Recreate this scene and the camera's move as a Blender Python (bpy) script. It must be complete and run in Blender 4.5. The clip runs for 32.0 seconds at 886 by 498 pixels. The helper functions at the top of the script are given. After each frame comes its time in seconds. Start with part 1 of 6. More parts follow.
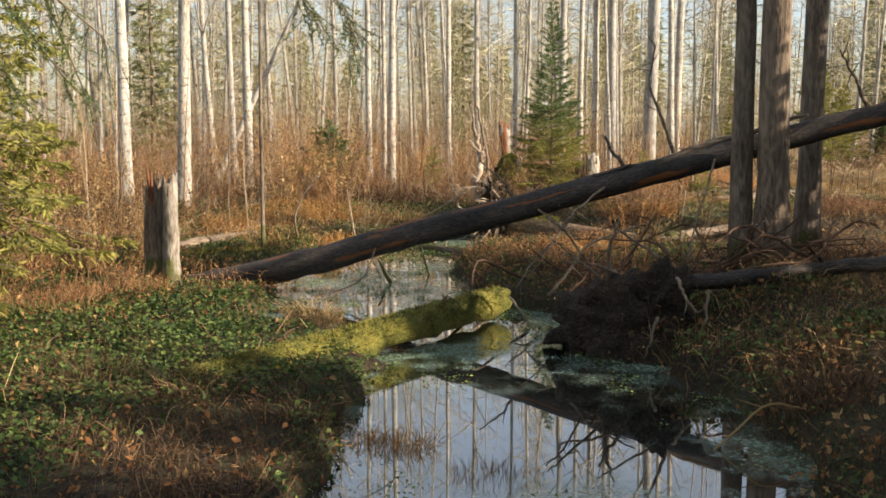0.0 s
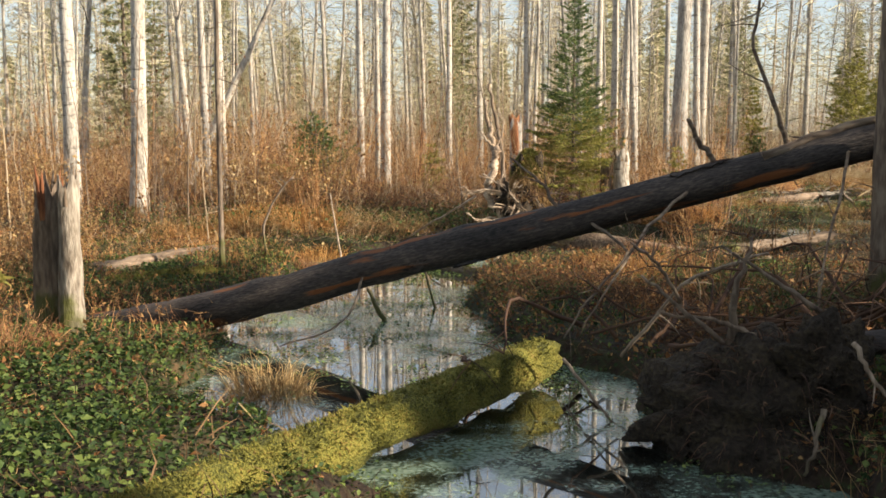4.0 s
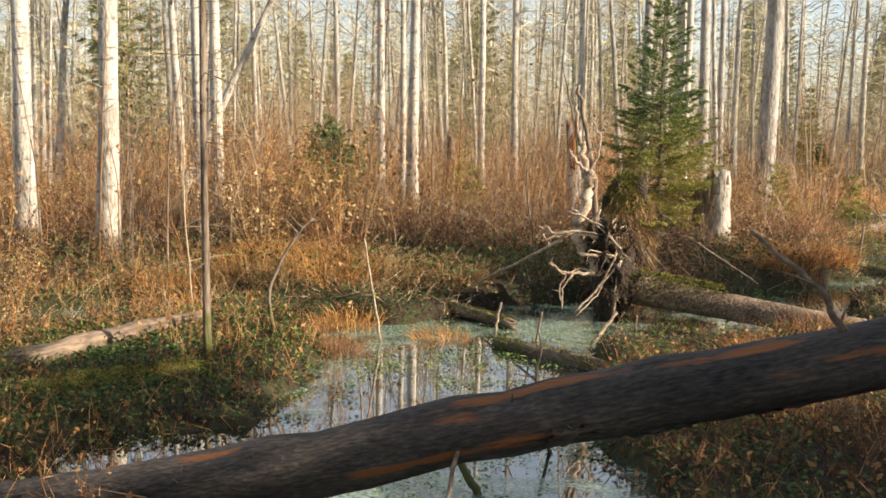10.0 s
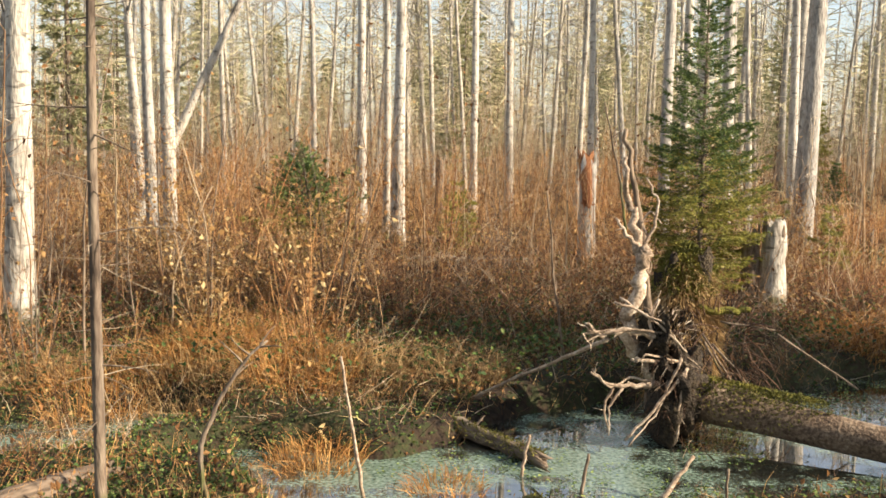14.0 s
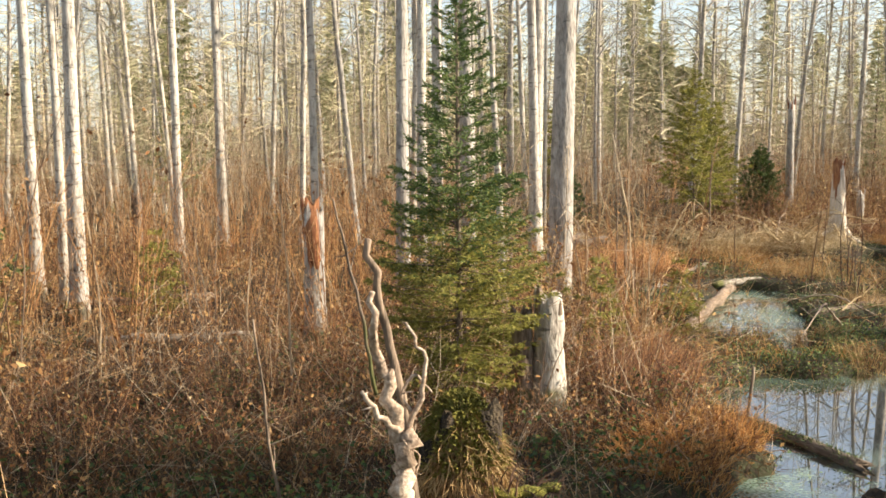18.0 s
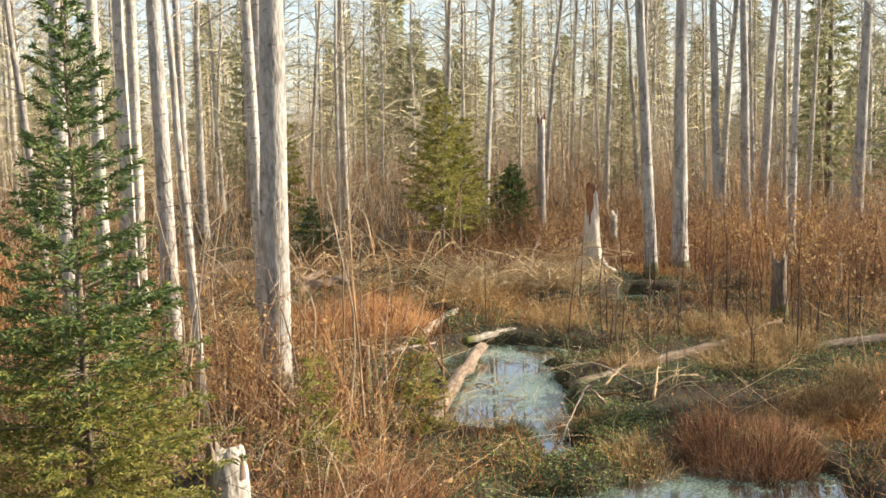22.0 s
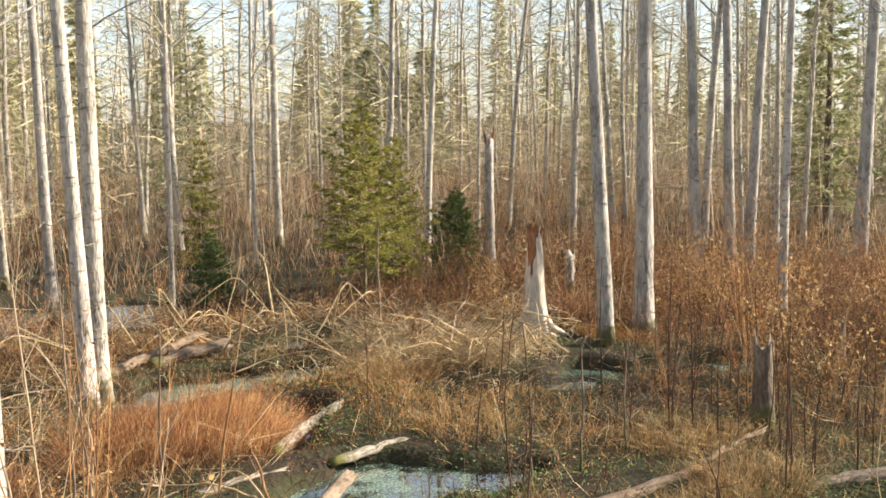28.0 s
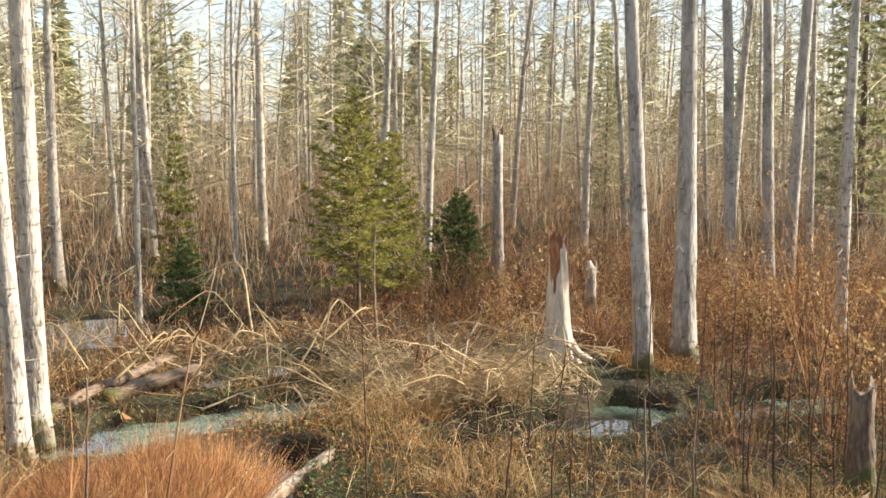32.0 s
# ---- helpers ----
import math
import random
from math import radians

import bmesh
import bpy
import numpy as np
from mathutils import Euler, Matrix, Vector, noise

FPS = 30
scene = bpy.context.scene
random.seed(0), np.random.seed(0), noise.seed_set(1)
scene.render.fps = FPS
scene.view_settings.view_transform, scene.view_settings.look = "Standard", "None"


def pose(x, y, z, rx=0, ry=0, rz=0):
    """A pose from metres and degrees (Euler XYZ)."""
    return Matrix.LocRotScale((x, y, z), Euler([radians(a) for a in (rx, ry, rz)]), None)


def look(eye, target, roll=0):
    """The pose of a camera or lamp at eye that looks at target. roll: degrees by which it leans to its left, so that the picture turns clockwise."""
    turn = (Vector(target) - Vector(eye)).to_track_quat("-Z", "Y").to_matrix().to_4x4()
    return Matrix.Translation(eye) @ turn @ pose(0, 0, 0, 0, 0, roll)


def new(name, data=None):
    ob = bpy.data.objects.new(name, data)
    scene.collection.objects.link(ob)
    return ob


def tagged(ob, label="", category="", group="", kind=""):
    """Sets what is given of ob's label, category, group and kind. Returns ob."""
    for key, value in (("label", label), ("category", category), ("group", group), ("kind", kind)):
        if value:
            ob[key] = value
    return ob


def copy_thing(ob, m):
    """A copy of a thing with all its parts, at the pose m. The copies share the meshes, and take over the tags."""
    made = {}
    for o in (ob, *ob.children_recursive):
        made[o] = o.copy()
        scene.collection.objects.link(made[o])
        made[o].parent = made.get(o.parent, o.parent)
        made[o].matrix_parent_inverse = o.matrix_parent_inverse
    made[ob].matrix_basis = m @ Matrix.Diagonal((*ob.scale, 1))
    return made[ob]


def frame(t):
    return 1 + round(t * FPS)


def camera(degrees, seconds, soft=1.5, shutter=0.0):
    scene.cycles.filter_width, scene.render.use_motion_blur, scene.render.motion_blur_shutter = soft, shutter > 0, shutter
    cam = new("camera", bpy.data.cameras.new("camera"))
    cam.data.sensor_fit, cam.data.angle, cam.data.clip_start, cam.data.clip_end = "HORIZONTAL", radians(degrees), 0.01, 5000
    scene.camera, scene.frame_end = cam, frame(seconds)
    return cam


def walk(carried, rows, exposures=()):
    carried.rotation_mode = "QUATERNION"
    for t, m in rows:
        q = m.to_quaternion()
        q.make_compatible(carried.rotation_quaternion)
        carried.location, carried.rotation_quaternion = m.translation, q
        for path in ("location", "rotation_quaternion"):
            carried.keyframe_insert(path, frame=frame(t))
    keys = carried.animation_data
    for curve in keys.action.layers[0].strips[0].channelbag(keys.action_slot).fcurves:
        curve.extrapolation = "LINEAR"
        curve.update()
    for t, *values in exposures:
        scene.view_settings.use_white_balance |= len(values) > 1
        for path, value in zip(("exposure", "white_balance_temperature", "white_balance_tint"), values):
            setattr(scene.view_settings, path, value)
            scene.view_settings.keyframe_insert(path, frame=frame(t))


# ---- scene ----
cam = camera(45.46, 32.0, soft=1.65)
PATH = [
    (0.0, look((0.000, -0.035, 2.230), (0.000, 9.903, 1.115), 0.07)),
    (1.0, look((0.041, 0.893, 2.183), (0.010, 10.831, 1.071), 0.04)),
    (2.0, look((0.015, 1.890, 2.174), (-0.055, 11.826, 1.037), -0.04)),
    (3.0, look((-0.066, 2.942, 2.114), (-0.119, 12.879, 0.989), 0.00)),
    (4.0, look((-0.179, 3.972, 2.061), (-0.134, 13.909, 0.948), -0.04)),
    (4.5, look((-0.172, 4.416, 2.055), (-0.098, 14.353, 0.934), -0.13)),
    (6.5, look((-0.316, 5.757, 2.118), (-0.230, 15.688, 0.945), 0.25)),
    (7.0, look((-0.384, 6.192, 2.089), (-0.310, 16.125, 0.931), 0.29)),
    (8.0, look((-0.533, 7.121, 2.039), (-0.500, 17.059, 0.923), 0.11)),
    (9.0, look((-0.743, 8.020, 2.155), (-0.733, 17.956, 1.022), 0.28)),
    (10.0, look((-1.022, 8.845, 2.304), (-0.989, 18.779, 1.159), 0.66)),
    (11.0, look((-1.217, 9.662, 2.422), (-1.171, 19.597, 1.289), 0.68)),
    (12.0, look((-1.301, 10.482, 2.482), (-1.241, 20.423, 1.404), 0.68)),
    (13.0, look((-1.274, 11.331, 2.644), (-1.202, 21.270, 1.545), 0.76)),
    (13.5, look((-1.270, 11.756, 2.729), (-1.144, 21.694, 1.614), 0.88)),
    (15.5, look((-1.062, 13.613, 3.115), (-0.203, 23.511, 1.980), -0.16)),
    (16.0, look((-1.022, 14.109, 3.204), (0.206, 23.967, 2.058), -0.31)),
    (17.0, look((-0.901, 15.060, 3.360), (1.119, 24.784, 2.196), -0.57)),
    (18.0, look((-0.614, 15.953, 3.527), (2.110, 25.505, 2.369), -0.54)),
    (19.0, look((-0.242, 16.833, 3.678), (3.177, 26.160, 2.528), -0.81)),
    (20.0, look((0.220, 17.578, 3.902), (4.255, 26.650, 2.713), -0.71)),
    (21.0, look((0.788, 18.290, 4.087), (5.304, 27.130, 2.877), -1.10)),
    (22.0, look((1.391, 18.964, 4.243), (6.164, 27.665, 3.012), -0.97)),
    (23.0, look((1.899, 19.535, 4.373), (6.749, 28.191, 3.127), -0.65)),
    (24.0, look((2.482, 20.104, 4.461), (7.365, 28.743, 3.223), -0.60)),
    (25.0, look((3.408, 20.840, 4.500), (8.247, 29.503, 3.272), -0.85)),
    (25.5, look((3.815, 21.178, 4.518), (8.641, 29.852, 3.300), -0.91)),
    (27.5, look((5.322, 22.443, 4.704), (10.123, 31.128, 3.470), -0.97)),
    (28.0, look((5.620, 22.763, 4.740), (10.415, 31.451, 3.503), -0.84)),
    (29.0, look((5.997, 23.437, 4.686), (10.824, 32.111, 3.475), -0.58)),
    (30.0, look((6.330, 24.159, 4.636), (11.178, 32.821, 3.426), -0.55)),
    (31.0, look((6.614, 24.935, 4.602), (11.484, 33.582, 3.375), -0.45)),
    (32.0, look((6.836, 25.669, 4.533), (11.723, 34.306, 3.311), -0.34)),
]
EXPOSURES = [(0, 1.12, 6420, 10), (8, 1.22, 6450, 10), (14, 1.32, 6550, 10), (19, 1.42, 6350, 10), (24, 1.43, 6250, 10), (32, 1.54, 6150, 10)]
walk(cam, PATH, EXPOSURES)

# ---- world and sun ----
SUN_AZ, SUN_EL = radians(109), radians(26)
world = bpy.data.worlds.new("autumn_sky")
scene.world = world
world.use_nodes = True
wn = world.node_tree.nodes
sky = wn.new("ShaderNodeTexSky")
sky.sky_type = "NISHITA"
sky.sun_disc = False
sky.sun_elevation, sky.sun_rotation = SUN_EL, SUN_AZ
sky.air_density, sky.dust_density, sky.ozone_density = 1.0, 0.8, 1.5
haze = wn.new("ShaderNodeMix")
haze.data_type = "RGBA"
haze.inputs[0].default_value = 0.62
haze.inputs[7].default_value = (2.0, 2.02, 1.98, 1)
world.node_tree.links.new(sky.outputs[0], haze.inputs[6])
world.node_tree.links.new(haze.outputs[2], wn["Background"].inputs[0])
wn["Background"].inputs[1].default_value = 0.135
sun = new("sun", bpy.data.lights.new("sun", "SUN"))
sun.data.energy, sun.data.angle, sun.data.color = 5.0, radians(0.6), (1.0, 0.865, 0.69)
sun.matrix_world = look((0, 0, 0), (-math.sin(SUN_AZ) * math.cos(SUN_EL), -math.cos(SUN_AZ) * math.cos(SUN_EL), -math.sin(SUN_EL)))

# ---- materials ----
def material(name, colors, scale=4.0, detail_scale=40.0, rough=0.85, bump=0.3, stretch=(1, 1, 1), island=0.0, spec=0.25, coords="Object", translucent=0.0, dist=0.02):
    """Colours along a ramp, driven by coarse and fine noise, with relief from the fine noise."""
    m = bpy.data.materials.new(name)
    m.use_nodes = True
    nt = m.node_tree
    n, l = nt.nodes, nt.links
    b = n["Principled BSDF"]
    tc = n.new("ShaderNodeTexCoord")
    mp = n.new("ShaderNodeMapping")
    mp.inputs["Scale"].default_value = stretch
    l.new(tc.outputs[coords], mp.inputs[0])
    coarse, fine = n.new("ShaderNodeTexNoise"), n.new("ShaderNodeTexNoise")
    coarse.inputs["Scale"].default_value, fine.inputs["Scale"].default_value = scale, detail_scale
    coarse.inputs["Detail"].default_value = 4
    fine.inputs["Detail"].default_value = 3
    l.new(mp.outputs[0], coarse.inputs[0]), l.new(mp.outputs[0], fine.inputs[0])
    mix = n.new("ShaderNodeMath")
    mix.operation = "MULTIPLY_ADD"
    l.new(fine.outputs[0], mix.inputs[0])
    mix.inputs[1].default_value = 0.55
    half = n.new("ShaderNodeMath")
    half.operation = "MULTIPLY"
    l.new(coarse.outputs[0], half.inputs[0])
    half.inputs[1].default_value = 0.55
    l.new(half.outputs[0], mix.inputs[2])
    fac = mix.outputs[0]
    if island:
        geo = n.new("ShaderNodeNewGeometry")
        inf = n.new("ShaderNodeMapRange")
        l.new(geo.outputs["Random Per Island"], inf.inputs[0])
        inf.inputs[3].default_value, inf.inputs[4].default_value = -island, island
        add = n.new("ShaderNodeMath")
        l.new(fac, add.inputs[0]), l.new(inf.outputs[0], add.inputs[1])
        fac = add.outputs[0]
    ramp = n.new("ShaderNodeValToRGB")
    el = ramp.color_ramp.elements
    while len(el) < len(colors):
        el.new(0.5)
    lo, hi = 0.36, 0.72
    if island:
        lo, hi = 0.25, 0.85
    for k, c in enumerate(colors):
        el[k].position = lo + (hi - lo) * k / max(1, len(colors) - 1)
        el[k].color = (*c, 1)
    l.new(fac, ramp.inputs[0])
    l.new(ramp.outputs[0], b.inputs["Base Color"])
    b.inputs["Roughness"].default_value = rough
    b.inputs["Specular IOR Level"].default_value = spec
    if bump:
        bp = n.new("ShaderNodeBump")
        bp.inputs["Strength"].default_value, bp.inputs["Distance"].default_value = bump, dist
        l.new(fine.outputs[0], bp.inputs["Height"])
        l.new(bp.outputs[0], b.inputs["Normal"])
    if translucent:
        tr, ms = n.new("ShaderNodeBsdfTranslucent"), n.new("ShaderNodeMixShader")
        l.new(ramp.outputs[0], tr.inputs[0])
        ms.inputs[0].default_value = translucent
        l.new(b.outputs[0], ms.inputs[1]), l.new(tr.outputs[0], ms.inputs[2])
        l.new(ms.outputs[0], n["Material Output"].inputs[0])
    return m


def bark(name, light, mid, dark, moss, moss_height=0.5, mark=0.5, ring=9.0, rough=0.85):
    """Bark: streaks along the trunk, dark scars across it, lichen blotches, and moss that thins out up the foot."""
    m = material(name, (dark, mid, light, light), 3.0, 26.0, rough, 0.7, (1, 1, 0.28), dist=0.03)
    n, l = m.node_tree.nodes, m.node_tree.links
    b = n["Principled BSDF"]
    base = b.inputs["Base Color"].links[0].from_socket
    tc = n.new("ShaderNodeTexCoord")
    mp = n.new("ShaderNodeMapping")
    mp.inputs["Scale"].default_value = (3.2, 3.2, ring) if ring > 6 else (13, 13, 1.6)
    l.new(tc.outputs["Object"], mp.inputs[0])
    scar = n.new("ShaderNodeTexNoise")
    scar.inputs["Scale"].default_value, scar.inputs["Detail"].default_value = 1.6, 2
    l.new(mp.outputs[0], scar.inputs[0])
    sr = n.new("ShaderNodeMapRange")
    l.new(scar.outputs[0], sr.inputs[0])
    sr.inputs[1].default_value, sr.inputs[2].default_value = (0.70 - 0.1 * mark, 0.80 - 0.1 * mark) if ring > 6 else (0.50, 0.68)
    sr.inputs[4].default_value = 0.7 if ring > 6 else 0.5
    m1 = n.new("ShaderNodeMix")
    m1.data_type = "RGBA"
    l.new(sr.outputs[0], m1.inputs[0]), l.new(base, m1.inputs[6])
    m1.inputs[7].default_value = (*[c * 0.55 for c in dark], 1)
    sep = n.new("ShaderNodeSeparateXYZ")
    l.new(tc.outputs["Object"], sep.inputs[0])
    blot = n.new("ShaderNodeTexNoise")
    blot.inputs["Scale"].default_value, blot.inputs["Detail"].default_value = 3.5, 4
    l.new(tc.outputs["Object"], blot.inputs[0])
    h = n.new("ShaderNodeMapRange")
    l.new(sep.outputs[2], h.inputs[0])
    h.inputs[1].default_value, h.inputs[2].default_value = 0.0, moss_height
    h.inputs[3].default_value, h.inputs[4].default_value = 0.75, 0.28
    gt = n.new("ShaderNodeMath")
    gt.operation = "SUBTRACT"
    l.new(h.outputs[0], gt.inputs[0]), l.new(blot.outputs[0], gt.inputs[1])
    gr = n.new("ShaderNodeMapRange")
    l.new(gt.outputs[0], gr.inputs[0])
    gr.inputs[1].default_value, gr.inputs[2].default_value = -0.05, 0.12
    m2 = n.new("ShaderNodeMix")
    m2.data_type = "RGBA"
    l.new(gr.outputs[0], m2.inputs[0]), l.new(m1.outputs[2], m2.inputs[6])
    m2.inputs[7].default_value = (*moss, 1)
    patch = n.new("ShaderNodeTexNoise")
    patch.inputs["Scale"].default_value, patch.inputs["Detail"].default_value = 5.5, 5
    pm = n.new("ShaderNodeMapping")
    pm.inputs["Scale"].default_value = (1, 1, 0.45)
    l.new(tc.outputs["Object"], pm.inputs[0]), l.new(pm.outputs[0], patch.inputs[0])
    pr = n.new("ShaderNodeMapRange")
    l.new(patch.outputs[0], pr.inputs[0])
    pr.inputs[1].default_value, pr.inputs[2].default_value = 0.5, 0.66
    pr.inputs[4].default_value = 0.65
    m3 = n.new("ShaderNodeMix")
    m3.data_type = "RGBA"
    l.new(pr.outputs[0], m3.inputs[0]), l.new(m2.outputs[2], m3.inputs[6])
    m3.inputs[7].default_value = (*[0.55 * a + 0.15 * c for a, c in zip(mid, dark)], 1)
    l.new(m3.outputs[2], b.inputs["Base Color"])
    return m


MOSS = (0.10, 0.12, 0.025)
PALE = bark("pale_alder_bark", (0.50, 0.45, 0.37), (0.34, 0.30, 0.245), (0.10, 0.08, 0.06), (0.16, 0.15, 0.06), 0.6, 0.95)
BIRCH = bark("white_birch_bark", (0.50, 0.455, 0.385), (0.36, 0.32, 0.265), (0.09, 0.075, 0.06), (0.15, 0.13, 0.07), 0.7, 1.05, 10)
GREY = bark("grey_spruce_bark", (0.40, 0.365, 0.315), (0.27, 0.245, 0.21), (0.10, 0.085, 0.07), (0.14, 0.13, 0.06), 0.8, 0.7, 8)
BROWN = bark("brown_bark", (0.22, 0.17, 0.12), (0.14, 0.10, 0.07), (0.05, 0.036, 0.026), (0.09, 0.09, 0.03), 0.7, 0.3, 4)
DARKLOG = material("dark_weathered_log", ((0.012, 0.011, 0.010), (0.034, 0.028, 0.024), (0.060, 0.048, 0.040), (0.11, 0.088, 0.070)), 5.0, 55, 0.72, 0.5, (1, 1, 0.3), dist=0.03)


def strip_bark(m):
    """Long strips where the bark has gone and orange wood shows."""
    n, l = m.node_tree.nodes, m.node_tree.links
    b = n["Principled BSDF"]
    base = b.inputs["Base Color"].links[0].from_socket
    tc, mp, tx, mr, mx = (n.new("ShaderNode" + k) for k in ("TexCoord", "Mapping", "TexNoise", "MapRange", "Mix"))
    mp.inputs["Scale"].default_value = (4.5, 4.5, 0.55)
    tx.inputs["Scale"].default_value, tx.inputs["Detail"].default_value = 1.3, 6
    l.new(tc.outputs["Object"], mp.inputs[0]), l.new(mp.outputs[0], tx.inputs[0]), l.new(tx.outputs[0], mr.inputs[0])
    mr.inputs[1].default_value, mr.inputs[2].default_value = 0.60, 0.645
    mx.data_type = "RGBA"
    l.new(mr.outputs[0], mx.inputs[0]), l.new(base, mx.inputs[6])
    mx.inputs[7].default_value = (0.20, 0.075, 0.026, 1)
    l.new(mx.outputs[2], b.inputs["Base Color"])


strip_bark(DARKLOG)
BROWNPALE = bark("brown_fallen_bark", (0.26, 0.19, 0.13), (0.16, 0.115, 0.078), (0.06, 0.043, 0.03), (0.12, 0.12, 0.035), 0.5, 0.3, 6)
DEAD = material("weathered_dead_wood", ((0.06, 0.042, 0.03), (0.18, 0.13, 0.088), (0.33, 0.255, 0.18)), 3, 30, 0.85, 0.6, (1, 1, 0.2))
BLEACHED = material("bleached_trunk_wood", ((0.34, 0.28, 0.21), (0.55, 0.47, 0.37), (0.68, 0.60, 0.49)), 3, 26, 0.85, 0.7, (1, 1, 0.2))
RAW = material("raw_orange_heartwood", ((0.09, 0.03, 0.014), (0.22, 0.085, 0.035), (0.36, 0.18, 0.08)), 4, 30, 0.8, 0.7, (1, 1, 0.25))
ROOT = material("bleached_root_wood", ((0.13, 0.085, 0.055), (0.32, 0.235, 0.16), (0.56, 0.46, 0.35)), 5, 40, 0.7, 0.5)
EARTH = material("peaty_root_earth", ((0.012, 0.009, 0.006), (0.035, 0.026, 0.018), (0.08, 0.06, 0.035)), 4, 30, 0.95, 1.0, dist=0.06)
MOSSY = material("yellow_green_moss", ((0.03, 0.03, 0.010), (0.10, 0.10, 0.02), (0.22, 0.20, 0.038), (0.20, 0.12, 0.035)), 5, 60, 0.95, 1.0, dist=0.04)
NEEDLE = material("spruce_needles", ((0.03, 0.055, 0.02), (0.085, 0.13, 0.038), (0.19, 0.225, 0.06)), 1.5, 12, 0.6, 0, island=0.22, translucent=0.25)
NEEDLE_Y = material("yellowing_spruce_needles", ((0.08, 0.09, 0.022), (0.23, 0.22, 0.05), (0.44, 0.38, 0.10)), 1.5, 12, 0.7, 0, island=0.22, translucent=0.42)
TWIG = material("brown_twigs", ((0.045, 0.024, 0.013), (0.19, 0.10, 0.045), (0.44, 0.28, 0.14)), 0.25, 3, 0.85, 0, island=0.3, coords="Object")
REDTWIG = material("rust_brown_stems", ((0.10, 0.04, 0.02), (0.34, 0.155, 0.055), (0.58, 0.34, 0.14)), 0.2, 3, 0.85, 0, island=0.28)
TAN = material("dry_tan_grass", ((0.13, 0.072, 0.03), (0.34, 0.21, 0.088), (0.56, 0.41, 0.20)), 0.4, 3, 0.85, 0, island=0.28, translucent=0.25)
OLD = material("withered_brown_grass", ((0.03, 0.018, 0.011), (0.095, 0.056, 0.029), (0.25, 0.155, 0.075)), 0.4, 3, 0.9, 0, island=0.28, translucent=0.2)
# HAZEL and OLIVE are lightened so their base colour carries the far wood's haze
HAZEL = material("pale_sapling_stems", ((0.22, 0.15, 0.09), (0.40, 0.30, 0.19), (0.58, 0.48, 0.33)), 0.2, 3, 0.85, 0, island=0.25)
OLIVE = material("haze_pale_olive_boughs", ((0.17, 0.175, 0.085), (0.30, 0.30, 0.15), (0.45, 0.43, 0.23)), 0.15, 2, 0.75, 0, island=0.22, translucent=0.45)
LEAF = material("green_ground_leaves", ((0.02, 0.04, 0.012), (0.06, 0.098, 0.024), (0.15, 0.19, 0.045)), 0.7, 6, 0.6, 0, island=0.28, translucent=0.3)
DRYLEAF = material("russet_dry_leaves", ((0.12, 0.05, 0.02), (0.30, 0.14, 0.05), (0.48, 0.30, 0.12)), 0.7, 6, 0.75, 0, island=0.3, translucent=0.35)
CRESS = material("floating_weed_leaves", ((0.03, 0.06, 0.02), (0.10, 0.15, 0.035), (0.25, 0.28, 0.07)), 1.0, 8, 0.6, 0, island=0.25)
LOGBARK = material("flaky_brown_log_bark", ((0.035, 0.022, 0.014), (0.10, 0.066, 0.042), (0.20, 0.14, 0.09), (0.30, 0.23, 0.16)), 4, 34, 0.85, 0.9, dist=0.03)
RUST = material("dark_rust_stems", ((0.05, 0.021, 0.012), (0.18, 0.082, 0.036), (0.38, 0.215, 0.10)), 0.3, 3, 0.85, 0, island=0.3)
STRAW = material("bleached_straw", ((0.22, 0.14, 0.065), (0.46, 0.34, 0.18), (0.68, 0.55, 0.34)), 0.5, 4, 0.85, 0, island=0.28, translucent=0.2)
PEELED = bark("peeling_fallen_bark", (0.38, 0.33, 0.26), (0.22, 0.18, 0.135), (0.07, 0.05, 0.035), (0.11, 0.11, 0.03), 0.5, 0.8, 5)
DARKTWIG = material("dark_bramble_stems", ((0.02, 0.012, 0.009), (0.07, 0.038, 0.023), (0.17, 0.095, 0.054)), 0.3, 3, 0.85, 0, island=0.3)
ORANGE = material("rusty_orange_grass", ((0.20, 0.08, 0.022), (0.46, 0.215, 0.06), (0.66, 0.42, 0.16)), 0.4, 3, 0.85, 0, island=0.28, translucent=0.3)
# twig colour made pale yellow to paint haze into the far trees
HAZE_TWIG = material("haze_pale_twigs", ((0.26, 0.22, 0.11), (0.48, 0.42, 0.24), (0.66, 0.59, 0.38)), 0.2, 3, 0.85, 0, island=0.25)
PALELEAF = material("pale_curled_leaves", ((0.20, 0.10, 0.035), (0.42, 0.25, 0.09), (0.62, 0.48, 0.24)), 0.7, 6, 0.75, 0, island=0.3, translucent=0.35)
GROUND = material("forest_floor", ((0.010, 0.007, 0.005), (0.034, 0.022, 0.013), (0.030, 0.036, 0.013), (0.09, 0.056, 0.027)), 0.8, 14, 0.95, 0.9, coords="Object", dist=0.05)


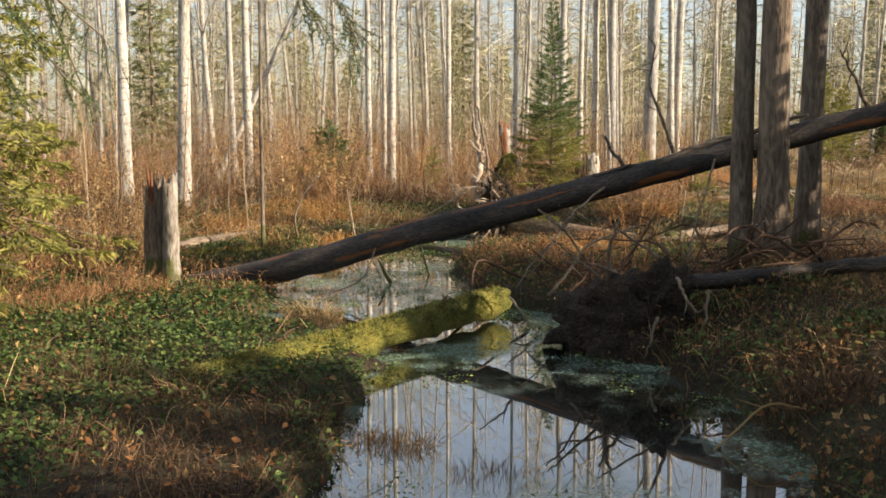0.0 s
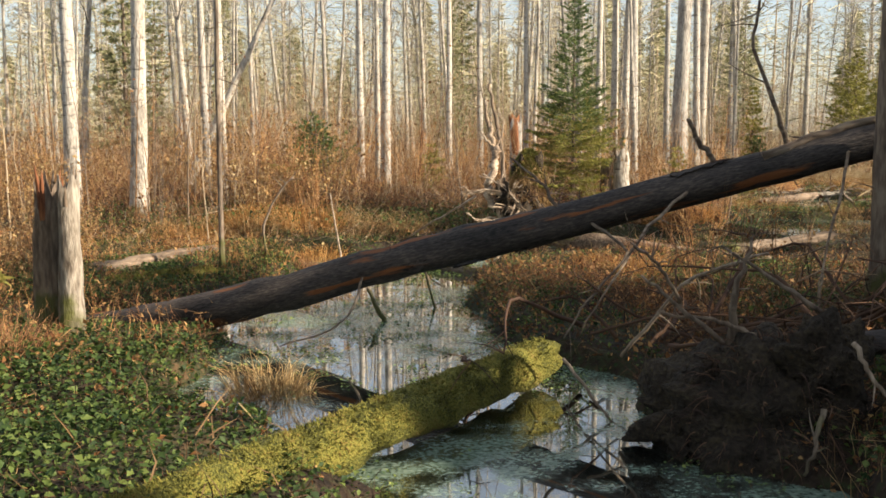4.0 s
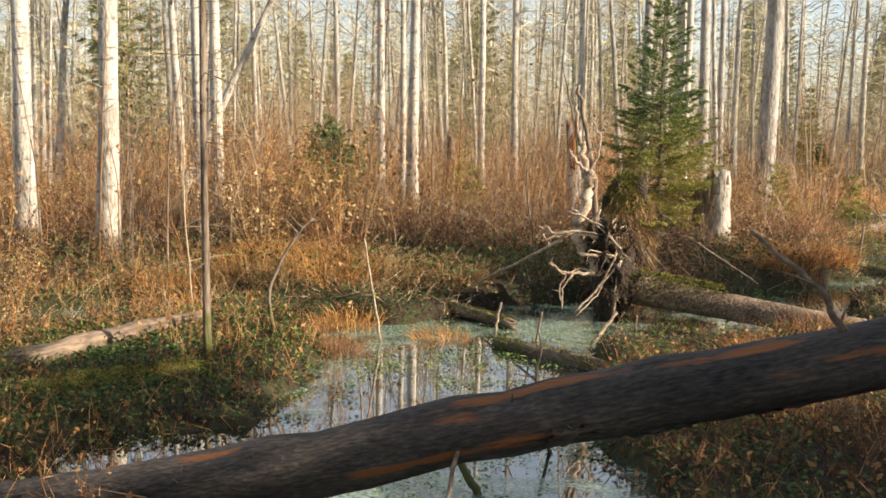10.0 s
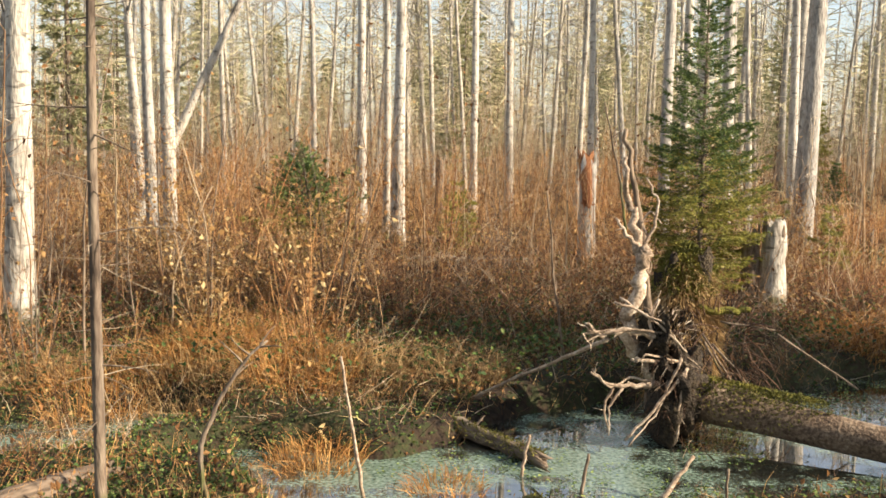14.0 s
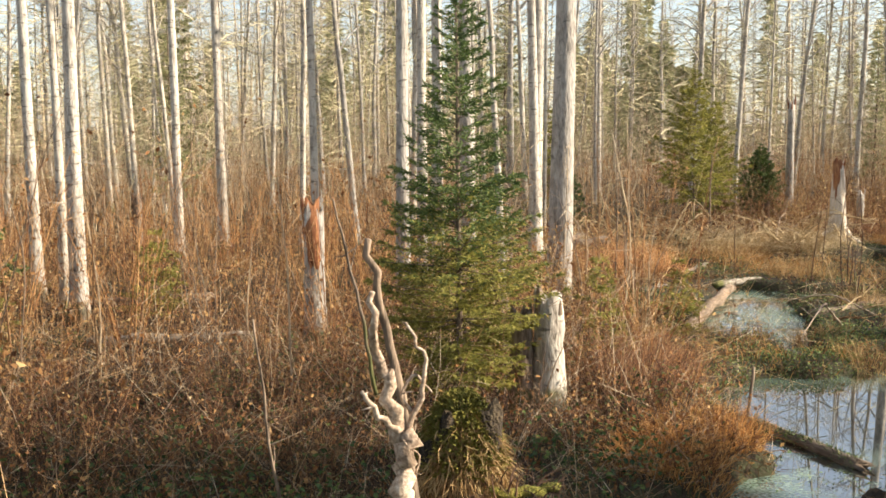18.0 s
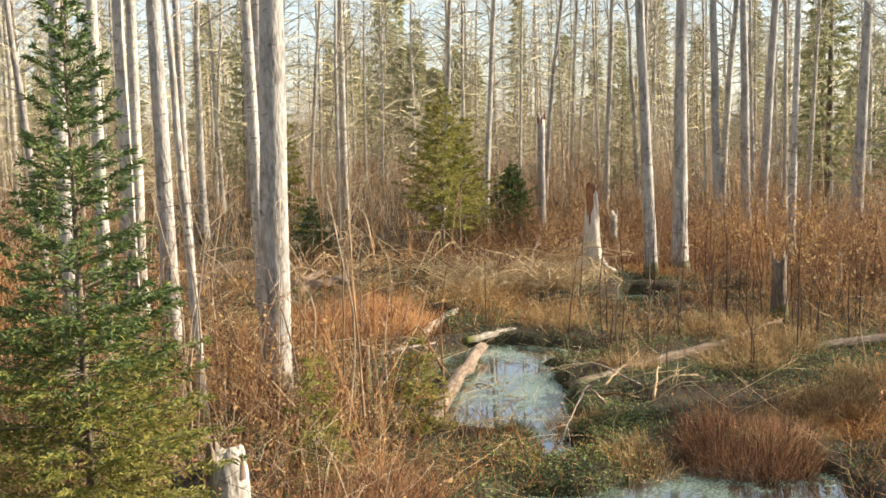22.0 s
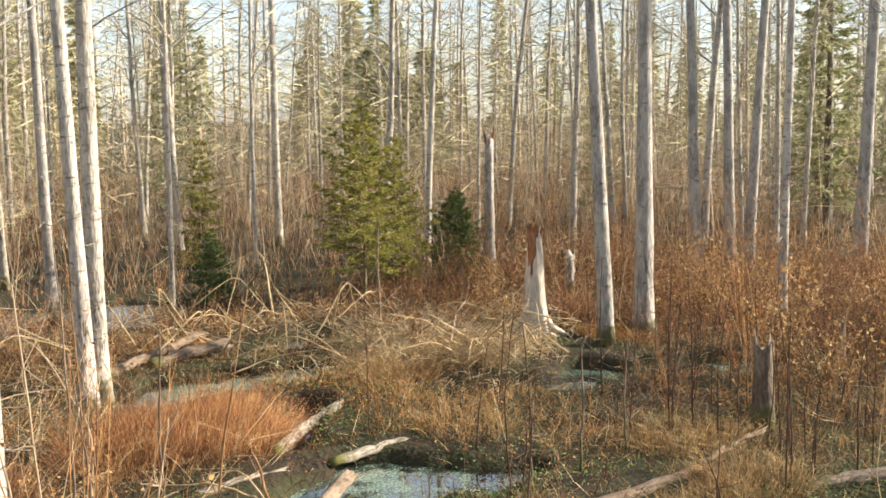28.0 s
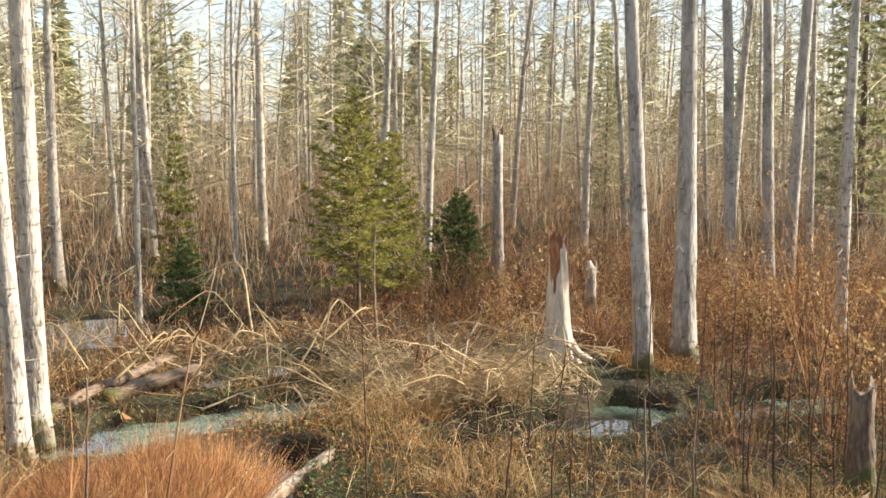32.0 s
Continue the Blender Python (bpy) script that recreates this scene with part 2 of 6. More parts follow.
def water_material():
    """Dark still water with a film of duckweed in drifts, through which clear water shows as a mirror."""
    m = bpy.data.materials.new("swamp_water")
    m.use_nodes = True
    n, l = m.node_tree.nodes, m.node_tree.links
    b = n["Principled BSDF"]
    b.inputs["Base Color"].default_value = (0.010, 0.012, 0.010, 1)
    b.inputs["Roughness"].default_value = 0.02
    b.inputs["IOR"].default_value = 1.7
    b.inputs["Specular IOR Level"].default_value = 1.0
    b.inputs["Coat Weight"].default_value = 1.0
    b.inputs["Coat IOR"].default_value = 1.7
    b.inputs["Coat Roughness"].default_value = 0.01
    film = n.new("ShaderNodeBsdfPrincipled")
    film.inputs["Roughness"].default_value = 0.12
    film.inputs["Specular IOR Level"].default_value = 0.8
    tc = n.new("ShaderNodeTexCoord")
    big, mid, fine = (n.new("ShaderNodeTexNoise") for _ in range(3))
    for node, s, d in ((big, 0.45, 3), (mid, 3.2, 5), (fine, 28, 3)):
        node.inputs["Scale"].default_value, node.inputs["Detail"].default_value = s, d
        l.new(tc.outputs["Object"], node.inputs[0])
    ramp = n.new("ShaderNodeValToRGB")
    for k, (p, c) in enumerate(((0.3, (0.045, 0.08, 0.055)), (0.5, (0.14, 0.195, 0.145)), (0.72, (0.27, 0.33, 0.265)))):
        e = ramp.color_ramp.elements[k] if k < 2 else ramp.color_ramp.elements.new(p)
        e.position, e.color = p, (*c, 1)
    l.new(fine.outputs[0], ramp.inputs[0])
    l.new(ramp.outputs[0], film.inputs["Base Color"])
    bp = n.new("ShaderNodeBump")
    bp.inputs["Strength"].default_value, bp.inputs["Distance"].default_value = 0.25, 0.01
    l.new(fine.outputs[0], bp.inputs["Height"]), l.new(bp.outputs[0], film.inputs["Normal"])
    s1, s2 = n.new("ShaderNodeMath"), n.new("ShaderNodeMath")
    s1.operation, s2.operation = "MULTIPLY_ADD", "MULTIPLY_ADD"
    l.new(big.outputs[0], s1.inputs[0])
    s1.inputs[1].default_value = 1.5
    l.new(mid.outputs[0], s1.inputs[2])
    l.new(fine.outputs[0], s2.inputs[0])
    s2.inputs[1].default_value = 0.5
    l.new(s1.outputs[0], s2.inputs[2])
    mr = n.new("ShaderNodeMapRange")
    l.new(s2.outputs[0], mr.inputs[0])
    mr.inputs[1].default_value, mr.inputs[2].default_value = 1.43, 1.66
    # open water lies in the first pool and in the wide pool further on
    sep = n.new("ShaderNodeSeparateXYZ")
    l.new(tc.outputs["Object"], sep.inputs[0])
    open_w = None
    for cx, cy, r in ((0.45, 7.7, 1.75), (7.6, 26.6, 2.4), (16.4, 37.6, 1.3)):
        vd = n.new("ShaderNodeVectorMath")
        vd.operation = "DISTANCE"
        l.new(tc.outputs["Object"], vd.inputs[0])
        vd.inputs[1].default_value = (cx, cy, 0)
        k = n.new("ShaderNodeMapRange")
        l.new(vd.outputs["Value"], k.inputs[0])
        k.inputs[1].default_value, k.inputs[2].default_value = r * 0.45, r * 1.05
        if open_w is None:
            open_w = k.outputs[0]
        else:
            mn = n.new("ShaderNodeMath")
            mn.operation = "MULTIPLY"
            l.new(open_w, mn.inputs[0]), l.new(k.outputs[0], mn.inputs[1])
            open_w = mn.outputs[0]
    mul = n.new("ShaderNodeMath")
    mul.operation = "MULTIPLY"
    l.new(mr.outputs[0], mul.inputs[0]), l.new(open_w, mul.inputs[1])
    ms = n.new("ShaderNodeMixShader")
    l.new(mul.outputs[0], ms.inputs[0]), l.new(b.outputs[0], ms.inputs[1]), l.new(film.outputs[0], ms.inputs[2])
    l.new(ms.outputs[0], n["Material Output"].inputs[0])
    return m


WATER = water_material()

# ---- mesh tools ----
rng = np.random.default_rng(7)


def vnoise(x, y, seed=0):
    """Smooth value noise of unit cell size, -1 to 1."""
    x, y = np.asarray(x, float), np.asarray(y, float)
    ix, iy = np.floor(x), np.floor(y)
    fx, fy = x - ix, y - iy
    fx, fy = fx * fx * (3 - 2 * fx), fy * fy * (3 - 2 * fy)

    def lattice(a, b):
        s = np.sin(a * 127.1 + b * 311.7 + seed * 74.7) * 43758.5453
        return 2 * (s - np.floor(s)) - 1

    top = lattice(ix, iy) * (1 - fx) + lattice(ix + 1, iy) * fx
    low = lattice(ix, iy + 1) * (1 - fx) + lattice(ix + 1, iy + 1) * fx
    return top * (1 - fy) + low * fy


def mesh_of(name, verts, faces, mat, smooth=True):
    """A mesh from arrays; faces is one array of equal-sided faces or a list of such arrays."""
    groups = faces if isinstance(faces, list) else [faces]
    groups = [g for g in groups if len(g)]
    me = bpy.data.meshes.new(name)
    verts = np.asarray(verts, np.float32)
    loops = np.concatenate([g.ravel() for g in groups]).astype(np.int32)
    sizes = np.concatenate([np.full(len(g), g.shape[1], np.int32) for g in groups])
    me.vertices.add(len(verts))
    me.vertices.foreach_set("co", verts.ravel())
    me.loops.add(len(loops))
    me.loops.foreach_set("vertex_index", loops)
    me.polygons.add(len(sizes))
    me.polygons.foreach_set("loop_start", np.concatenate([[0], np.cumsum(sizes)[:-1]]).astype(np.int32))
    me.polygons.foreach_set("loop_total", sizes)
    if smooth:
        me.polygons.foreach_set("use_smooth", np.ones(len(sizes), bool))
    me.update(calc_edges=True)
    me.materials.append(mat)
    return me


class Soup:
    """Collects pieces of geometry for one mesh."""

    def __init__(self):
        self.v, self.q, self.t, self.n = [], [], [], 0

    def add(self, v, quads=None, tris=None):
        v = np.asarray(v, float).reshape(-1, 3)
        if quads is not None and len(quads):
            self.q.append(np.asarray(quads) + self.n)
        if tris is not None and len(tris):
            self.t.append(np.asarray(tris) + self.n)
        self.v.append(v)
        self.n += len(v)
        return self

    def mesh(self, name, mat, smooth=True):
        g = []
        if self.q:
            g.append(np.concatenate(self.q))
        if self.t:
            g.append(np.concatenate(self.t))
        return mesh_of(name, np.concatenate(self.v), g, mat, smooth)


def part(name, mesh, parent, label=""):
    """Links a mesh as one part under a thing or a part."""
    ob = new(name, mesh)
    ob.parent = parent
    if label:
        ob["label"] = label
    return ob


def thing(name, x, y, z, label, category, group="", rz=0.0):
    """An Empty at the base of a thing that has parts."""
    ob = new(name)
    ob.empty_display_size = 0.2
    ob.matrix_basis = pose(x, y, z, 0, 0, rz)
    return tagged(ob, label, category, group)


def stuff(name, soup, mat, label, category, smooth=True):
    ob = new(name, soup.mesh(name, mat, smooth))
    return tagged(ob, label, category, kind="stuff")


def unit(v):
    v = np.asarray(v, float)
    return v / np.maximum(np.linalg.norm(v, axis=-1, keepdims=True), 1e-9)


def tube(soup, pts, radii, sides=10, rough=0.0, caps=True, seed=0, flare=0.0, ragged=0.0):
    """A tube of uneven section along points. flare: root swellings at its foot; ragged: torn height at its end."""
    pts, radii = np.asarray(pts, float), np.asarray(radii, float)
    k = len(pts)
    tang = unit(np.gradient(pts, axis=0))
    ref = np.array([0.0, 1.0, 0.0]) if abs(tang[:, 2]).mean() > 0.7 else np.array([0.0, 0.0, 1.0])
    u = unit(np.cross(tang, ref))
    w = np.cross(tang, u)
    a = np.linspace(0, 2 * np.pi, sides, endpoint=False)
    r = radii[:, None] * np.ones(sides)
    if rough:
        along = np.linspace(0, k * 0.9, k)[:, None]
        r = r * (1 + rough * vnoise(2.0 * np.cos(a)[None] + seed * 3.1 + along * 0.6, 2.0 * np.sin(a)[None] + along * 0.35, seed) + 0.4 * rough * vnoise(6 * np.cos(a)[None] + seed, 6 * np.sin(a)[None] + along * 2, seed + 5))
    if flare:
        fall = np.exp(-np.linspace(0, 1, k) * k * 0.9)[:, None]
        r = r * (1 + flare * fall * (0.75 + 0.6 * np.cos(a * 4 + seed) + 0.3 * np.cos(a * 3 + 2 * seed)))
    v = pts[:, None] + r[..., None] * (np.cos(a)[None, :, None] * u[:, None] + np.sin(a)[None, :, None] * w[:, None])
    if ragged:
        jag = np.random.default_rng(seed + 99).random(sides)
        v[-1] += tang[-1] * (ragged * (jag ** 2))[:, None]
        v[-2] += tang[-1] * (0.35 * ragged * (jag ** 2))[:, None]
    i = np.arange(k - 1)[:, None] * sides
    j = np.arange(sides)[None]
    jn = (j + 1) % sides
    quads = np.stack([i + j, i + jn, i + sides + jn, i + sides + j], -1).reshape(-1, 4)
    v = v.reshape(-1, 3)
    tris = None
    if caps:
        dip = 0.25 * ragged
        v = np.concatenate([v, [pts[0]], [pts[-1] - tang[-1] * dip]])
        c0, c1 = k * sides, k * sides + 1
        jj = np.arange(sides)
        jj2 = (jj + 1) % sides
        tris = np.concatenate([np.stack([jj2, jj, np.full(sides, c0)], -1), np.stack([(k - 1) * sides + jj, (k - 1) * sides + jj2, np.full(sides, c1)], -1)])
    return soup.add(v, quads, tris)


def strands(soup, base, way, length, radius, bend=0.15, segs=2, sides=3, drop=0.0, gen=rng):
    """Many thin tapered stems at once: base points, directions, lengths and radii."""
    base, way = np.asarray(base, float), unit(way)
    m = len(base)
    if m == 0:
        return soup, np.zeros((0, segs + 1, 3))
    length, radius = np.broadcast_to(length, m).astype(float), np.broadcast_to(radius, m).astype(float)
    side = unit(np.cross(way, gen.normal(size=(m, 3)) + 1e-6))
    t = np.linspace(0, 1, segs + 1)
    curve = base[:, None] + way[:, None] * (length[:, None] * t)[..., None] + side[:, None] * (np.asarray(bend) * length[:, None] * t ** 2)[..., None]
    curve[..., 2] -= drop * length[:, None] * t ** 2
    u = side
    w = unit(np.cross(way, u))
    a = np.arange(sides) * 2 * np.pi / sides
    ring = np.cos(a)[None, :, None] * u[:, None] + np.sin(a)[None, :, None] * w[:, None]
    rad = radius[:, None] * (1 - 0.75 * t[:-1])[None]
    body = curve[:, :-1, None] + rad[:, :, None, None] * ring[:, None]
    v = np.concatenate([body.reshape(m, -1, 3), curve[:, -1:]], 1)
    per = segs * sides + 1
    off = np.arange(m)[:, None, None] * per
    j = np.arange(sides)
    jn = (j + 1) % sides
    quads = [np.stack([s * sides + j, s * sides + jn, (s + 1) * sides + jn, (s + 1) * sides + j], -1) for s in range(segs - 1)]
    tri = np.stack([(segs - 1) * sides + j, (segs - 1) * sides + jn, np.full(sides, segs * sides)], -1)
    q = (np.concatenate(quads)[None] + off).reshape(-1, 4) if quads else None
    soup.add(v.reshape(-1, 3), q, (tri[None] + off).reshape(-1, 3))
    return soup, curve


def blades(soup, base, way, length, width, bend=0.3, gen=rng):
    """Grass blades: tapered, folded strips that arch over."""
    base, way = np.asarray(base, float), unit(way)
    m = len(base)
    if m == 0:
        return soup
    length, width = np.broadcast_to(length, m).astype(float), np.broadcast_to(width, m).astype(float)
    out = gen.normal(size=(m, 3)) * (1, 1, 0)
    out = unit(out)
    side = unit(np.cross(way, out))
    mid = base + way * (0.55 * length)[:, None] + out * (0.12 * bend * length)[:, None]
    tip = base + way * (0.92 * length)[:, None] + out * (bend * length)[:, None]
    tip[:, 2] -= 0.25 * bend * length
    hw = side * (0.5 * width)[:, None]
    v = np.stack([base - hw, base + hw, mid + hw * 0.8, mid - hw * 0.8, tip], 1).reshape(-1, 3)
    off = np.arange(m)[:, None] * 5
    return soup.add(v, np.array([[0, 1, 2, 3]]) + off, np.array([[3, 2, 4]]) + off)


def leaves(soup, at, normal, size, gen=rng, ratio=0.6, fold=0.2):
    """Small leaves: two folded halves about a midrib."""
    at, normal = np.asarray(at, float), unit(normal)
    m = len(at)
    if m == 0:
        return soup
    size = np.broadcast_to(size, m).astype(float)[:, None]
    along = unit(np.cross(normal, gen.normal(size=(m, 3)) + 1e-6))
    across = np.cross(normal, along)
    lift = normal * size * fold
    v = np.stack([at - along * size * 0.5, at + across * size * ratio * 0.5 + lift, at + along * size * 0.5, at - across * size * ratio * 0.5 + lift], 1).reshape(-1, 3)
    off = np.arange(m)[:, None] * 4
    return soup.add(v, None, np.concatenate([np.array([[0, 1, 2]]) + off, np.array([[0, 2, 3]]) + off]))


# ---- lie of the land ----
POOLS = ((0.75, 2.4, 0.8, 9.0, 1.45), (0.85, 9.6, 0.35, 12.2, 0.95), (-0.35, 10.9, -0.95, 12.8, 0.9), (-0.85, 12.4, -1.2, 16.6, 1.38), (-1.3, 16.2, -2.9, 16.0, 0.75),
         (-0.6, 17.4, 0.2, 21.6, 0.85), (0.3, 21.8, 2.2, 22.6, 0.75), (2.6, 22.6, 5.0, 24.0, 0.8), (7.0, 24.8, 7.5, 27.1, 1.3), (7.5, 27.1, 9.9, 27.3, 1.15), (-2.7, 20.7, -0.4, 20.3, 0.5),
         (-6.2, 20.9, -3.9, 21.9, 0.5), (1.4, 20.4, 3.6, 20.9, 0.6), (1.6, 21.6, 3.4, 22.0, 0.7), (0.2, 20.2, 1.4, 20.6, 0.5), (8.9, 29.6, 9.5, 30.9, 0.32), (9.2, 31.7, 11.1, 34.7, 0.92), (8.05, 33.3, 8.35, 32.6, 0.25), (10.6, 36.7, 11.5, 38.4, 0.45),
         (11.2, 34.8, 13.0, 34.1, 0.35), (15.7, 37.6, 17.2, 37.7, 0.7), (8.8, 49.4, 11.1, 49.7, 0.8), (14.2, 38.0, 17.0, 37.5, 0.55), (17.0, 37.5, 20.4, 36.8, 0.5), (9.3, 40.3, 12.8, 40.6, 0.65), (12.2, 43.0, 13.8, 43.4, 0.5), (4.6, 20.6, 6.4, 21.2, 0.5),
         (-1.75, 17.2, -1.3, 19.3, 0.75), (-1.9, 20.3, -0.2, 20.9, 0.6), (10.8, 48.3, 12.0, 48.8, 1.1), (10.1, 40.9, 12.2, 40.3, 0.45), (17.4, 37.5, 20.0, 36.5, 0.45))


def pool(x, y):
    """How far a place lies inside open water, in metres; below zero on land."""
    x, y = np.asarray(x, float), np.asarray(y, float)
    best = np.full(np.broadcast(x, y).shape, -99.0)
    for x0, y0, x1, y1, r in POOLS:
        dx, dy = x1 - x0, y1 - y0
        t = np.clip(((x - x0) * dx + (y - y0) * dy) / (dx * dx + dy * dy), 0, 1)
        best = np.maximum(best, r - np.hypot(x - x0 - t * dx, y - y0 - t * dy))
    return best + 0.22 * vnoise(x * 1.3, y * 1.3, 3) + 0.1 * vnoise(x * 4, y * 4, 4)


def gz(x, y):
    """The height of the ground."""
    x, y = np.asarray(x, float), np.asarray(y, float)
    land = 0.17 + 0.10 * vnoise(x * 0.35, y * 0.35, 1) + 0.06 * vnoise(x * 1.4, y * 1.4, 2) + 0.025 * vnoise(x * 5, y * 5, 6)
    bank = np.clip((x - 2.3) / 1.6, 0, 1) * np.clip((16.5 - y) / 3.0, 0, 1)
    land = land + 0.34 * bank * bank * (3 - 2 * bank)
    land = land + 0.06 * np.clip((-1.0 - x) / 2.0, 0, 1) * np.clip((13.5 - y) / 2.0, 0, 1)
    land = land - 0.2 * np.exp(-((y - 13.7 + 0.23 * x) / 0.8) ** 2) * np.clip((-1.6 - x) / 1.0, 0, 1) * np.clip((x + 5.2) / 1.0, 0, 1)
    inside = pool(x, y)
    s = np.clip(0.5 - inside / 0.55, 0, 1)
    s = s * s * (3 - 2 * s)
    return land * s - 0.32 * (1 - s) + 0.02 * (1 - s) * vnoise(x * 3, y * 3, 9)


def scatter(n, x0, x1, y0, y1, keep=None, gen=rng):
    """Random places in a rectangle, thinned by keep(x, y), which gives odds."""
    x, y = gen.uniform(x0, x1, n), gen.uniform(y0, y1, n)
    if keep is not None:
        ok = gen.random(n) < keep(x, y)
        x, y = x[ok], y[ok]
    return x, y


def on_ground(x, y, lift=0.0):
    return np.stack([x, y, gz(x, y) + lift], -1)


# ---- ground and water ----
def build_ground():
    def axis(lo, hi, c0, c1, fine, grow):
        near = np.arange(c0, c1 + 1e-6, fine)
        out, step, p = [], fine, c1
        while p < hi:
            step *= grow
            p += step
            out.append(p)
        left, step, p = [], fine, c0
        while p > lo:
            step *= grow
            p -= step
            left.append(p)
        return np.concatenate([left[::-1], near, out])

    xs, ys = axis(-2500, 2500, -8, 20, 0.11, 1.16), axis(-2500, 2500, 2, 42, 0.11, 1.16)
    gx, gy = np.meshgrid(xs, ys)
    v = np.stack([gx, gy, gz(gx, gy)], -1).reshape(-1, 3)
    a, b = len(xs), len(ys)
    i = (np.arange(b - 1)[:, None] * a + np.arange(a - 1)[None]).ravel()
    ob = new("ground", mesh_of("ground", v, np.stack([i, i + 1, i + a + 1, i + a], -1), GROUND))
    tagged(ob, "uneven boggy forest floor of peat, moss and leaf litter", "ground", kind="structure")
    wx, wy = np.meshgrid(np.linspace(-14, 34, 60), np.linspace(-6, 60, 80))
    i = (np.arange(79)[:, None] * 60 + np.arange(59)[None]).ravel()
    w = new("water", mesh_of("water", np.stack([wx, wy, 0 * wx], -1).reshape(-1, 3), np.stack([i, i + 1, i + 61, i + 60], -1), WATER))
    tagged(w, "still dark swamp water with drifts of duckweed", "water", kind="structure")


build_ground()

# ---- trees ----
def trunk_points(height, lean, n, wob, gen):
    t = np.linspace(0, 1, n) ** 1.25
    p = np.stack([lean[0] * t * height, lean[1] * t * height, t * height], -1)
    k = np.cumsum(gen.normal(size=(n, 2)), 0) * wob * np.sqrt(height / n) * 0.15
    k -= k[0]
    p[:, :2] += k * np.linspace(0, 1, n)[:, None]
    return p, t


def bare_tree(x, y, dia, height, bark_mat, label, lean=(0, 0), group="standing tree trunks", stubs=10, crown=14, seed=0, wob=0.35, name="bare_tree", low=2.5, joined=False):
    """A leafless tree: a tapered trunk with a swollen foot, dead stubs low down and forked limbs with twigs above."""
    gen = np.random.default_rng(1000 + seed)
    z = float(gz(x, y)) - 0.05
    root = thing(name, x, y, z, label, "tree", group)
    p, t = trunk_points(height, lean, 18, wob, gen)
    r = 0.5 * dia * (1 - 0.78 * t)
    s = Soup()
    tube(s, p, r, 12, 0.10, True, seed, 0.45)
    part("trunk", s.mesh("trunk", bark_mat), root)
    if stubs:
        zz = gen.uniform(0.8, height * 0.75 if joined else min(height * 0.6, 9), stubs)
        at = np.stack([np.interp(zz, p[:, 2], p[:, k]) for k in range(3)], -1)
        a = gen.uniform(0, 2 * np.pi, stubs)
        way = np.stack([np.cos(a), np.sin(a), gen.uniform(-0.3, 0.35, stubs)], -1)
        ln, rd = gen.uniform(0.15, 1.1, stubs) * (1.2 if joined else 0.5 + dia), gen.uniform(0.006, 0.014, stubs) * (0.45 if dia < 0.12 else 0.8)
        if joined:
            s = Soup()
            strands(s, at, way, ln, rd, 0.2, 3, 4, 0.1, gen)
            tagged(part("dead_branchwork", s.mesh("dead_branchwork", bark_mat), root), kind="stuff")
            m = 100
            zz = gen.uniform(1.4, height * 0.9, m)
            at = np.stack([np.interp(zz, p[:, 2], p[:, k]) for k in range(3)], -1)
            a = gen.uniform(0, 2 * np.pi, m)
            way = np.stack([np.cos(a), np.sin(a), gen.uniform(-0.35, 0.5, m)], -1)
            ln = gen.uniform(0.4, 1.7, m)
            s = Soup()
            _, c = strands(s, at, way, ln, gen.uniform(0.006, 0.012, m), 0.25, 2, 3, 0.12, gen)
            for f in (1, 2):
                b = np.repeat(c[:, f], 2, 0)
                strands(s, b, np.repeat(way, 2, 0) + gen.normal(size=(2 * m, 3)) * 0.7, np.repeat(ln, 2) * gen.uniform(0.3, 0.6, 2 * m), 0.006, 0.2, 1, 3, 0.1, gen)
            # pale colour of this twigwork stands in for haze between the trunks
            tagged(part("twigwork", s.mesh("twigwork", HAZE_TWIG), root, "fine twigs in a haze-pale colour"), kind="stuff")
        else:
            for k in range(stubs):
                s = Soup()
                _, c = strands(s, at[k:k + 1], way[k:k + 1], ln[k:k + 1], rd[k:k + 1], 0.2, 3, 4, 0.1, gen)
                if ln[k] > 0.35:
                    strands(s, np.repeat(c[:, 1:3].reshape(-1, 3), 2, 0), way[k] + gen.normal(size=(4, 3)) * 0.7, ln[k] * 0.35, rd[k] * 0.5, 0.2, 2, 3, 0.1, gen)
                part("dead_branch", s.mesh("dead_branch", bark_mat), root)
    if crown:
        s = Soup()
        zz = np.sort(gen.uniform(max(low, height * 0.30), height * 0.98, crown))
        at = np.stack([np.interp(zz, p[:, 2], p[:, k]) for k in range(3)], -1)
        a = gen.uniform(0, 2 * np.pi, crown)
        way = np.stack([np.cos(a), np.sin(a), gen.uniform(0.5, 1.6, crown)], -1)
        length = gen.uniform(0.12, 0.24, crown) * height * (1.15 - zz / height)
        _, c = strands(s, at, way, length, 0.18 * dia * (1.2 - zz / height), 0.2, 4, 4, 0.05, gen)
        for f in (0.35, 0.6, 0.85):
            k = int(f * 4)
            b = np.repeat(c[:, k], 3, 0)
            w = np.repeat(way, 3, 0) + gen.normal(size=(len(b), 3)) * 0.8
            strands(s, b, w, np.repeat(length, 3) * gen.uniform(0.25, 0.5, len(b)), 0.008, 0.25, 2, 3, 0.1, gen)
        tagged(part("crown", s.mesh("crown", bark_mat), root), kind="stuff")
    return root


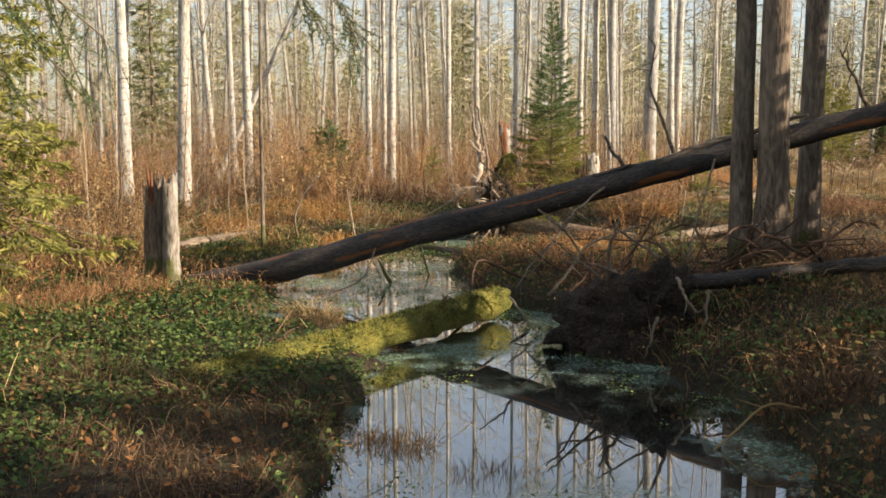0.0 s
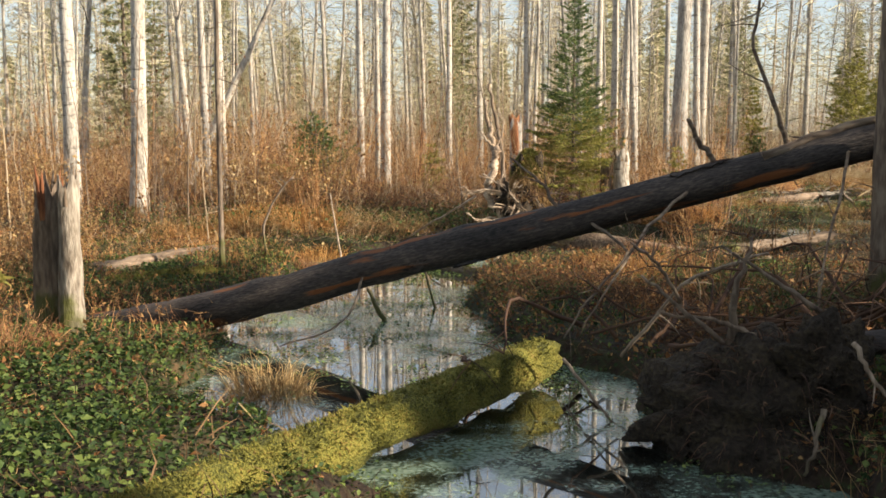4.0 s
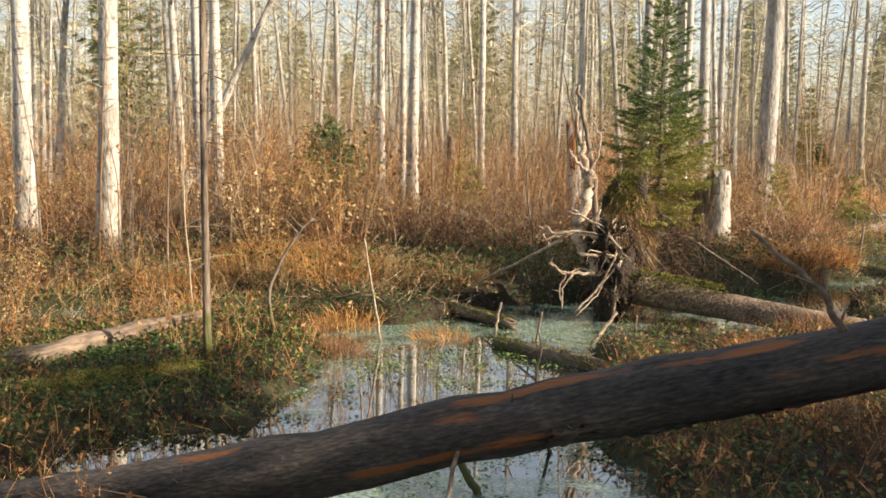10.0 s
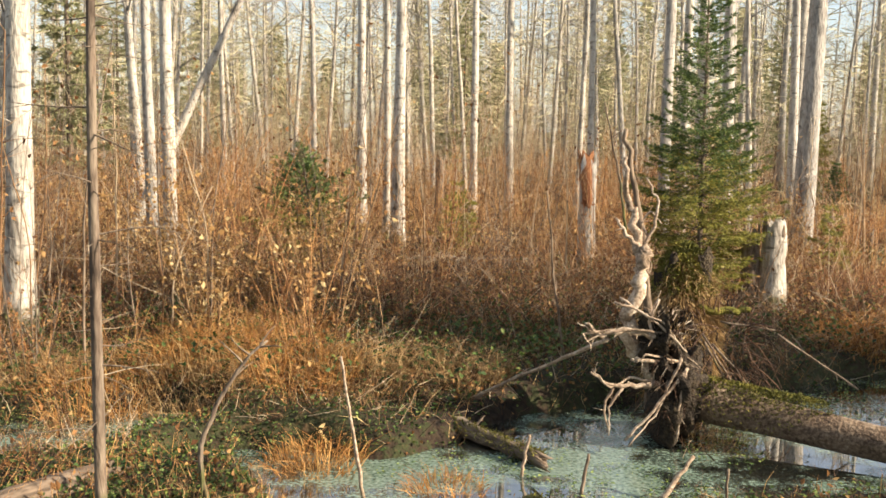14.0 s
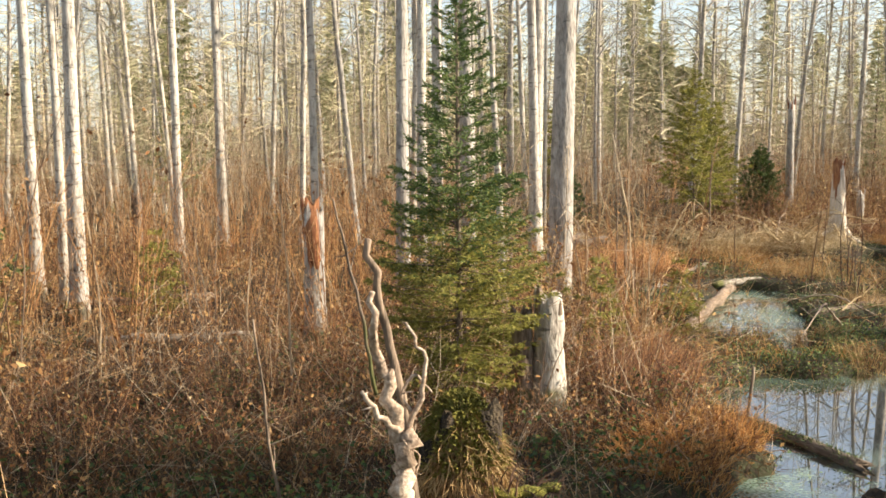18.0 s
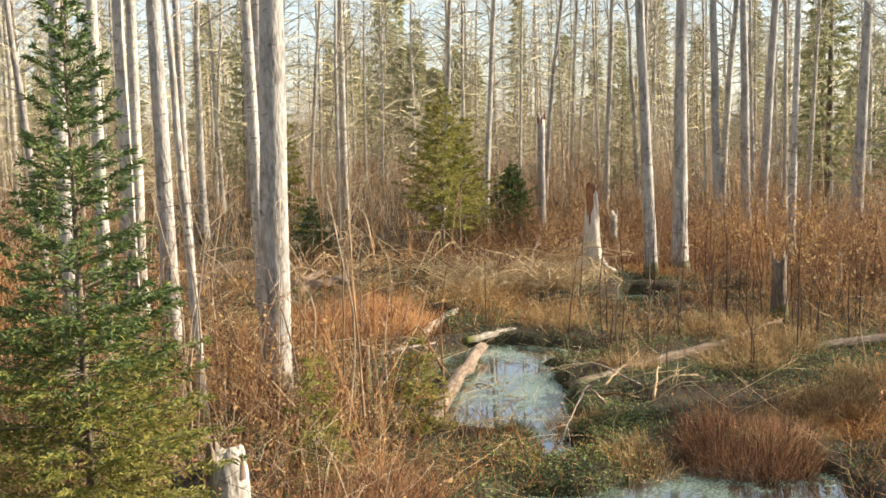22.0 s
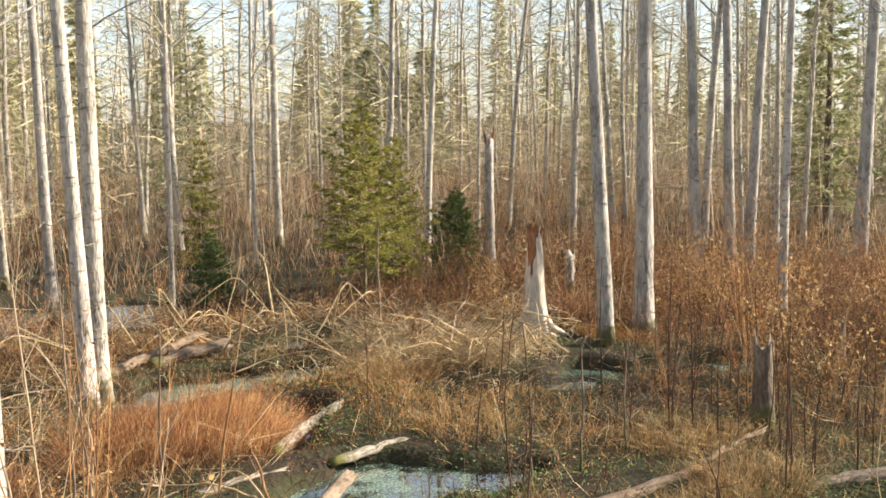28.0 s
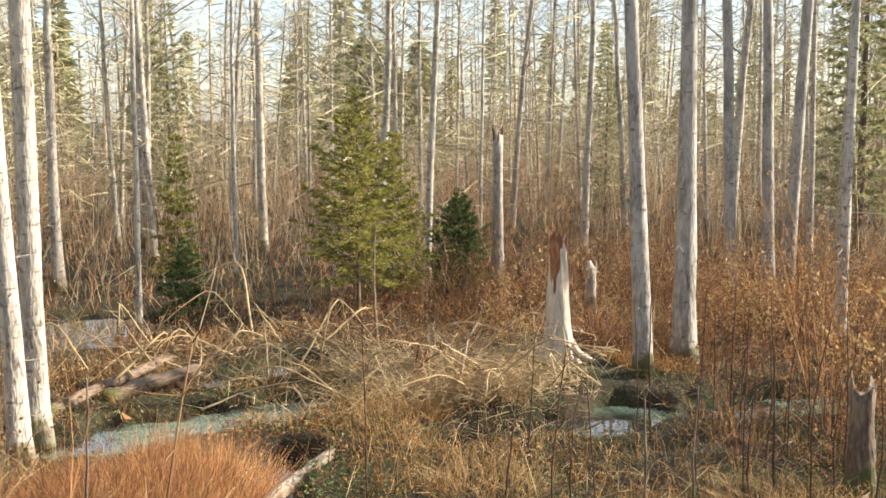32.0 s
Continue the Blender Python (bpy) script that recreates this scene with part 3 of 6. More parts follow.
def needle_crown(gen, height, width, whorls, per, dens, droop=0.35, low=0.05, size=0.09, ragged=0.25):
    """Twigs and needle sprays of a spruce, whorl by whorl."""
    wood, green = Soup(), Soup()
    zs = np.linspace(low, 0.985, whorls)
    at, way, length = [], [], []
    for k, f in enumerate(zs):
        m = max(3, int(per * (1 - 0.4 * f)))
        a = gen.uniform(0, 2 * np.pi) + np.arange(m) * 2 * np.pi / m + gen.normal(size=m) * 0.25
        ln = 0.5 * width * (1 - f) ** 0.85 * (1 + ragged * gen.normal(size=m)) + 0.06
        up = 0.55 * f - droop * (1 - f) + 0.1 * gen.normal(size=m)
        at += [[0, 0, f * height + gen.normal() * 0.04]] * m
        way += np.stack([np.cos(a), np.sin(a), up], -1).tolist()
        length += np.maximum(ln, 0.05).tolist()
    at, way, length = np.array(at), unit(np.array(way)), np.array(length)
    _, c = strands(wood, at, way, length, 0.006 + 0.006 * length, 0.08, 3, 3, -0.12, gen)
    reps = np.maximum(2, (length * dens)).astype(int)
    idx = np.repeat(np.arange(len(at)), reps)
    u = gen.uniform(0.12, 1.0, len(idx))
    p0 = at[idx] + (c[idx, -1] - at[idx]) * u[:, None]
    p0[:, 2] += 0.12 * length[idx] * (u ** 2 - u)
    side = unit(np.cross(way[idx], [0, 0, 1.0]))
    sg = np.where(gen.random(len(idx)) < 0.5, -1, 1)[:, None]
    w = way[idx] * 0.75 + side * sg * gen.uniform(0.3, 1.1, (len(idx), 1)) + gen.normal(size=(len(idx), 3)) * 0.18
    w[:, 2] -= 0.18
    tw = np.clip(0.42 * length[idx] * (1.05 - u), 0.06, 0.35) * gen.uniform(0.6, 1.2, len(idx))
    # each side twig carries a spray of needle tufts
    n = 7
    q = np.repeat(np.arange(len(idx)), n)
    f = np.tile(np.linspace(0.1, 1.0, n), len(idx))
    pos = p0[q] + unit(w)[q] * (tw[q] * f)[:, None] + gen.normal(size=(len(q), 3)) * 0.012
    blades(green, pos, unit(w)[q] + gen.normal(size=(len(q), 3)) * 0.5, size * gen.uniform(0.6, 1.3, len(q)), size * 0.2, 0.12, gen)
    return wood, green


def spruce(x, y, height, width, label, seed=0, whorls=34, per=9, dens=26, mat=None, group="spruces", trunk_dia=None, droop=0.35, low=0.05, size=0.09, name="spruce_tree", ragged=0.25):
    gen = np.random.default_rng(3000 + seed)
    z = float(gz(x, y)) - 0.03
    root = thing(name, x, y, z, label, "tree", group)
    s = Soup()
    p, t = trunk_points(height, (0, 0), 12, 0.06, gen)
    tube(s, p, 0.5 * (trunk_dia or 0.02 * height) * (1 - 0.93 * t), 8, 0.06, True, seed, 0.3)
    part("trunk", s.mesh("trunk", BROWN), root)
    wood, green = needle_crown(gen, height, width, whorls, per, dens, droop, low, size, ragged)
    tagged(part("branchwork", wood.mesh("branchwork", BROWN), root), kind="stuff")
    tagged(part("needles", green.mesh("needles", mat or NEEDLE, False), root, "dense short needles"), kind="stuff")
    return root


def young_fir(x, y, height, width, label, seed, levels, per, low=0.08, step=0.055, tuft=0.06, full=0.6, pale_to=0.0, ragged=0.18):
    """A young spruce: whorls of flat boughs with side twigs in pairs, each lined with tufts of needles; yellower below pale_to."""
    gen = np.random.default_rng(4000 + seed)
    root = thing("spruce_tree", x, y, float(gz(x, y)) - 0.03, label, "tree", "spruces")
    s = Soup()
    p, t = trunk_points(height, (0, 0), 12, 0.05, gen)
    tube(s, p, 0.009 * height * (1 - 0.93 * t), 8, 0.06, True, seed, 0.3)
    part("trunk", s.mesh("trunk", BROWN), root)
    at, way, length = [], [], []
    for f in np.linspace(low, 0.985, levels):
        m = per if f < full else max(4, per // 2)
        a = gen.uniform(0, 2 * np.pi) + np.arange(m) * 2 * np.pi / m + gen.normal(size=m) * 0.22
        ln = 0.5 * width * (1 - f) ** (0.8 if f < full else 0.95) * min(1.0, 0.6 + (f - low) * 3.0) * (1 + ragged * gen.normal(size=m)) + 0.06
        up = 0.9 * f - 0.16 + 0.1 * gen.normal(size=m)
        at += np.stack([0 * a, 0 * a, f * height + gen.normal(size=m) * 0.05 * height / levels * 4], -1).tolist()
        way += np.stack([np.cos(a), np.sin(a), up], -1).tolist()
        length += np.maximum(ln, 0.06).tolist()
    at, way, length = np.array(at), unit(np.array(way)), np.array(length)
    s = Soup()
    _, c = strands(s, at, way, length, 0.004 + 0.006 * length, 0.06, 3, 3, -0.10, gen)
    tagged(part("branchwork", s.mesh("branchwork", BROWN), root), kind="stuff")
    reps = np.maximum(3, 2 * length / step).astype(int)
    idx = np.repeat(np.arange(len(at)), reps)
    u = gen.uniform(0.10, 1.0, len(idx))
    i = np.minimum((u * 3).astype(int), 2)
    p0 = c[idx, i] + (c[idx, i + 1] - c[idx, i]) * (u * 3 - i)[:, None]
    side = unit(np.cross(way[idx], [0, 0, 1.0])) * np.where(gen.random(len(idx)) < 0.5, -1, 1)[:, None]
    w = unit(way[idx] * 0.8 + side * gen.uniform(0.5, 1.0, (len(idx), 1)) + gen.normal(size=(len(idx), 3)) * 0.14 - (0, 0, 0.1))
    tw = np.clip(0.42 * length[idx] * (1.05 - u) + 0.04, 0.05, 0.36) * gen.uniform(0.6, 1.2, len(idx))
    n = 8
    q = np.repeat(np.arange(len(idx)), n)
    f = np.tile(np.linspace(0.08, 1.0, n), len(idx))
    pos = p0[q] + w[q] * (tw[q] * f)[:, None] + gen.normal(size=(len(q), 3)) * 0.006
    d = w[q] + gen.normal(size=(len(q), 3)) * 0.5
    lower = pos[:, 2] < height * (pale_to + 0.07 * gen.normal(size=len(q)))
    for name, ok, m, lab in (("lower_needles", lower, NEEDLE_Y, "yellow-green lower needles"), ("needles", ~lower, NEEDLE, "dense short needles")):
        if ok.sum() > 50:
            s = Soup()
            blades(s, pos[ok], d[ok], tuft * gen.uniform(0.6, 1.25, ok.sum()), tuft * 0.2, 0.12, gen)
            tagged(part(name, s.mesh(name, m, False), root, lab), kind="stuff")
    return root


bare_tree(-3.16, 18.47, 0.075, 9.0, BROWN, "thin dark young spruce stem with dry twigs in the marsh", stubs=64, crown=0, seed=1, name="sapling", group="saplings", wob=0.1)
NAMED = (
    # x, y, diameter, height, bark, lean
    (-6.24, 25.34, 0.34, 17, PALE, (0.030, 0.0), "pale grey tree trunk lit by low sun among brush"),
    (-7.94, 26.50, 0.33, 18, BIRCH, (-0.004, 0.0), "white birch trunk with dark scars among brush"),
    (-1.72, 35.17, 0.28, 18, BIRCH, (0.006, 0.0), "white birch trunk with dark knots"),
    (-1.98, 35.60, 0.17, 15, PALE, (0.004, 0.0), "slim pale trunk close beside a birch"),
    (-2.67, 38.40, 0.25, 17, BIRCH, (-0.012, 0.0), "slightly leaning white birch trunk"),
    (-5.7, 31.2, 0.27, 16, PALE, (-0.01, 0.0), "pale grey trunk with peeling bark"),
    (-6.6, 33.5, 0.24, 15, GREY, (-0.02, 0.0), "grey trunk in the brush"),
    (6.36, 33.1, 0.44, 19, GREY, (0.03, -0.012), "thick grey leaning alder trunk beside the stream"),
    (5.25, 36.9, 0.26, 17, PALE, (0.0, 0.0), "pale trunk standing close to a darker one"),
    (5.80, 36.5, 0.31, 18, GREY, (-0.005, 0.0), "dark grey trunk standing close to a paler one"),
    (5.14, 32.42, 0.13, 12, PALE, (-0.035, 0.0), "slender leaning pale trunk in rusty brush"),
    (8.60, 39.96, 0.28, 18, BIRCH, (-0.013, 0.0), "bright white birch trunk at the edge of the clearing"),
    (8.97, 41.0, 0.35, 18, PALE, (0.008, 0.0), "thick pale trunk with a mossy foot beside a birch"),
    (9.39, 48.45, 0.28, 18, GREY, (-0.01, 0.0), "grey trunk behind pale birches"),
    (18.93, 59.32, 0.30, 20, PALE, (0.0, 0.0), "tall bare pale trunk above the brush"),
    (15.60, 61.45, 0.36, 20, GREY, (0.0, 0.0), "tall grey trunk with a dark foot"),
    (18.30, 39.10, 0.30, 17, GREY, (-0.045, 0.03), "grey trunk leaning over the brush"),
    (19.67, 39.65, 0.38, 19, GREY, (-0.004, 0.0), "thick grey trunk with a sunlit edge"),
    (25.04, 43.93, 0.30, 18, GREY, (-0.025, 0.02), "grey trunk of a leaning group"),
    (25.90, 43.59, 0.30, 18, GREY, (-0.04, 0.0), "grey trunk leaning across its neighbour"),
    (26.46, 43.54, 0.32, 18, GREY, (0.03, -0.02), "grey trunk leaning away from its neighbour"),
    (22.93, 39.00, 0.22, 16, BIRCH, (0.006, 0.0), "pale birch trunk with short dead side branches"),
    (30.2, 43.0, 0.40, 19, GREY, (0.02, -0.02), "thick grey trunk in rusty brush"),
    (2.35, 34.5, 0.16, 16, PALE, (-0.004, 0.0), "slim pale trunk behind a young spruce"),
    (3.75, 33.8, 0.26, 17, GREY, (0.0, 0.0), "grey trunk behind a young spruce"),
    (4.55, 35.5, 0.22, 17, PALE, (0.004, 0.0), "pale trunk behind a young spruce"),
    (6.20, 40.5, 0.28, 18, PALE, (0.01, 0.0), "pale trunk in the mixed wood"),
    (0.2, 41.0, 0.22, 17, BIRCH, (0.0, 0.0), "straight white birch trunk"),
    (1.4, 43.5, 0.26, 18, PALE, (-0.008, 0.0), "straight pale trunk in dense brush"),
    (-8.0, 36.6, 0.27, 10, PALE, (0.48, 0.02), "pale dead trunk leaning steeply between upright ones"),
)
for k, (x, y, d, h, b, lean, lab) in enumerate(NAMED):
    bare_tree(x, y, d, h, b, lab, lean, seed=10 + k, stubs=26 if k == 21 else 9, wob=0.12, low=8.5)
# the three stems behind the long fallen log
for k, (x, y, d, b, lab) in enumerate(((4.0, 12.75, 0.39, BROWNPALE, "thick spruce trunk with scaly grey-brown bark beside a fallen log"), (3.66, 12.95, 0.28, BROWN, "dark shaded trunk close behind a thicker one"), (5.05, 14.6, 0.34, BROWN, "weathered grey trunk with torn bark beside a fallen log"))):
    bare_tree(x, y, d, 19, b, lab, (0.002 * k, 0), seed=60 + k, stubs=14, group="trunks by the fallen log")

# the wood further off
FAR_KINDS = []
for k in range(9):
    gen = np.random.default_rng(50 + k)
    FAR_KINDS.append(bare_tree(-60 - 4 * k, 60, gen.uniform(0.12, 0.27), gen.uniform(15, 21), (PALE, BIRCH, GREY, PALE, BIRCH, PALE, GREY, PALE, PALE)[k], ("tall bare pale trunk in the wood", "white birch trunk in the wood", "grey alder trunk in the wood")[(0, 1, 2, 0, 1, 0, 2, 0, 0)[k]], (gen.normal() * 0.02, gen.normal() * 0.02), "trees of the wood", seed=200 + k, stubs=(46, 22, 34, 60, 26, 40, 30, 50, 24)[k], crown=26, joined=True))


def far_wood():
    gen = np.random.default_rng(77)
    spots = [(n[0], n[1]) for n in NAMED] + [(4.5, 14.3), (2.8, 27.2), (15.8, 44.9)]
    made = 0
    while made < 320:
        a = radians(gen.uniform(-42, 84))
        d = 24 + 80 * gen.random() ** 0.75
        x, y = 2 + d * math.sin(a), 12 + d * math.cos(a)
        clear = math.hypot(x - 11, y - 34) < 10.5 or (x > 12 and math.hypot(x - 17, y - 41) < 8.5) or (-3 < x < 9 and y < 33)
        beyond = math.degrees(math.atan2(x - 6.8, y - 25.7))
        if clear or beyond > 58 or min(math.hypot(x - p, y - q) for p, q in spots) < 1.0:
            continue
        spots.append((x, y))
        s = gen.uniform(0.75, 1.2)
        m = pose(x, y, float(gz(x, y)) - 0.05, gen.normal() * 1.9, gen.normal() * 1.9, gen.uniform(0, 360)) @ Matrix.Diagonal((s, s, gen.uniform(0.85, 1.1), 1))
        ob = copy_thing(FAR_KINDS[int(gen.integers(9))], m)
        ob.scale = (s, s, 1)
        made += 1


far_wood()


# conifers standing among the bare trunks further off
# their olive is paler than needles, with distance haze put into the colour
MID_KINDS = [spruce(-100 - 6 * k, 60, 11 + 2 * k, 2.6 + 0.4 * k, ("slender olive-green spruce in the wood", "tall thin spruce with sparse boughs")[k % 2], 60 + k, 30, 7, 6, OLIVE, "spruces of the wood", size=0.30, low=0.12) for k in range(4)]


def mid_conifers():
    gen = np.random.default_rng(78)
    made = 0
    while made < 20:
        a = radians(gen.uniform(-42, 60))
        d = 36 + 62 * gen.random() ** 0.8
        x, y = 2 + d * math.sin(a), 12 + d * math.cos(a)
        if math.hypot(x - 15, y - 42) < 16 or (d < 75 and abs(math.degrees(math.atan2(x - 6.8, y - 25.7)) - 25) < 6) or math.degrees(math.atan2(x - 6.8, y - 25.7)) > 58:
            continue
        s = gen.uniform(0.45, 1.1)
        ob = copy_thing(MID_KINDS[int(gen.integers(4))], pose(x, y, float(gz(x, y)) - 0.05, 0, 0, gen.uniform(0, 360)))
        ob.scale = (s, s, s)
        made += 1


mid_conifers()

# ---- spruces ----
young_fir(2.78, 27.2, 5.5, 2.1, "young green spruce with yellow-green lower boughs", 1, 36, 10, 0.10, full=0.5, pale_to=0.40)
young_fir(16.4, 46.3, 4.9, 3.2, "bushy yellow-green spruce beyond the clearing", 2, 22, 8, 0.18, 0.16, 0.12, 0.9, 2.0, 0.35)
young_fir(17.9, 47.6, 4.1, 2.2, "yellow-green spruce close beside a bushier one", 3, 18, 8, 0.14, 0.16, 0.12, 0.9, 2.0, 0.35)
young_fir(20.1, 48.3, 2.4, 1.9, "small dark green spruce beyond the clearing", 4, 16, 12, 0.05, 0.07, 0.09, 0.95)
spruce(13.5, 49.4, 1.6, 1.2, "low scrubby spruce at the edge of the brush", 5, 14, 9, 20, size=0.12)
spruce(14.9, 55.0, 4.0, 1.3, "slim yellowish young spruce in the wood", 6, 20, 8, 16, NEEDLE_Y, size=0.14)
young_fir(-3.45, 32.2, 2.25, 2.2, "low dark green spruce among leafless shrubs", 7, 14, 10, 0.08, 0.11, 0.10, 0.9, 0.5, 0.35)
spruce(-0.4, 36.2, 1.5, 1.2, "small ragged spruce in rusty brush", 8, 12, 8, 16, NEEDLE_Y, size=0.12)
spruce(7.6, 31.0, 1.1, 0.8, "knee-high spruce beside the stream", 9, 11, 8, 18, NEEDLE_Y, size=0.09)
spruce(5.6, 29.6, 1.4, 1.0, "thin yellowish spruce seedling in orange brush", 10, 12, 7, 16, NEEDLE_Y, size=0.09)
spruce(-5.25, 11.7, 8.0, 2.9, "spruce with drooping yellow-green boughs by the bank", 11, 30, 9, 14, NEEDLE_Y, droop=0.6, low=0.12, size=0.12)
over = spruce(-2.3, 4.2, 9.0, 3.4, "tall spruce with hanging boughs over the start of the stream", 12, 32, 11, 12, NEEDLE, droop=0.55, low=0.335, size=0.13)
# unseen spruces on the sun side, added and sized to shade the first banks
for k, (x, y, h, w) in enumerate(((8.6, 5.2, 5.2, 3.8), (8.9, 8.0, 5.4, 4.4), (7.2, 8.6, 4.2, 3.4), (10.4, 12.2, 13.0, 4.4), (6.8, 2.4, 6.0, 3.0), (8.3, 3.6, 5.6, 3.2), (11.5, 3.5, 7.0, 3.8), (9.4, 10.3, 6.0, 3.0))):
    spruce(x, y, h, w, "spruce added out of view to shade the bank", 20 + k, 26, 10, 15, NEEDLE, "spruce thicket", low=0.03, size=0.2)
# two unseen high crowns, added so that shade falls on the brush past the roots
spruce(20.5, 17.8, 15.0, 5.0, "tall high-crowned spruce added out of view for shade", 42, 18, 11, 18, NEEDLE, "spruce thicket", low=0.5, size=0.3)
spruce(18.5, 18.9, 14.0, 5.4, "tall high-crowned spruce added out of view for shade", 40, 18, 11, 18, NEEDLE, "spruce thicket", low=0.55, size=0.3)
# another unseen tree, added to keep sun off the near marsh bank
spruce(23.5, 25.2, 8.5, 3.6, "spruce added out of view to shade the marsh bank", 41, 22, 9, 12, NEEDLE, "spruce thicket", low=0.05, size=0.2)


def bough(root, pts, seed, n=34):
    """A hanging spruce bough: a thin limb with drooping side twigs of needles."""
    gen = np.random.default_rng(seed)
    p = np.array(pts, float) - np.array(root.matrix_basis.translation)
    t, k = np.linspace(0, 1, 14), np.linspace(0, 1, len(p))
    q = np.stack([np.interp(t, k, p[:, c]) for c in range(3)], -1)
    q[1:-1] = 0.25 * q[:-2] + 0.5 * q[1:-1] + 0.25 * q[2:]
    s = Soup()
    tube(s, q, 0.012 - 0.009 * t, 6, 0.1, True, seed)
    ob = part("bough", s.mesh("bough", BROWN), root, "hanging bough")
    j = gen.integers(4, 14, n)
    way = gen.normal(size=(n, 3)) * (0.7, 0.7, 0.25) + (0, 0, -0.9) + 0.6 * unit(q[-1] - q[4])
    s, g = Soup(), Soup()
    _, c = strands(s, q[j], way, gen.uniform(0.12, 0.30, n), 0.003, 0.2, 4, 3, 0.1, gen)
    tagged(part("bough_twigwork", s.mesh("bough_twigwork", BROWN), ob), kind="stuff")
    f = gen.random((n, 60))
    i = np.minimum((f * 4).astype(int), 3)
    row = np.arange(n)[:, None]
    at = c[row, i] + (c[row, i + 1] - c[row, i]) * (f * 4 - i)[..., None]
    blades(g, at.reshape(-1, 3), np.repeat(unit(way), 60, 0) * 0.6 + gen.normal(size=(60 * n, 3)) * 0.6, gen.uniform(0.012, 0.028, 60 * n), 0.0035, 0.1, gen)
    tagged(part("bough_needles", g.mesh("bough_needles", NEEDLE, False), ob), kind="stuff")


for k, pts in enumerate((((-2.3, 4.2, 3.9), (-2.0, 4.6, 3.2), (-1.75, 4.9, 2.72)), ((-2.3, 4.2, 3.7), (-2.15, 4.7, 3.1), (-2.0, 5.0, 2.62)), ((-2.3, 4.2, 3.8), (-1.9, 4.8, 3.2), (-1.6, 5.0, 2.92)),
                         ((-2.3, 4.2, 4.2), (-0.85, 5.0, 3.5), (-0.5, 5.15, 3.1), (-0.40, 5.2, 2.86)), ((-2.3, 4.2, 4.3), (-1.0, 5.0, 3.6), (-0.62, 5.1, 3.05)), ((-2.3, 4.2, 4.1), (-2.0, 5.2, 3.3), (-1.9, 5.6, 2.7)))):
    bough(over, [(a, b, c - 0.25) for a, b, c in pts], 1300 + k)


# ---- logs, snags and stumps ----
def axis_pose(a, b):
    a, b = Vector(a), Vector(b)
    return Matrix.Translation(a) @ (b - a).to_track_quat("Z", "Y").to_matrix().to_4x4()


def log(name, a, b, ra, rb, mat, label, group="fallen logs", seed=0, bow=0.0, n=14, sides=14, rough=0.12, cat="log", ends=0.06, stubs=0, body="log_body", bend=None):
    """A log from a to b; its own z runs along it."""
    gen = np.random.default_rng(500 + seed)
    root = new(name)
    root.empty_display_size = 0.2
    root.matrix_basis = axis_pose(a, b)
    tagged(root, label, cat, group)
    ln = (Vector(b) - Vector(a)).length
    t = np.linspace(0, 1, n)
    p = np.stack([0 * t, 0 * t, ln * t], -1)
    p[1:-1, :2] += gen.normal(size=(n - 2, 2)) * 0.010
    p[:, 0] += bow * np.sin(np.pi * t)
    if bend:
        up = np.array(root.matrix_basis.to_3x3().inverted() @ Vector((0, 0, 1)))
        p += np.array([bend(u) for u in t])[:, None] * up
    s = Soup()
    tube(s, p, ra + (rb - ra) * t, sides, rough, True, seed, 0, ends)
    part(body, s.mesh(body, mat), root)
    for k in range(stubs):
        f = gen.uniform(0.08, 0.92)
        a0 = gen.uniform(0, 2 * np.pi)
        r0 = ra + (rb - ra) * f
        s = Soup()
        at = np.array([[bow * math.sin(math.pi * f), 0, f * ln]])
        strands(s, at, [[math.cos(a0), math.sin(a0), 0.4]], r0 + gen.uniform(0.04, 0.16), gen.uniform(0.012, 0.022), 0.1, 2, 6, 0, gen)
        part("branch_stub", s.mesh("branch_stub", mat), root)
    return root


def limb(root, name, pts, r0, r1, mat, twigs=0, seed=0, label="", tl=0.4):
    """One branch along world points, as a part of root."""
    gen = np.random.default_rng(800 + seed)
    inv = np.array(root.matrix_basis.inverted())
    p = np.array(pts, float)
    t = np.linspace(0, 1, 4 * len(p))
    k = np.linspace(0, 1, len(p))
    q = np.stack([np.interp(t, k, p[:, c]) for c in range(3)], -1)
    q[1:-1] = 0.25 * q[:-2] + 0.5 * q[1:-1] + 0.25 * q[2:]
    q[1:-1] += gen.normal(size=(len(q) - 2, 3)) * r0 * 0.35
    def local(soup, label, mat_name):
        v = np.concatenate(soup.v) @ inv[:3, :3].T + inv[:3, 3]
        return mesh_of(mat_name, v, ([np.concatenate(soup.q)] if soup.q else []) + ([np.concatenate(soup.t)] if soup.t else []), mat)

    world = Soup()
    tube(world, q, r0 + (r1 - r0) * t, 7, 0.12, True, seed)
    ob = part(name, local(world, label, name), root, label)
    if twigs:
        world = Soup()
        j = gen.integers(len(q) // 4, len(q), twigs)
        strands(world, q[j], gen.normal(size=(twigs, 3)) + 0.5 * (q[-1] - q[0]) / np.linalg.norm(q[-1] - q[0]), gen.uniform(0.4, 1.0, twigs) * tl, r1 * 0.9, 0.3, 3, 4, 0.1, gen)
        tagged(part("twig_spray", local(world, "", "twig_spray"), ob), kind="stuff")
    return ob




def on_log(x, dx=0.0, dy=0.0, dz=0.0):
    """A place off the axis of the long dark log."""
    return (x + dx, 14.1 - 0.23 * x + dy, 0.948 + 0.2817 * x + dz)


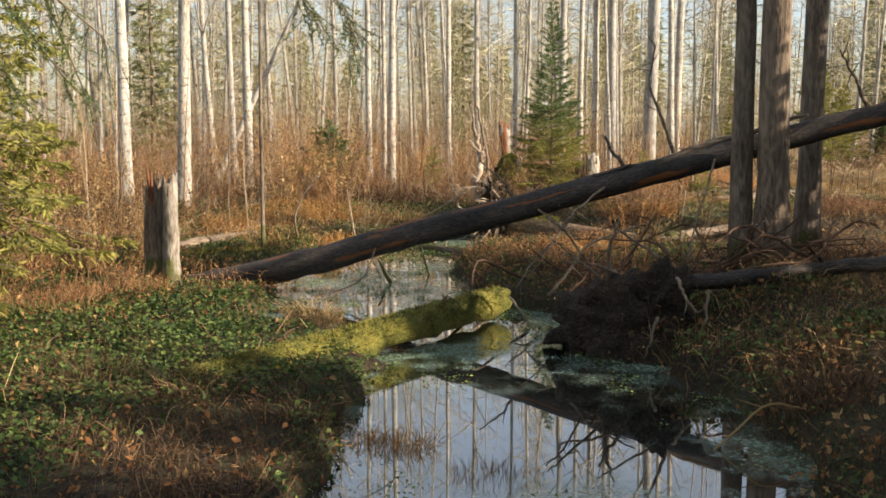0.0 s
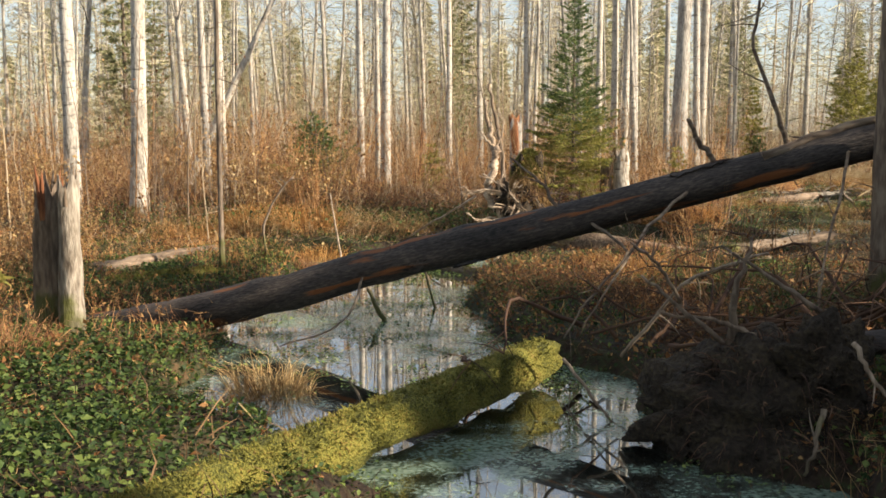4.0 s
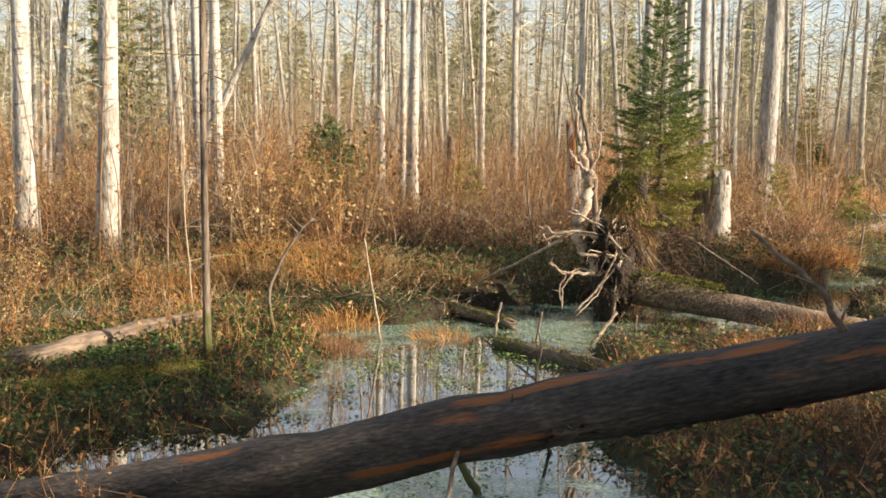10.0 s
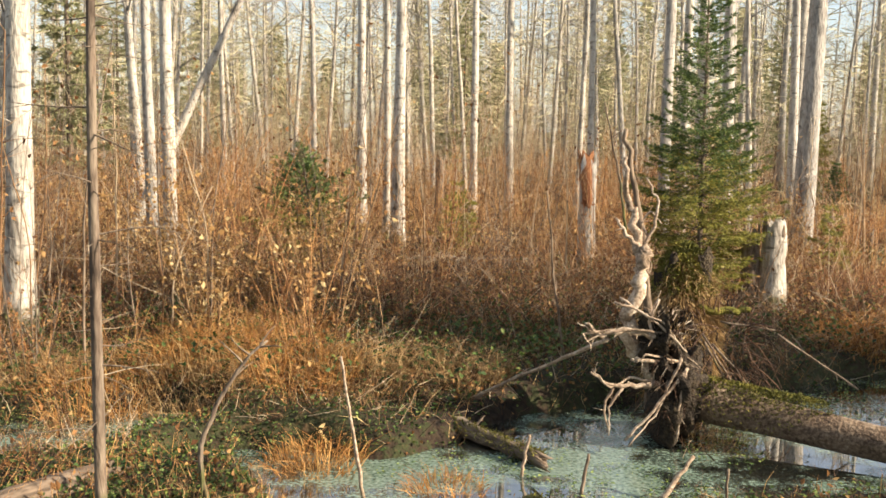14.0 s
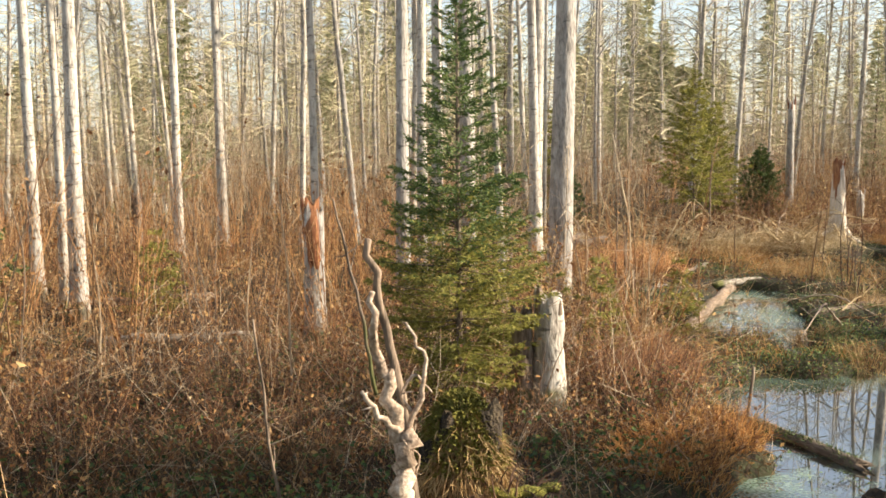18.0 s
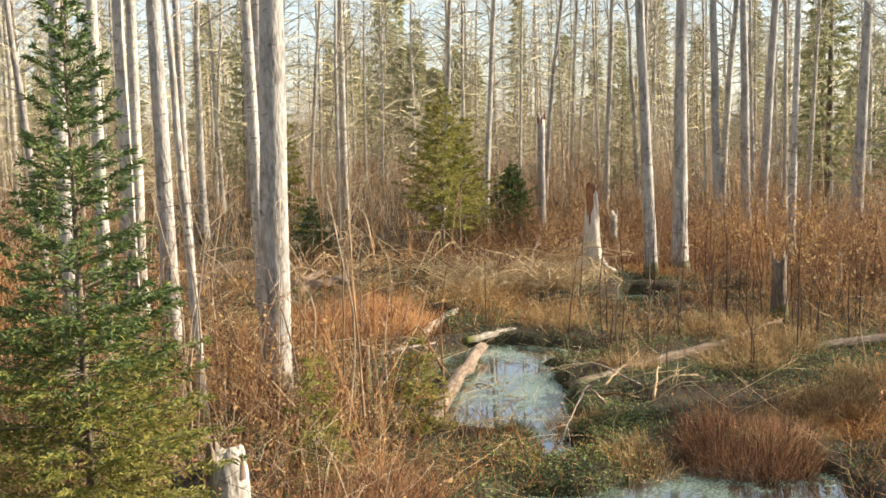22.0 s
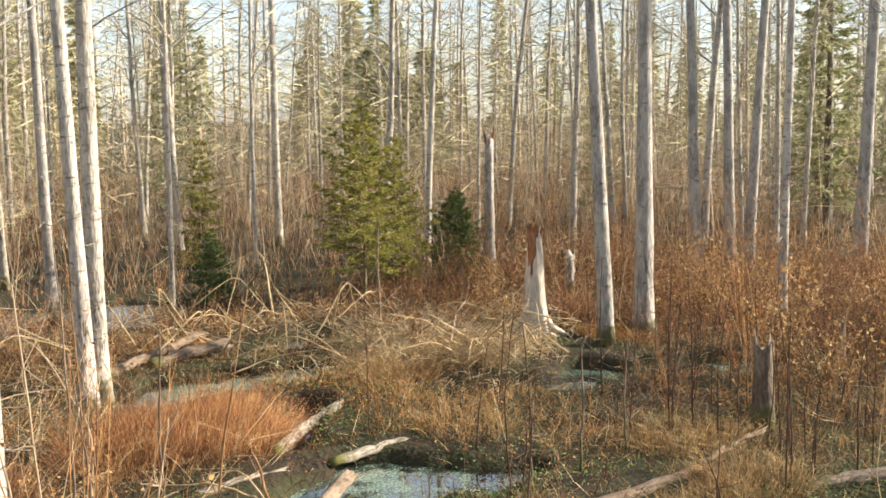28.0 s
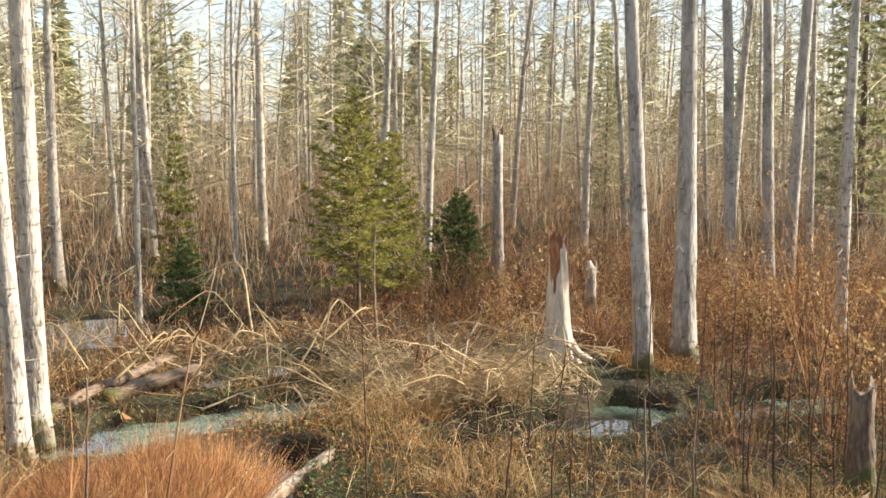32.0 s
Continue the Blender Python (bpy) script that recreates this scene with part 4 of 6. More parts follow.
dark = log("fallen_log", on_log(-5.0), on_log(6.0), 0.205, 0.138, DARKLOG, "long dark barkless log slanting across the stream", seed=1, n=44, stubs=22, rough=0.055, sides=20, bend=lambda u: 0.05 * max(0.0, 2.5 - 11.0 * u))
BRANCHES = (
    # foot along the log, then steps from it; radii, wood, twigs, label
    (2.35, ((0, 0, 0.1), (-0.18, -0.05, 0.36), (-0.30, -0.1, 0.55)), 0.032, 0.018, BROWN, 0, ""),
    (2.95, ((0, 0, 0.1), (-0.16, -0.05, 0.5), (-0.38, -0.05, 1.0), (-0.3, -0.05, 1.5)), 0.026, 0.011, BROWN, 5, ""),
    (2.7, ((0, -0.1, 0.12), (0.8, -0.15, 0.40), (1.9, -0.1, 0.72)), 0.05, 0.022, BROWN, 2, "long splintered side branch"),
    (3.4, ((0, -0.1, 0.0), (-0.2, -0.5, -0.35), (-0.4, -0.7, -0.9), (-0.5, -0.9, -1.3)), 0.015, 0.008, DEAD, 14, "pale hanging dead branch"),
    (3.9, ((0, -0.1, 0.0), (-0.1, -0.5, -0.5), (0.0, -0.7, -1.1)), 0.014, 0.008, DEAD, 14, "pale hanging dead branch"),
    (2.1, ((0, -0.1, 0.0), (-0.45, -0.5, -0.3), (-0.75, -0.8, -0.65), (-1.1, -1.0, -1.15)), 0.018, 0.007, DEAD, 6, "pale hanging dead branch"),
    (1.2, ((0, -0.1, -0.05), (0.35, -0.5, -0.3), (-0.1, -0.8, -0.7), (-0.3, -0.9, -1.0)), 0.016, 0.007, BROWN, 4, "thin drooping branch"),
    (5.6, ((0, 0, 0.1), (-0.15, 0, 0.5), (-0.28, 0, 1.05)), 0.034, 0.013, BROWN, 6, ""),
    (5.15, ((0, 0, 0.1), (-0.18, -0.1, 0.42), (-0.4, -0.1, 0.8)), 0.028, 0.013, BROWN, 5, ""),
    (-0.9, ((0, -0.1, 0.0), (-0.1, -0.4, -0.35), (-0.3, -0.6, -0.5), (-0.75, -0.7, -0.62)), 0.014, 0.006, BROWN, 3, ""),
    (0.95, ((0, -0.05, 0.1), (-0.15, 0.0, 0.35), (-0.45, 0.1, 0.6)), 0.02, 0.010, BROWN, 2, ""),
)
for k, (x, steps, r0, r1, m, tw, lab) in enumerate(BRANCHES):
    limb(dark, "branch", [on_log(x, *q) for q in steps], r0, r1, m, tw, 1 + k, lab, 0.5)


def bark_plate(root, ln, ra, rb, z0, dz, a0, da, mat, seed):
    """A raised sheet of loose bark on a log."""
    gen = np.random.default_rng(seed)
    nz, na = 9, 6
    z, a = np.meshgrid(np.linspace(z0, z0 + dz, nz), np.linspace(a0, a0 + da, na), indexing="ij")
    a = a + 0.12 * vnoise(z * 4, z * 0 + seed, seed) + 0.1 * gen.normal(size=a.shape) * (np.abs(a - a.mean()) > 0.4 * da)
    z = z + 0.05 * gen.normal(size=z.shape) * ((z < z0 + 0.01) | (z > z0 + dz - 0.01))
    r = ra + (rb - ra) * z / ln
    out = []
    for lift in (0.014, 0.002):
        rr = r * 1.03 + lift + 0.004 * gen.normal(size=r.shape)
        out.append(np.stack([rr * np.cos(a), rr * np.sin(a), z], -1).reshape(-1, 3))
    i = (np.arange(nz - 1)[:, None] * na + np.arange(na - 1)[None]).ravel()
    q = np.stack([i, i + 1, i + na + 1, i + na], -1)
    rim = np.concatenate([np.arange(na), np.arange(1, nz) * na + na - 1, (nz - 1) * na + np.arange(na - 2, -1, -1), np.arange(nz - 2, 0, -1) * na])
    m = nz * na
    rq = np.stack([rim, np.roll(rim, -1), np.roll(rim, -1) + m, rim + m], -1)
    s = Soup().add(np.concatenate(out), np.concatenate([q, q[:, ::-1] + m, rq]))
    return part("bark_plate", s.mesh("bark_plate", mat, False), root, "loose plate of dark bark")


gen = np.random.default_rng(71)
for k in range(6):
    bark_plate(dark, 11.7, 0.205, 0.138, gen.uniform(3.3, 10.9), gen.uniform(0.2, 0.5), gen.uniform(0, 6.28), gen.uniform(0.3, 0.8), DARKLOG, 710 + k)
bare_tree(-3.3, 7.4, 0.09, 6.0, BROWN, "dead young spruce with drooping bare twigs on the bank", seed=95, stubs=46, crown=0, name="dead_sapling", group="saplings", wob=0.1)
moss = log("mossy_log", (-2.05, 8.25, 0.16), (0.68, 12.42, 0.22), 0.165, 0.16, MOSSY, "log thickly covered in yellow-green moss across the water", seed=2, n=30, rough=0.22, sides=18)


def moss_fur(root, ln, r, n, mat, seed, bow=0.0, top=(0, 0, 1)):
    """Short moss shoots over the upper side of a log."""
    gen = np.random.default_rng(seed)
    inv = root.matrix_basis.to_3x3().inverted()
    up = np.array(inv @ Vector(top))
    a, z = gen.uniform(0, 2 * np.pi, n), gen.uniform(0, ln, n)
    nr = np.stack([np.cos(a), np.sin(a), 0 * a], -1)
    ok = (nr @ up) > gen.uniform(-0.6, 0.5, n)
    nr, z = nr[ok], z[ok]
    s = Soup()
    at = nr * r * 0.97 + np.stack([bow * np.sin(np.pi * z / ln), 0 * z, z], -1)
    blades(s, at, nr + gen.normal(size=nr.shape) * 0.6, gen.uniform(0.02, 0.05, len(z)), 0.010, 0.5, gen)
    tagged(part("moss", s.mesh("moss", mat, False), root, "soft yellow-green moss"), kind="stuff")


moss_fur(moss, 4.98, 0.163, 16000, MOSSY, 31)


def snag(x, y, d0, d1, top, mat, label, seed=0, torn=0.25, raw=None, name="snag", lean=(0, 0), cat="snag", flare=0.4, n=10):
    """A broken standing trunk with a splintered top."""
    z = float(gz(x, y)) - 0.06
    root = thing(name, x, y, z, label, cat, "broken trunks")
    h = top - z
    t = np.linspace(0, 1, n)
    p = np.stack([lean[0] * h * t, lean[1] * h * t, h * t * (1 - 0.6 * torn / h)], -1)
    s = Soup()
    tube(s, p, 0.5 * (d0 + (d1 - d0) * t), 14, 0.14, True, seed, flare, torn)
    part("trunk", s.mesh("trunk", mat), root)
    gen = np.random.default_rng(seed + 900)
    for k in range(5):
        a = gen.uniform(0, 2 * np.pi)
        r = 0.40 * d1
        s = Soup()
        b = p[-1] + (r * math.cos(a), r * math.sin(a), -0.12)
        strands(s, [b], [[0.1 * math.cos(a), 0.1 * math.sin(a), 1]], gen.uniform(0.15, 0.2 + torn), 0.16 * d1, 0.05, 3, 5, 0, gen)
        part("splinter", s.mesh("splinter", raw or mat), root)
    return root


snag(-3.70, 13.5, 0.32, 0.23, 1.60, BROWN, "broken dark trunk with a torn red heart", 1, 0.35, RAW)
snag(-3.46, 13.35, 0.22, 0.18, 1.64, PEELED, "broken birch trunk with peeling white bark", 2, 0.2, DEAD)
red = snag(1.84, 31.6, 0.36, 0.29, 2.40, GREY, "tall broken trunk with torn rust-red heartwood", 3, 0.5, RAW)
s = Soup()
tube(s, [(0.02, -0.05, 1.15), (0.01, -0.055, 1.5), (-0.01, -0.05, 1.9), (-0.01, -0.03, 2.3)], (0.07, 0.125, 0.135, 0.10), 10, 0.25, True, 5, 0, 0.2)
part("heartwood", s.mesh("heartwood", RAW), red, "exposed rust-red heartwood")
snag(3.82, 27.1, 0.40, 0.33, 1.64, PALE, "pale broken birch stump with a mossy foot", 4, 0.22, DEAD, name="stump")
snag(3.50, 27.16, 0.30, 0.24, 1.48, BROWN, "dark rotten stump leaning on a paler one", 5, 0.2, BROWN, name="stump")
snag(-0.71, 41.0, 0.26, 0.22, 2.1, BROWN, "dark rotten stump in the brush", 7, 0.2)
stub = snag(17.7, 40.75, 0.54, 0.30, 2.42, BLEACHED, "bleached broken trunk with a spreading root foot", 8, 0.25, RAW, flare=0.75, n=14)
s = Soup()
tube(s, [(-0.09, -0.05, 0.95), (-0.08, -0.06, 1.4), (-0.06, -0.05, 1.85), (-0.04, -0.03, 2.22)], (0.04, 0.11, 0.13, 0.125), 10, 0.2, True, 6, 0, 0.25)
part("heartwood", s.mesh("heartwood", RAW), stub, "dark red-brown torn wood")
for k, a in enumerate((-35, 20, 150)):
    s = Soup()
    c, d = math.cos(radians(a)), math.sin(radians(a))
    tube(s, [(0.15 * c, 0.15 * d, 0.48), (0.36 * c, 0.36 * d, 0.24), (0.7 * c, 0.7 * d, 0.08)], (0.12, 0.08, 0.03), 8, 0.1, True, k)
    part("root", s.mesh("root", BLEACHED), stub)
snag(21.0, 47.9, 0.30, 0.24, 4.35, GREY, "tall grey broken trunk beyond the clearing", 9, 0.4, RAW)
snag(21.0, 44.1, 0.26, 0.22, 1.35, GREY, "short grey broken trunk in the brush", 10, 0.15)
snag(19.03, 46.2, 0.22, 0.18, 0.95, DEAD, "short pale stump beside a dark spruce", 11, 0.12, name="stump")
snag(16.85, 33.6, 0.32, 0.27, 1.5, BROWN, "dark brown rotten trunk on the marsh edge", 12, 0.25, DEAD)
snag(20.85, 35.6, 0.12, 0.10, 1.05, DEAD, "thin pale broken stem in the brush", 13, 0.12)
snag(7.75, 33.0, 0.16, 0.13, 0.95, BROWN, "short rotten post beside a white log", 14, 0.15)
snag(18.4, 39.3, 0.2, 0.16, 0.55, DEAD, "low mossy stump near a bleached trunk", 15, 0.1, name="stump")

LOGS = (
    # from, to, radii, bark, label, stubs
    ((-4.9, 17.75, 0.20), (-3.55, 19.85, 0.24), 0.12, 0.105, BROWNPALE, "brown weathered log beside a thin stem", 1),
    ((-4.3, 17.1, 0.18), (-3.15, 17.95, 0.18), 0.09, 0.075, MOSSY, "short moss-grown log in green weed", 0),
    ((-1.45, 22.45, 0.10), (-0.2, 20.85, 0.06), 0.085, 0.06, BROWN, "rotten brown log half sunk in duckweed", 4),
    ((-0.4, 19.9, 0.03), (1.3, 17.6, 0.06), 0.08, 0.07, BROWN, "waterlogged mossy log in the weed", 3),
    ((-1.7, 32.75, 0.30), (0.9, 32.4, 0.30), 0.085, 0.07, PEELED, "pale fallen log in rusty brush", 2),
    ((-2.4, 36.2, 0.3), (0.6, 36.6, 0.3), 0.09, 0.08, DEAD, "bleached fallen log in the brush", 2),
    ((7.35, 34.75, 0.18), (10.2, 35.45, 0.16), 0.08, 0.07, PEELED, "pale birch log lying by the stream", 2),
    ((10.9, 35.55, 0.14), (12.2, 35.85, 0.16), 0.07, 0.06, PEELED, "short pale birch log across the stream", 1),
    ((7.75, 31.05, 0.12), (10.85, 34.85, 0.18), 0.125, 0.10, BROWNPALE, "peeling pale trunk fallen along the stream", 3),
    ((10.4, 36.45, 0.08), (12.0, 37.9, 0.20), 0.10, 0.085, PEELED, "broken pale log end in the stream", 1),
    ((10.6, 31.75, 0.18), (14.5, 32.55, 0.24), 0.095, 0.08, DEAD, "long tan barkless log on the mossy bank", 4),
    ((10.2, 42.5, 0.16), (11.8, 43.1, 0.30), 0.13, 0.12, BROWNPALE, "grey log on the far side of the marsh", 2),
    ((14.9, 32.75, 0.22), (16.5, 33.25, 0.30), 0.05, 0.035, DEAD, "thin broken pole in line with a tan log", 2),
    ((15.2, 31.5, 0.2), (17.2, 30.9, 0.3), 0.11, 0.10, BROWN, "dark mossy log on the marsh edge", 2),
    ((5.95, 27.6, 0.02), (6.35, 24.9, 0.02), 0.09, 0.07, BROWN, "sunken log grown over with green weed", 2),
    ((7.7, 29.5, 0.0), (10.2, 28.95, 0.03), 0.09, 0.07, BROWN, "rotten log between two pools", 3),
    ((2.35, 10.7, 0.66), (5.6, 11.4, 0.86), 0.085, 0.075, DARKLOG, "dark trunk of an uprooted tree on the bank", 4),
    ((4.4, 20.6, 0.16), (6.4, 21.6, 0.3), 0.09, 0.08, BROWNPALE, "brown log lying in the orange brush", 2),
    ((9.2, 41.9, 0.2), (11.6, 44.0, 0.35), 0.10, 0.08, BROWNPALE, "grey fallen trunk in the marsh", 3),
)
for k, (a, b, ra, rb, m, lab, st) in enumerate(LOGS):
    ob = log("fallen_log" if ra > 0.1 else "log", a, b, ra, rb, m, lab, seed=40 + k, stubs=st + 2, rough=0.26, bow=0.05, ends=0.2)
    if k in (1, 2, 3, 14, 15):
        moss_fur(ob, (Vector(b) - Vector(a)).length, 0.5 * (ra + rb), 2500, CRESS if k == 14 else MOSSY, 600 + k, 0.03)


# ---- uprooted trees ----
def lump(s, centre, radii, seed, amp=0.28, rings=22, sides=32, freq=2.2):
    """An uneven clod."""
    th, ph = np.linspace(0.02, np.pi - 0.02, rings), np.linspace(0, 2 * np.pi, sides, endpoint=False)
    T, P = np.meshgrid(th, ph, indexing="ij")
    d = np.stack([np.sin(T) * np.cos(P), np.sin(T) * np.sin(P), np.cos(T)], -1)
    k = 1 + amp * vnoise(d[..., 0] * freq + seed, d[..., 2] * freq + d[..., 1] * 1.7, seed) + 0.5 * amp * vnoise(d[..., 0] * freq * 3 + d[..., 1] * 4, d[..., 2] * freq * 3 - seed, seed + 3)
    v = np.array(centre) + d * k[..., None] * np.array(radii)
    i, j = np.arange(rings - 1)[:, None] * sides, np.arange(sides)[None]
    jn = (j + 1) % sides
    return s.add(v.reshape(-1, 3), np.stack([i + j, i + sides + j, i + sides + jn, i + jn], -1).reshape(-1, 4))


def root_tangle(root, name, centre, radii, n, mat, seed, ln=(0.2, 0.6), rad=0.008, drop=0.3, up=0.0):
    gen = np.random.default_rng(seed)
    d = unit(gen.normal(size=(n, 3)) + (0, 0, up))
    s = Soup()
    at = np.array(centre) + d * np.array(radii) * 0.9
    _, c = strands(s, at, d + gen.normal(size=(n, 3)) * 0.4, gen.uniform(*ln, n), gen.uniform(0.5, 1.4, n) * rad, 0.35, 4, 4, drop, gen)
    strands(s, c[:, 2], d + gen.normal(size=(n, 3)) * 0.9, gen.uniform(*ln, n) * 0.5, rad * 0.5, 0.35, 3, 3, drop, gen)
    return tagged(part(name, s.mesh(name, mat), root), kind="stuff")


ball = thing("uprooted_stump", 1.8, 10.35, -0.16, "black peaty root ball of an uprooted tree", "tree stump")
s = Soup()
lump(s, (0.12, 0.15, 0.36), (0.58, 0.42, 0.50), 1, 0.34, 34, 48, 3.2)
lump(s, (0.40, 0.0, 0.82), (0.26, 0.24, 0.27), 2, 0.42, 26, 36, 3.0)
lump(s, (-0.35, 0.35, 0.40), (0.34, 0.36, 0.36), 3, 0.4, 26, 36, 3.0)
part("root_plate", s.mesh("root_plate", EARTH), ball, "black wet peat")
root_tangle(ball, "fine_rootwork", (0.12, 0.05, 0.45), (0.62, 0.42, 0.55), 420, DARKTWIG, 41, (0.05, 0.26), 0.005, 0.6)
ROOTS = (((0.45, -0.3, 0.98), (0.5, -0.45, 0.8), (0.62, -0.5, 0.68)), ((0.25, -0.42, 0.62), (0.18, -0.5, 0.4), (0.12, -0.5, 0.25)), ((0.75, -0.3, 0.85), (0.72, -0.42, 0.6), (0.66, -0.45, 0.45)),
         ((-0.2, 0.1, 0.9), (-0.5, 0.0, 1.15), (-0.75, -0.05, 1.35)), ((0.0, 0.1, 0.95), (-0.25, 0.1, 1.05), (-0.6, 0.1, 1.1)), ((0.4, 0.1, 1.1), (0.1, 0.2, 1.3), (-0.2, 0.2, 1.5)),
         ((-0.1, 0.2, 0.8), (-0.15, 0.1, 1.2), (-0.05, 0.1, 1.55)), ((0.7, -0.25, 0.2), (0.75, -0.4, 0.05), (0.72, -0.45, -0.05)))
for k, pts in enumerate(ROOTS):
    w = [(ball.location.x + a, ball.location.y + b, c - 0.16) for a, b, c in pts]
    limb(ball, "root", w, 0.018 if k != 6 else 0.035, 0.008, DEAD if k in (0, 4) else BROWN, 3, 50 + k, "", 0.2)

plate = thing("uprooted_tree", 1.0, 21.6, 0, "uprooted tree with bleached twisted roots standing in the water", "uprooted tree")
s = Soup()
lump(s, (0.14, 0.12, 0.44), (0.24, 0.42, 0.46), 4, 0.32, 30, 40, 3.0)
lump(s, (-0.08, 0.0, 0.9), (0.14, 0.22, 0.32), 5, 0.5, 26, 32, 3.0)
part("root_plate", s.mesh("root_plate", EARTH), plate, "dark peat between the roots")
s = Soup()
tube(s, [(-0.05, 0.1, 0.45), (0.35, 0.12, 0.38), (0.9, -0.15, 0.28), (1.7, -0.75, 0.21), (2.4, -1.22, 0.15), (3.8, -2.0, 0.08)], (0.31, 0.215, 0.168, 0.152, 0.14, 0.12), 18, 0.1, True, 9)
part("trunk", s.mesh("trunk", LOGBARK), plate, "brown fallen trunk, mossy near the roots")
s = Soup()
gen = np.random.default_rng(61)
n = 3500
xx, aa = gen.uniform(0, 1.3, n) ** 1.2, gen.normal(size=n) * 0.8
blades(s, np.stack([xx, 0.14 - 0.35 * xx + 0.24 * np.sin(aa), 0.42 - 0.14 * xx + 0.24 * np.cos(aa)], -1), np.stack([0 * xx, np.sin(aa), np.cos(aa)], -1) + gen.normal(size=(n, 3)) * 0.5, gen.uniform(0.02, 0.05, n), 0.012, 0.5, gen)
tagged(part("moss", s.mesh("moss", MOSSY, False), plate, "yellow-green moss"), kind="stuff")
P2 = (
    (((-0.10, 0.0, 0.6), (-0.36, 0.0, 1.0), (-0.33, 0.02, 1.28), (-0.22, 0.06, 1.55), (-0.22, 0.08, 1.78)), 0.105, 0.075),
    (((-0.22, 0.08, 1.74), (-0.38, 0.06, 1.92), (-0.47, 0.06, 2.05)), 0.036, 0.014),
    (((-0.22, 0.08, 1.74), (-0.12, 0.08, 1.98), (-0.08, 0.1, 2.2), (-0.2, 0.1, 2.42)), 0.028, 0.010),
    (((-0.26, 0.08, 1.72), (-0.30, 0.1, 2.05), (-0.36, 0.12, 2.3), (-0.38, 0.14, 2.6)), 0.075, 0.022),
    (((-0.15, 0.1, 1.85), (-0.24, 0.12, 2.0), (-0.14, 0.12, 2.12), (-0.05, 0.1, 2.0)), 0.02, 0.008),
    (((-0.05, -0.1, 1.0), (-0.35, -0.2, 1.06), (-0.62, -0.25, 1.04), (-0.78, -0.28, 1.15)), 0.055, 0.014),
    (((-0.1, -0.1, 0.9), (-0.2, -0.15, 1.15), (-0.1, -0.15, 1.35)), 0.035, 0.012),
    (((0.0, -0.1, 0.55), (-0.3, -0.25, 0.58), (-0.55, -0.3, 0.6), (-0.72, -0.3, 0.72)), 0.045, 0.012),
    (((-0.5, -0.28, 0.6), (-0.6, -0.3, 0.4), (-0.55, -0.3, 0.2)), 0.022, 0.008),
    (((-0.6, -0.25, 1.05), (-0.75, -0.28, 1.0), (-0.72, -0.3, 0.92)), 0.018, 0.007),
    (((0.05, -0.12, 0.78), (-0.2, -0.2, 0.8), (-0.35, -0.22, 0.82)), 0.035, 0.02),
    (((0.15, -0.25, 0.75), (-0.15, -0.38, 0.42), (-0.42, -0.42, 0.14)), 0.022, 0.016),
    (((0.12, -0.2, 0.7), (0.1, -0.3, 0.4), (0.06, -0.32, 0.1)), 0.014, 0.008),
    (((-0.45, -0.1, 1.35), (-0.1, -0.2, 1.12), (0.15, -0.2, 0.88)), 0.018, 0.012),
)
for k, (pts, r0, r1) in enumerate(P2):
    limb(plate, "root", [(1.0 + a, 21.6 + b, c) for a, b, c in pts], r0 * 0.68, r1 * 0.75, ROOT, 2 if r1 < 0.015 else 0, 80 + k, "", 0.16)
gen = np.random.default_rng(63)
for k, (pts, r0, r1) in enumerate(P2):
    for j in range(0 if 0 < k < 5 else 2 if k < 6 else 1):
        d = gen.normal(size=(len(pts), 3)) * 0.045
        limb(plate, "root", [(1.0 + a + d[i, 0], 21.6 + b + d[i, 1], max(0.05, c + d[i, 2])) for i, (a, b, c) in enumerate(pts)], 0.014, 0.005, (ROOT, BROWNPALE)[j], 1, 1400 + 2 * k + j, "", 0.15)
root_tangle(plate, "fine_rootwork", (0.0, 0.0, 0.9), (0.22, 0.35, 0.45), 46, ROOT, 42, (0.06, 0.22), 0.005, 0.3)
root_tangle(plate, "peat_rootwork", (0.03, 0.1, 0.55), (0.30, 0.45, 0.5), 220, DARKTWIG, 43, (0.05, 0.2), 0.005, 0.7)

mound = thing("root_mound", 1.42, 22.68, 0, "moss-capped mound of hanging dry grass and roots", "root mound")
mound.scale = (1, 1, 1.13)
s = Soup()
lump(s, (0, 0, 0.66), (0.31, 0.32, 0.76), 7, 0.35)
part("mound_body", s.mesh("mound_body", EARTH), mound)
gen = np.random.default_rng(62)
n = 11000
d = unit(gen.normal(size=(n, 3)) * (1, 1, 0.9) + (0, 0, 0.35))
s = Soup()
blades(s, np.array((0, 0, 0.7)) + d * (0.33, 0.33, 0.80), d * (0.45, 0.45, 0) + (0, 0, -0.9) + gen.normal(size=(n, 3)) * 0.3, gen.uniform(0.06, 0.24, n), 0.009, 0.4, gen)
tagged(part("hanging_grass", s.mesh("hanging_grass", TAN, False), mound, "tangled dry hay-coloured grass"), kind="stuff")
s = Soup()
ok = d[:, 2] > 0.45
blades(s, np.array((0, 0, 0.7)) + d[ok] * (0.34, 0.34, 0.82), d[ok] + gen.normal(size=(ok.sum(), 3)) * 0.5, gen.uniform(0.03, 0.07, ok.sum()), 0.014, 0.4, gen)
tagged(part("moss", s.mesh("moss", MOSSY, False), mound, "green moss cap"), kind="stuff")
limb(mound, "branch", ((1.45, 22.4, 1.12), (1.75, 22.35, 1.1), (2.0, 22.35, 1.1)), 0.042, 0.034, MOSSY, 0, 120, "moss-grown branch stub", 0.35)
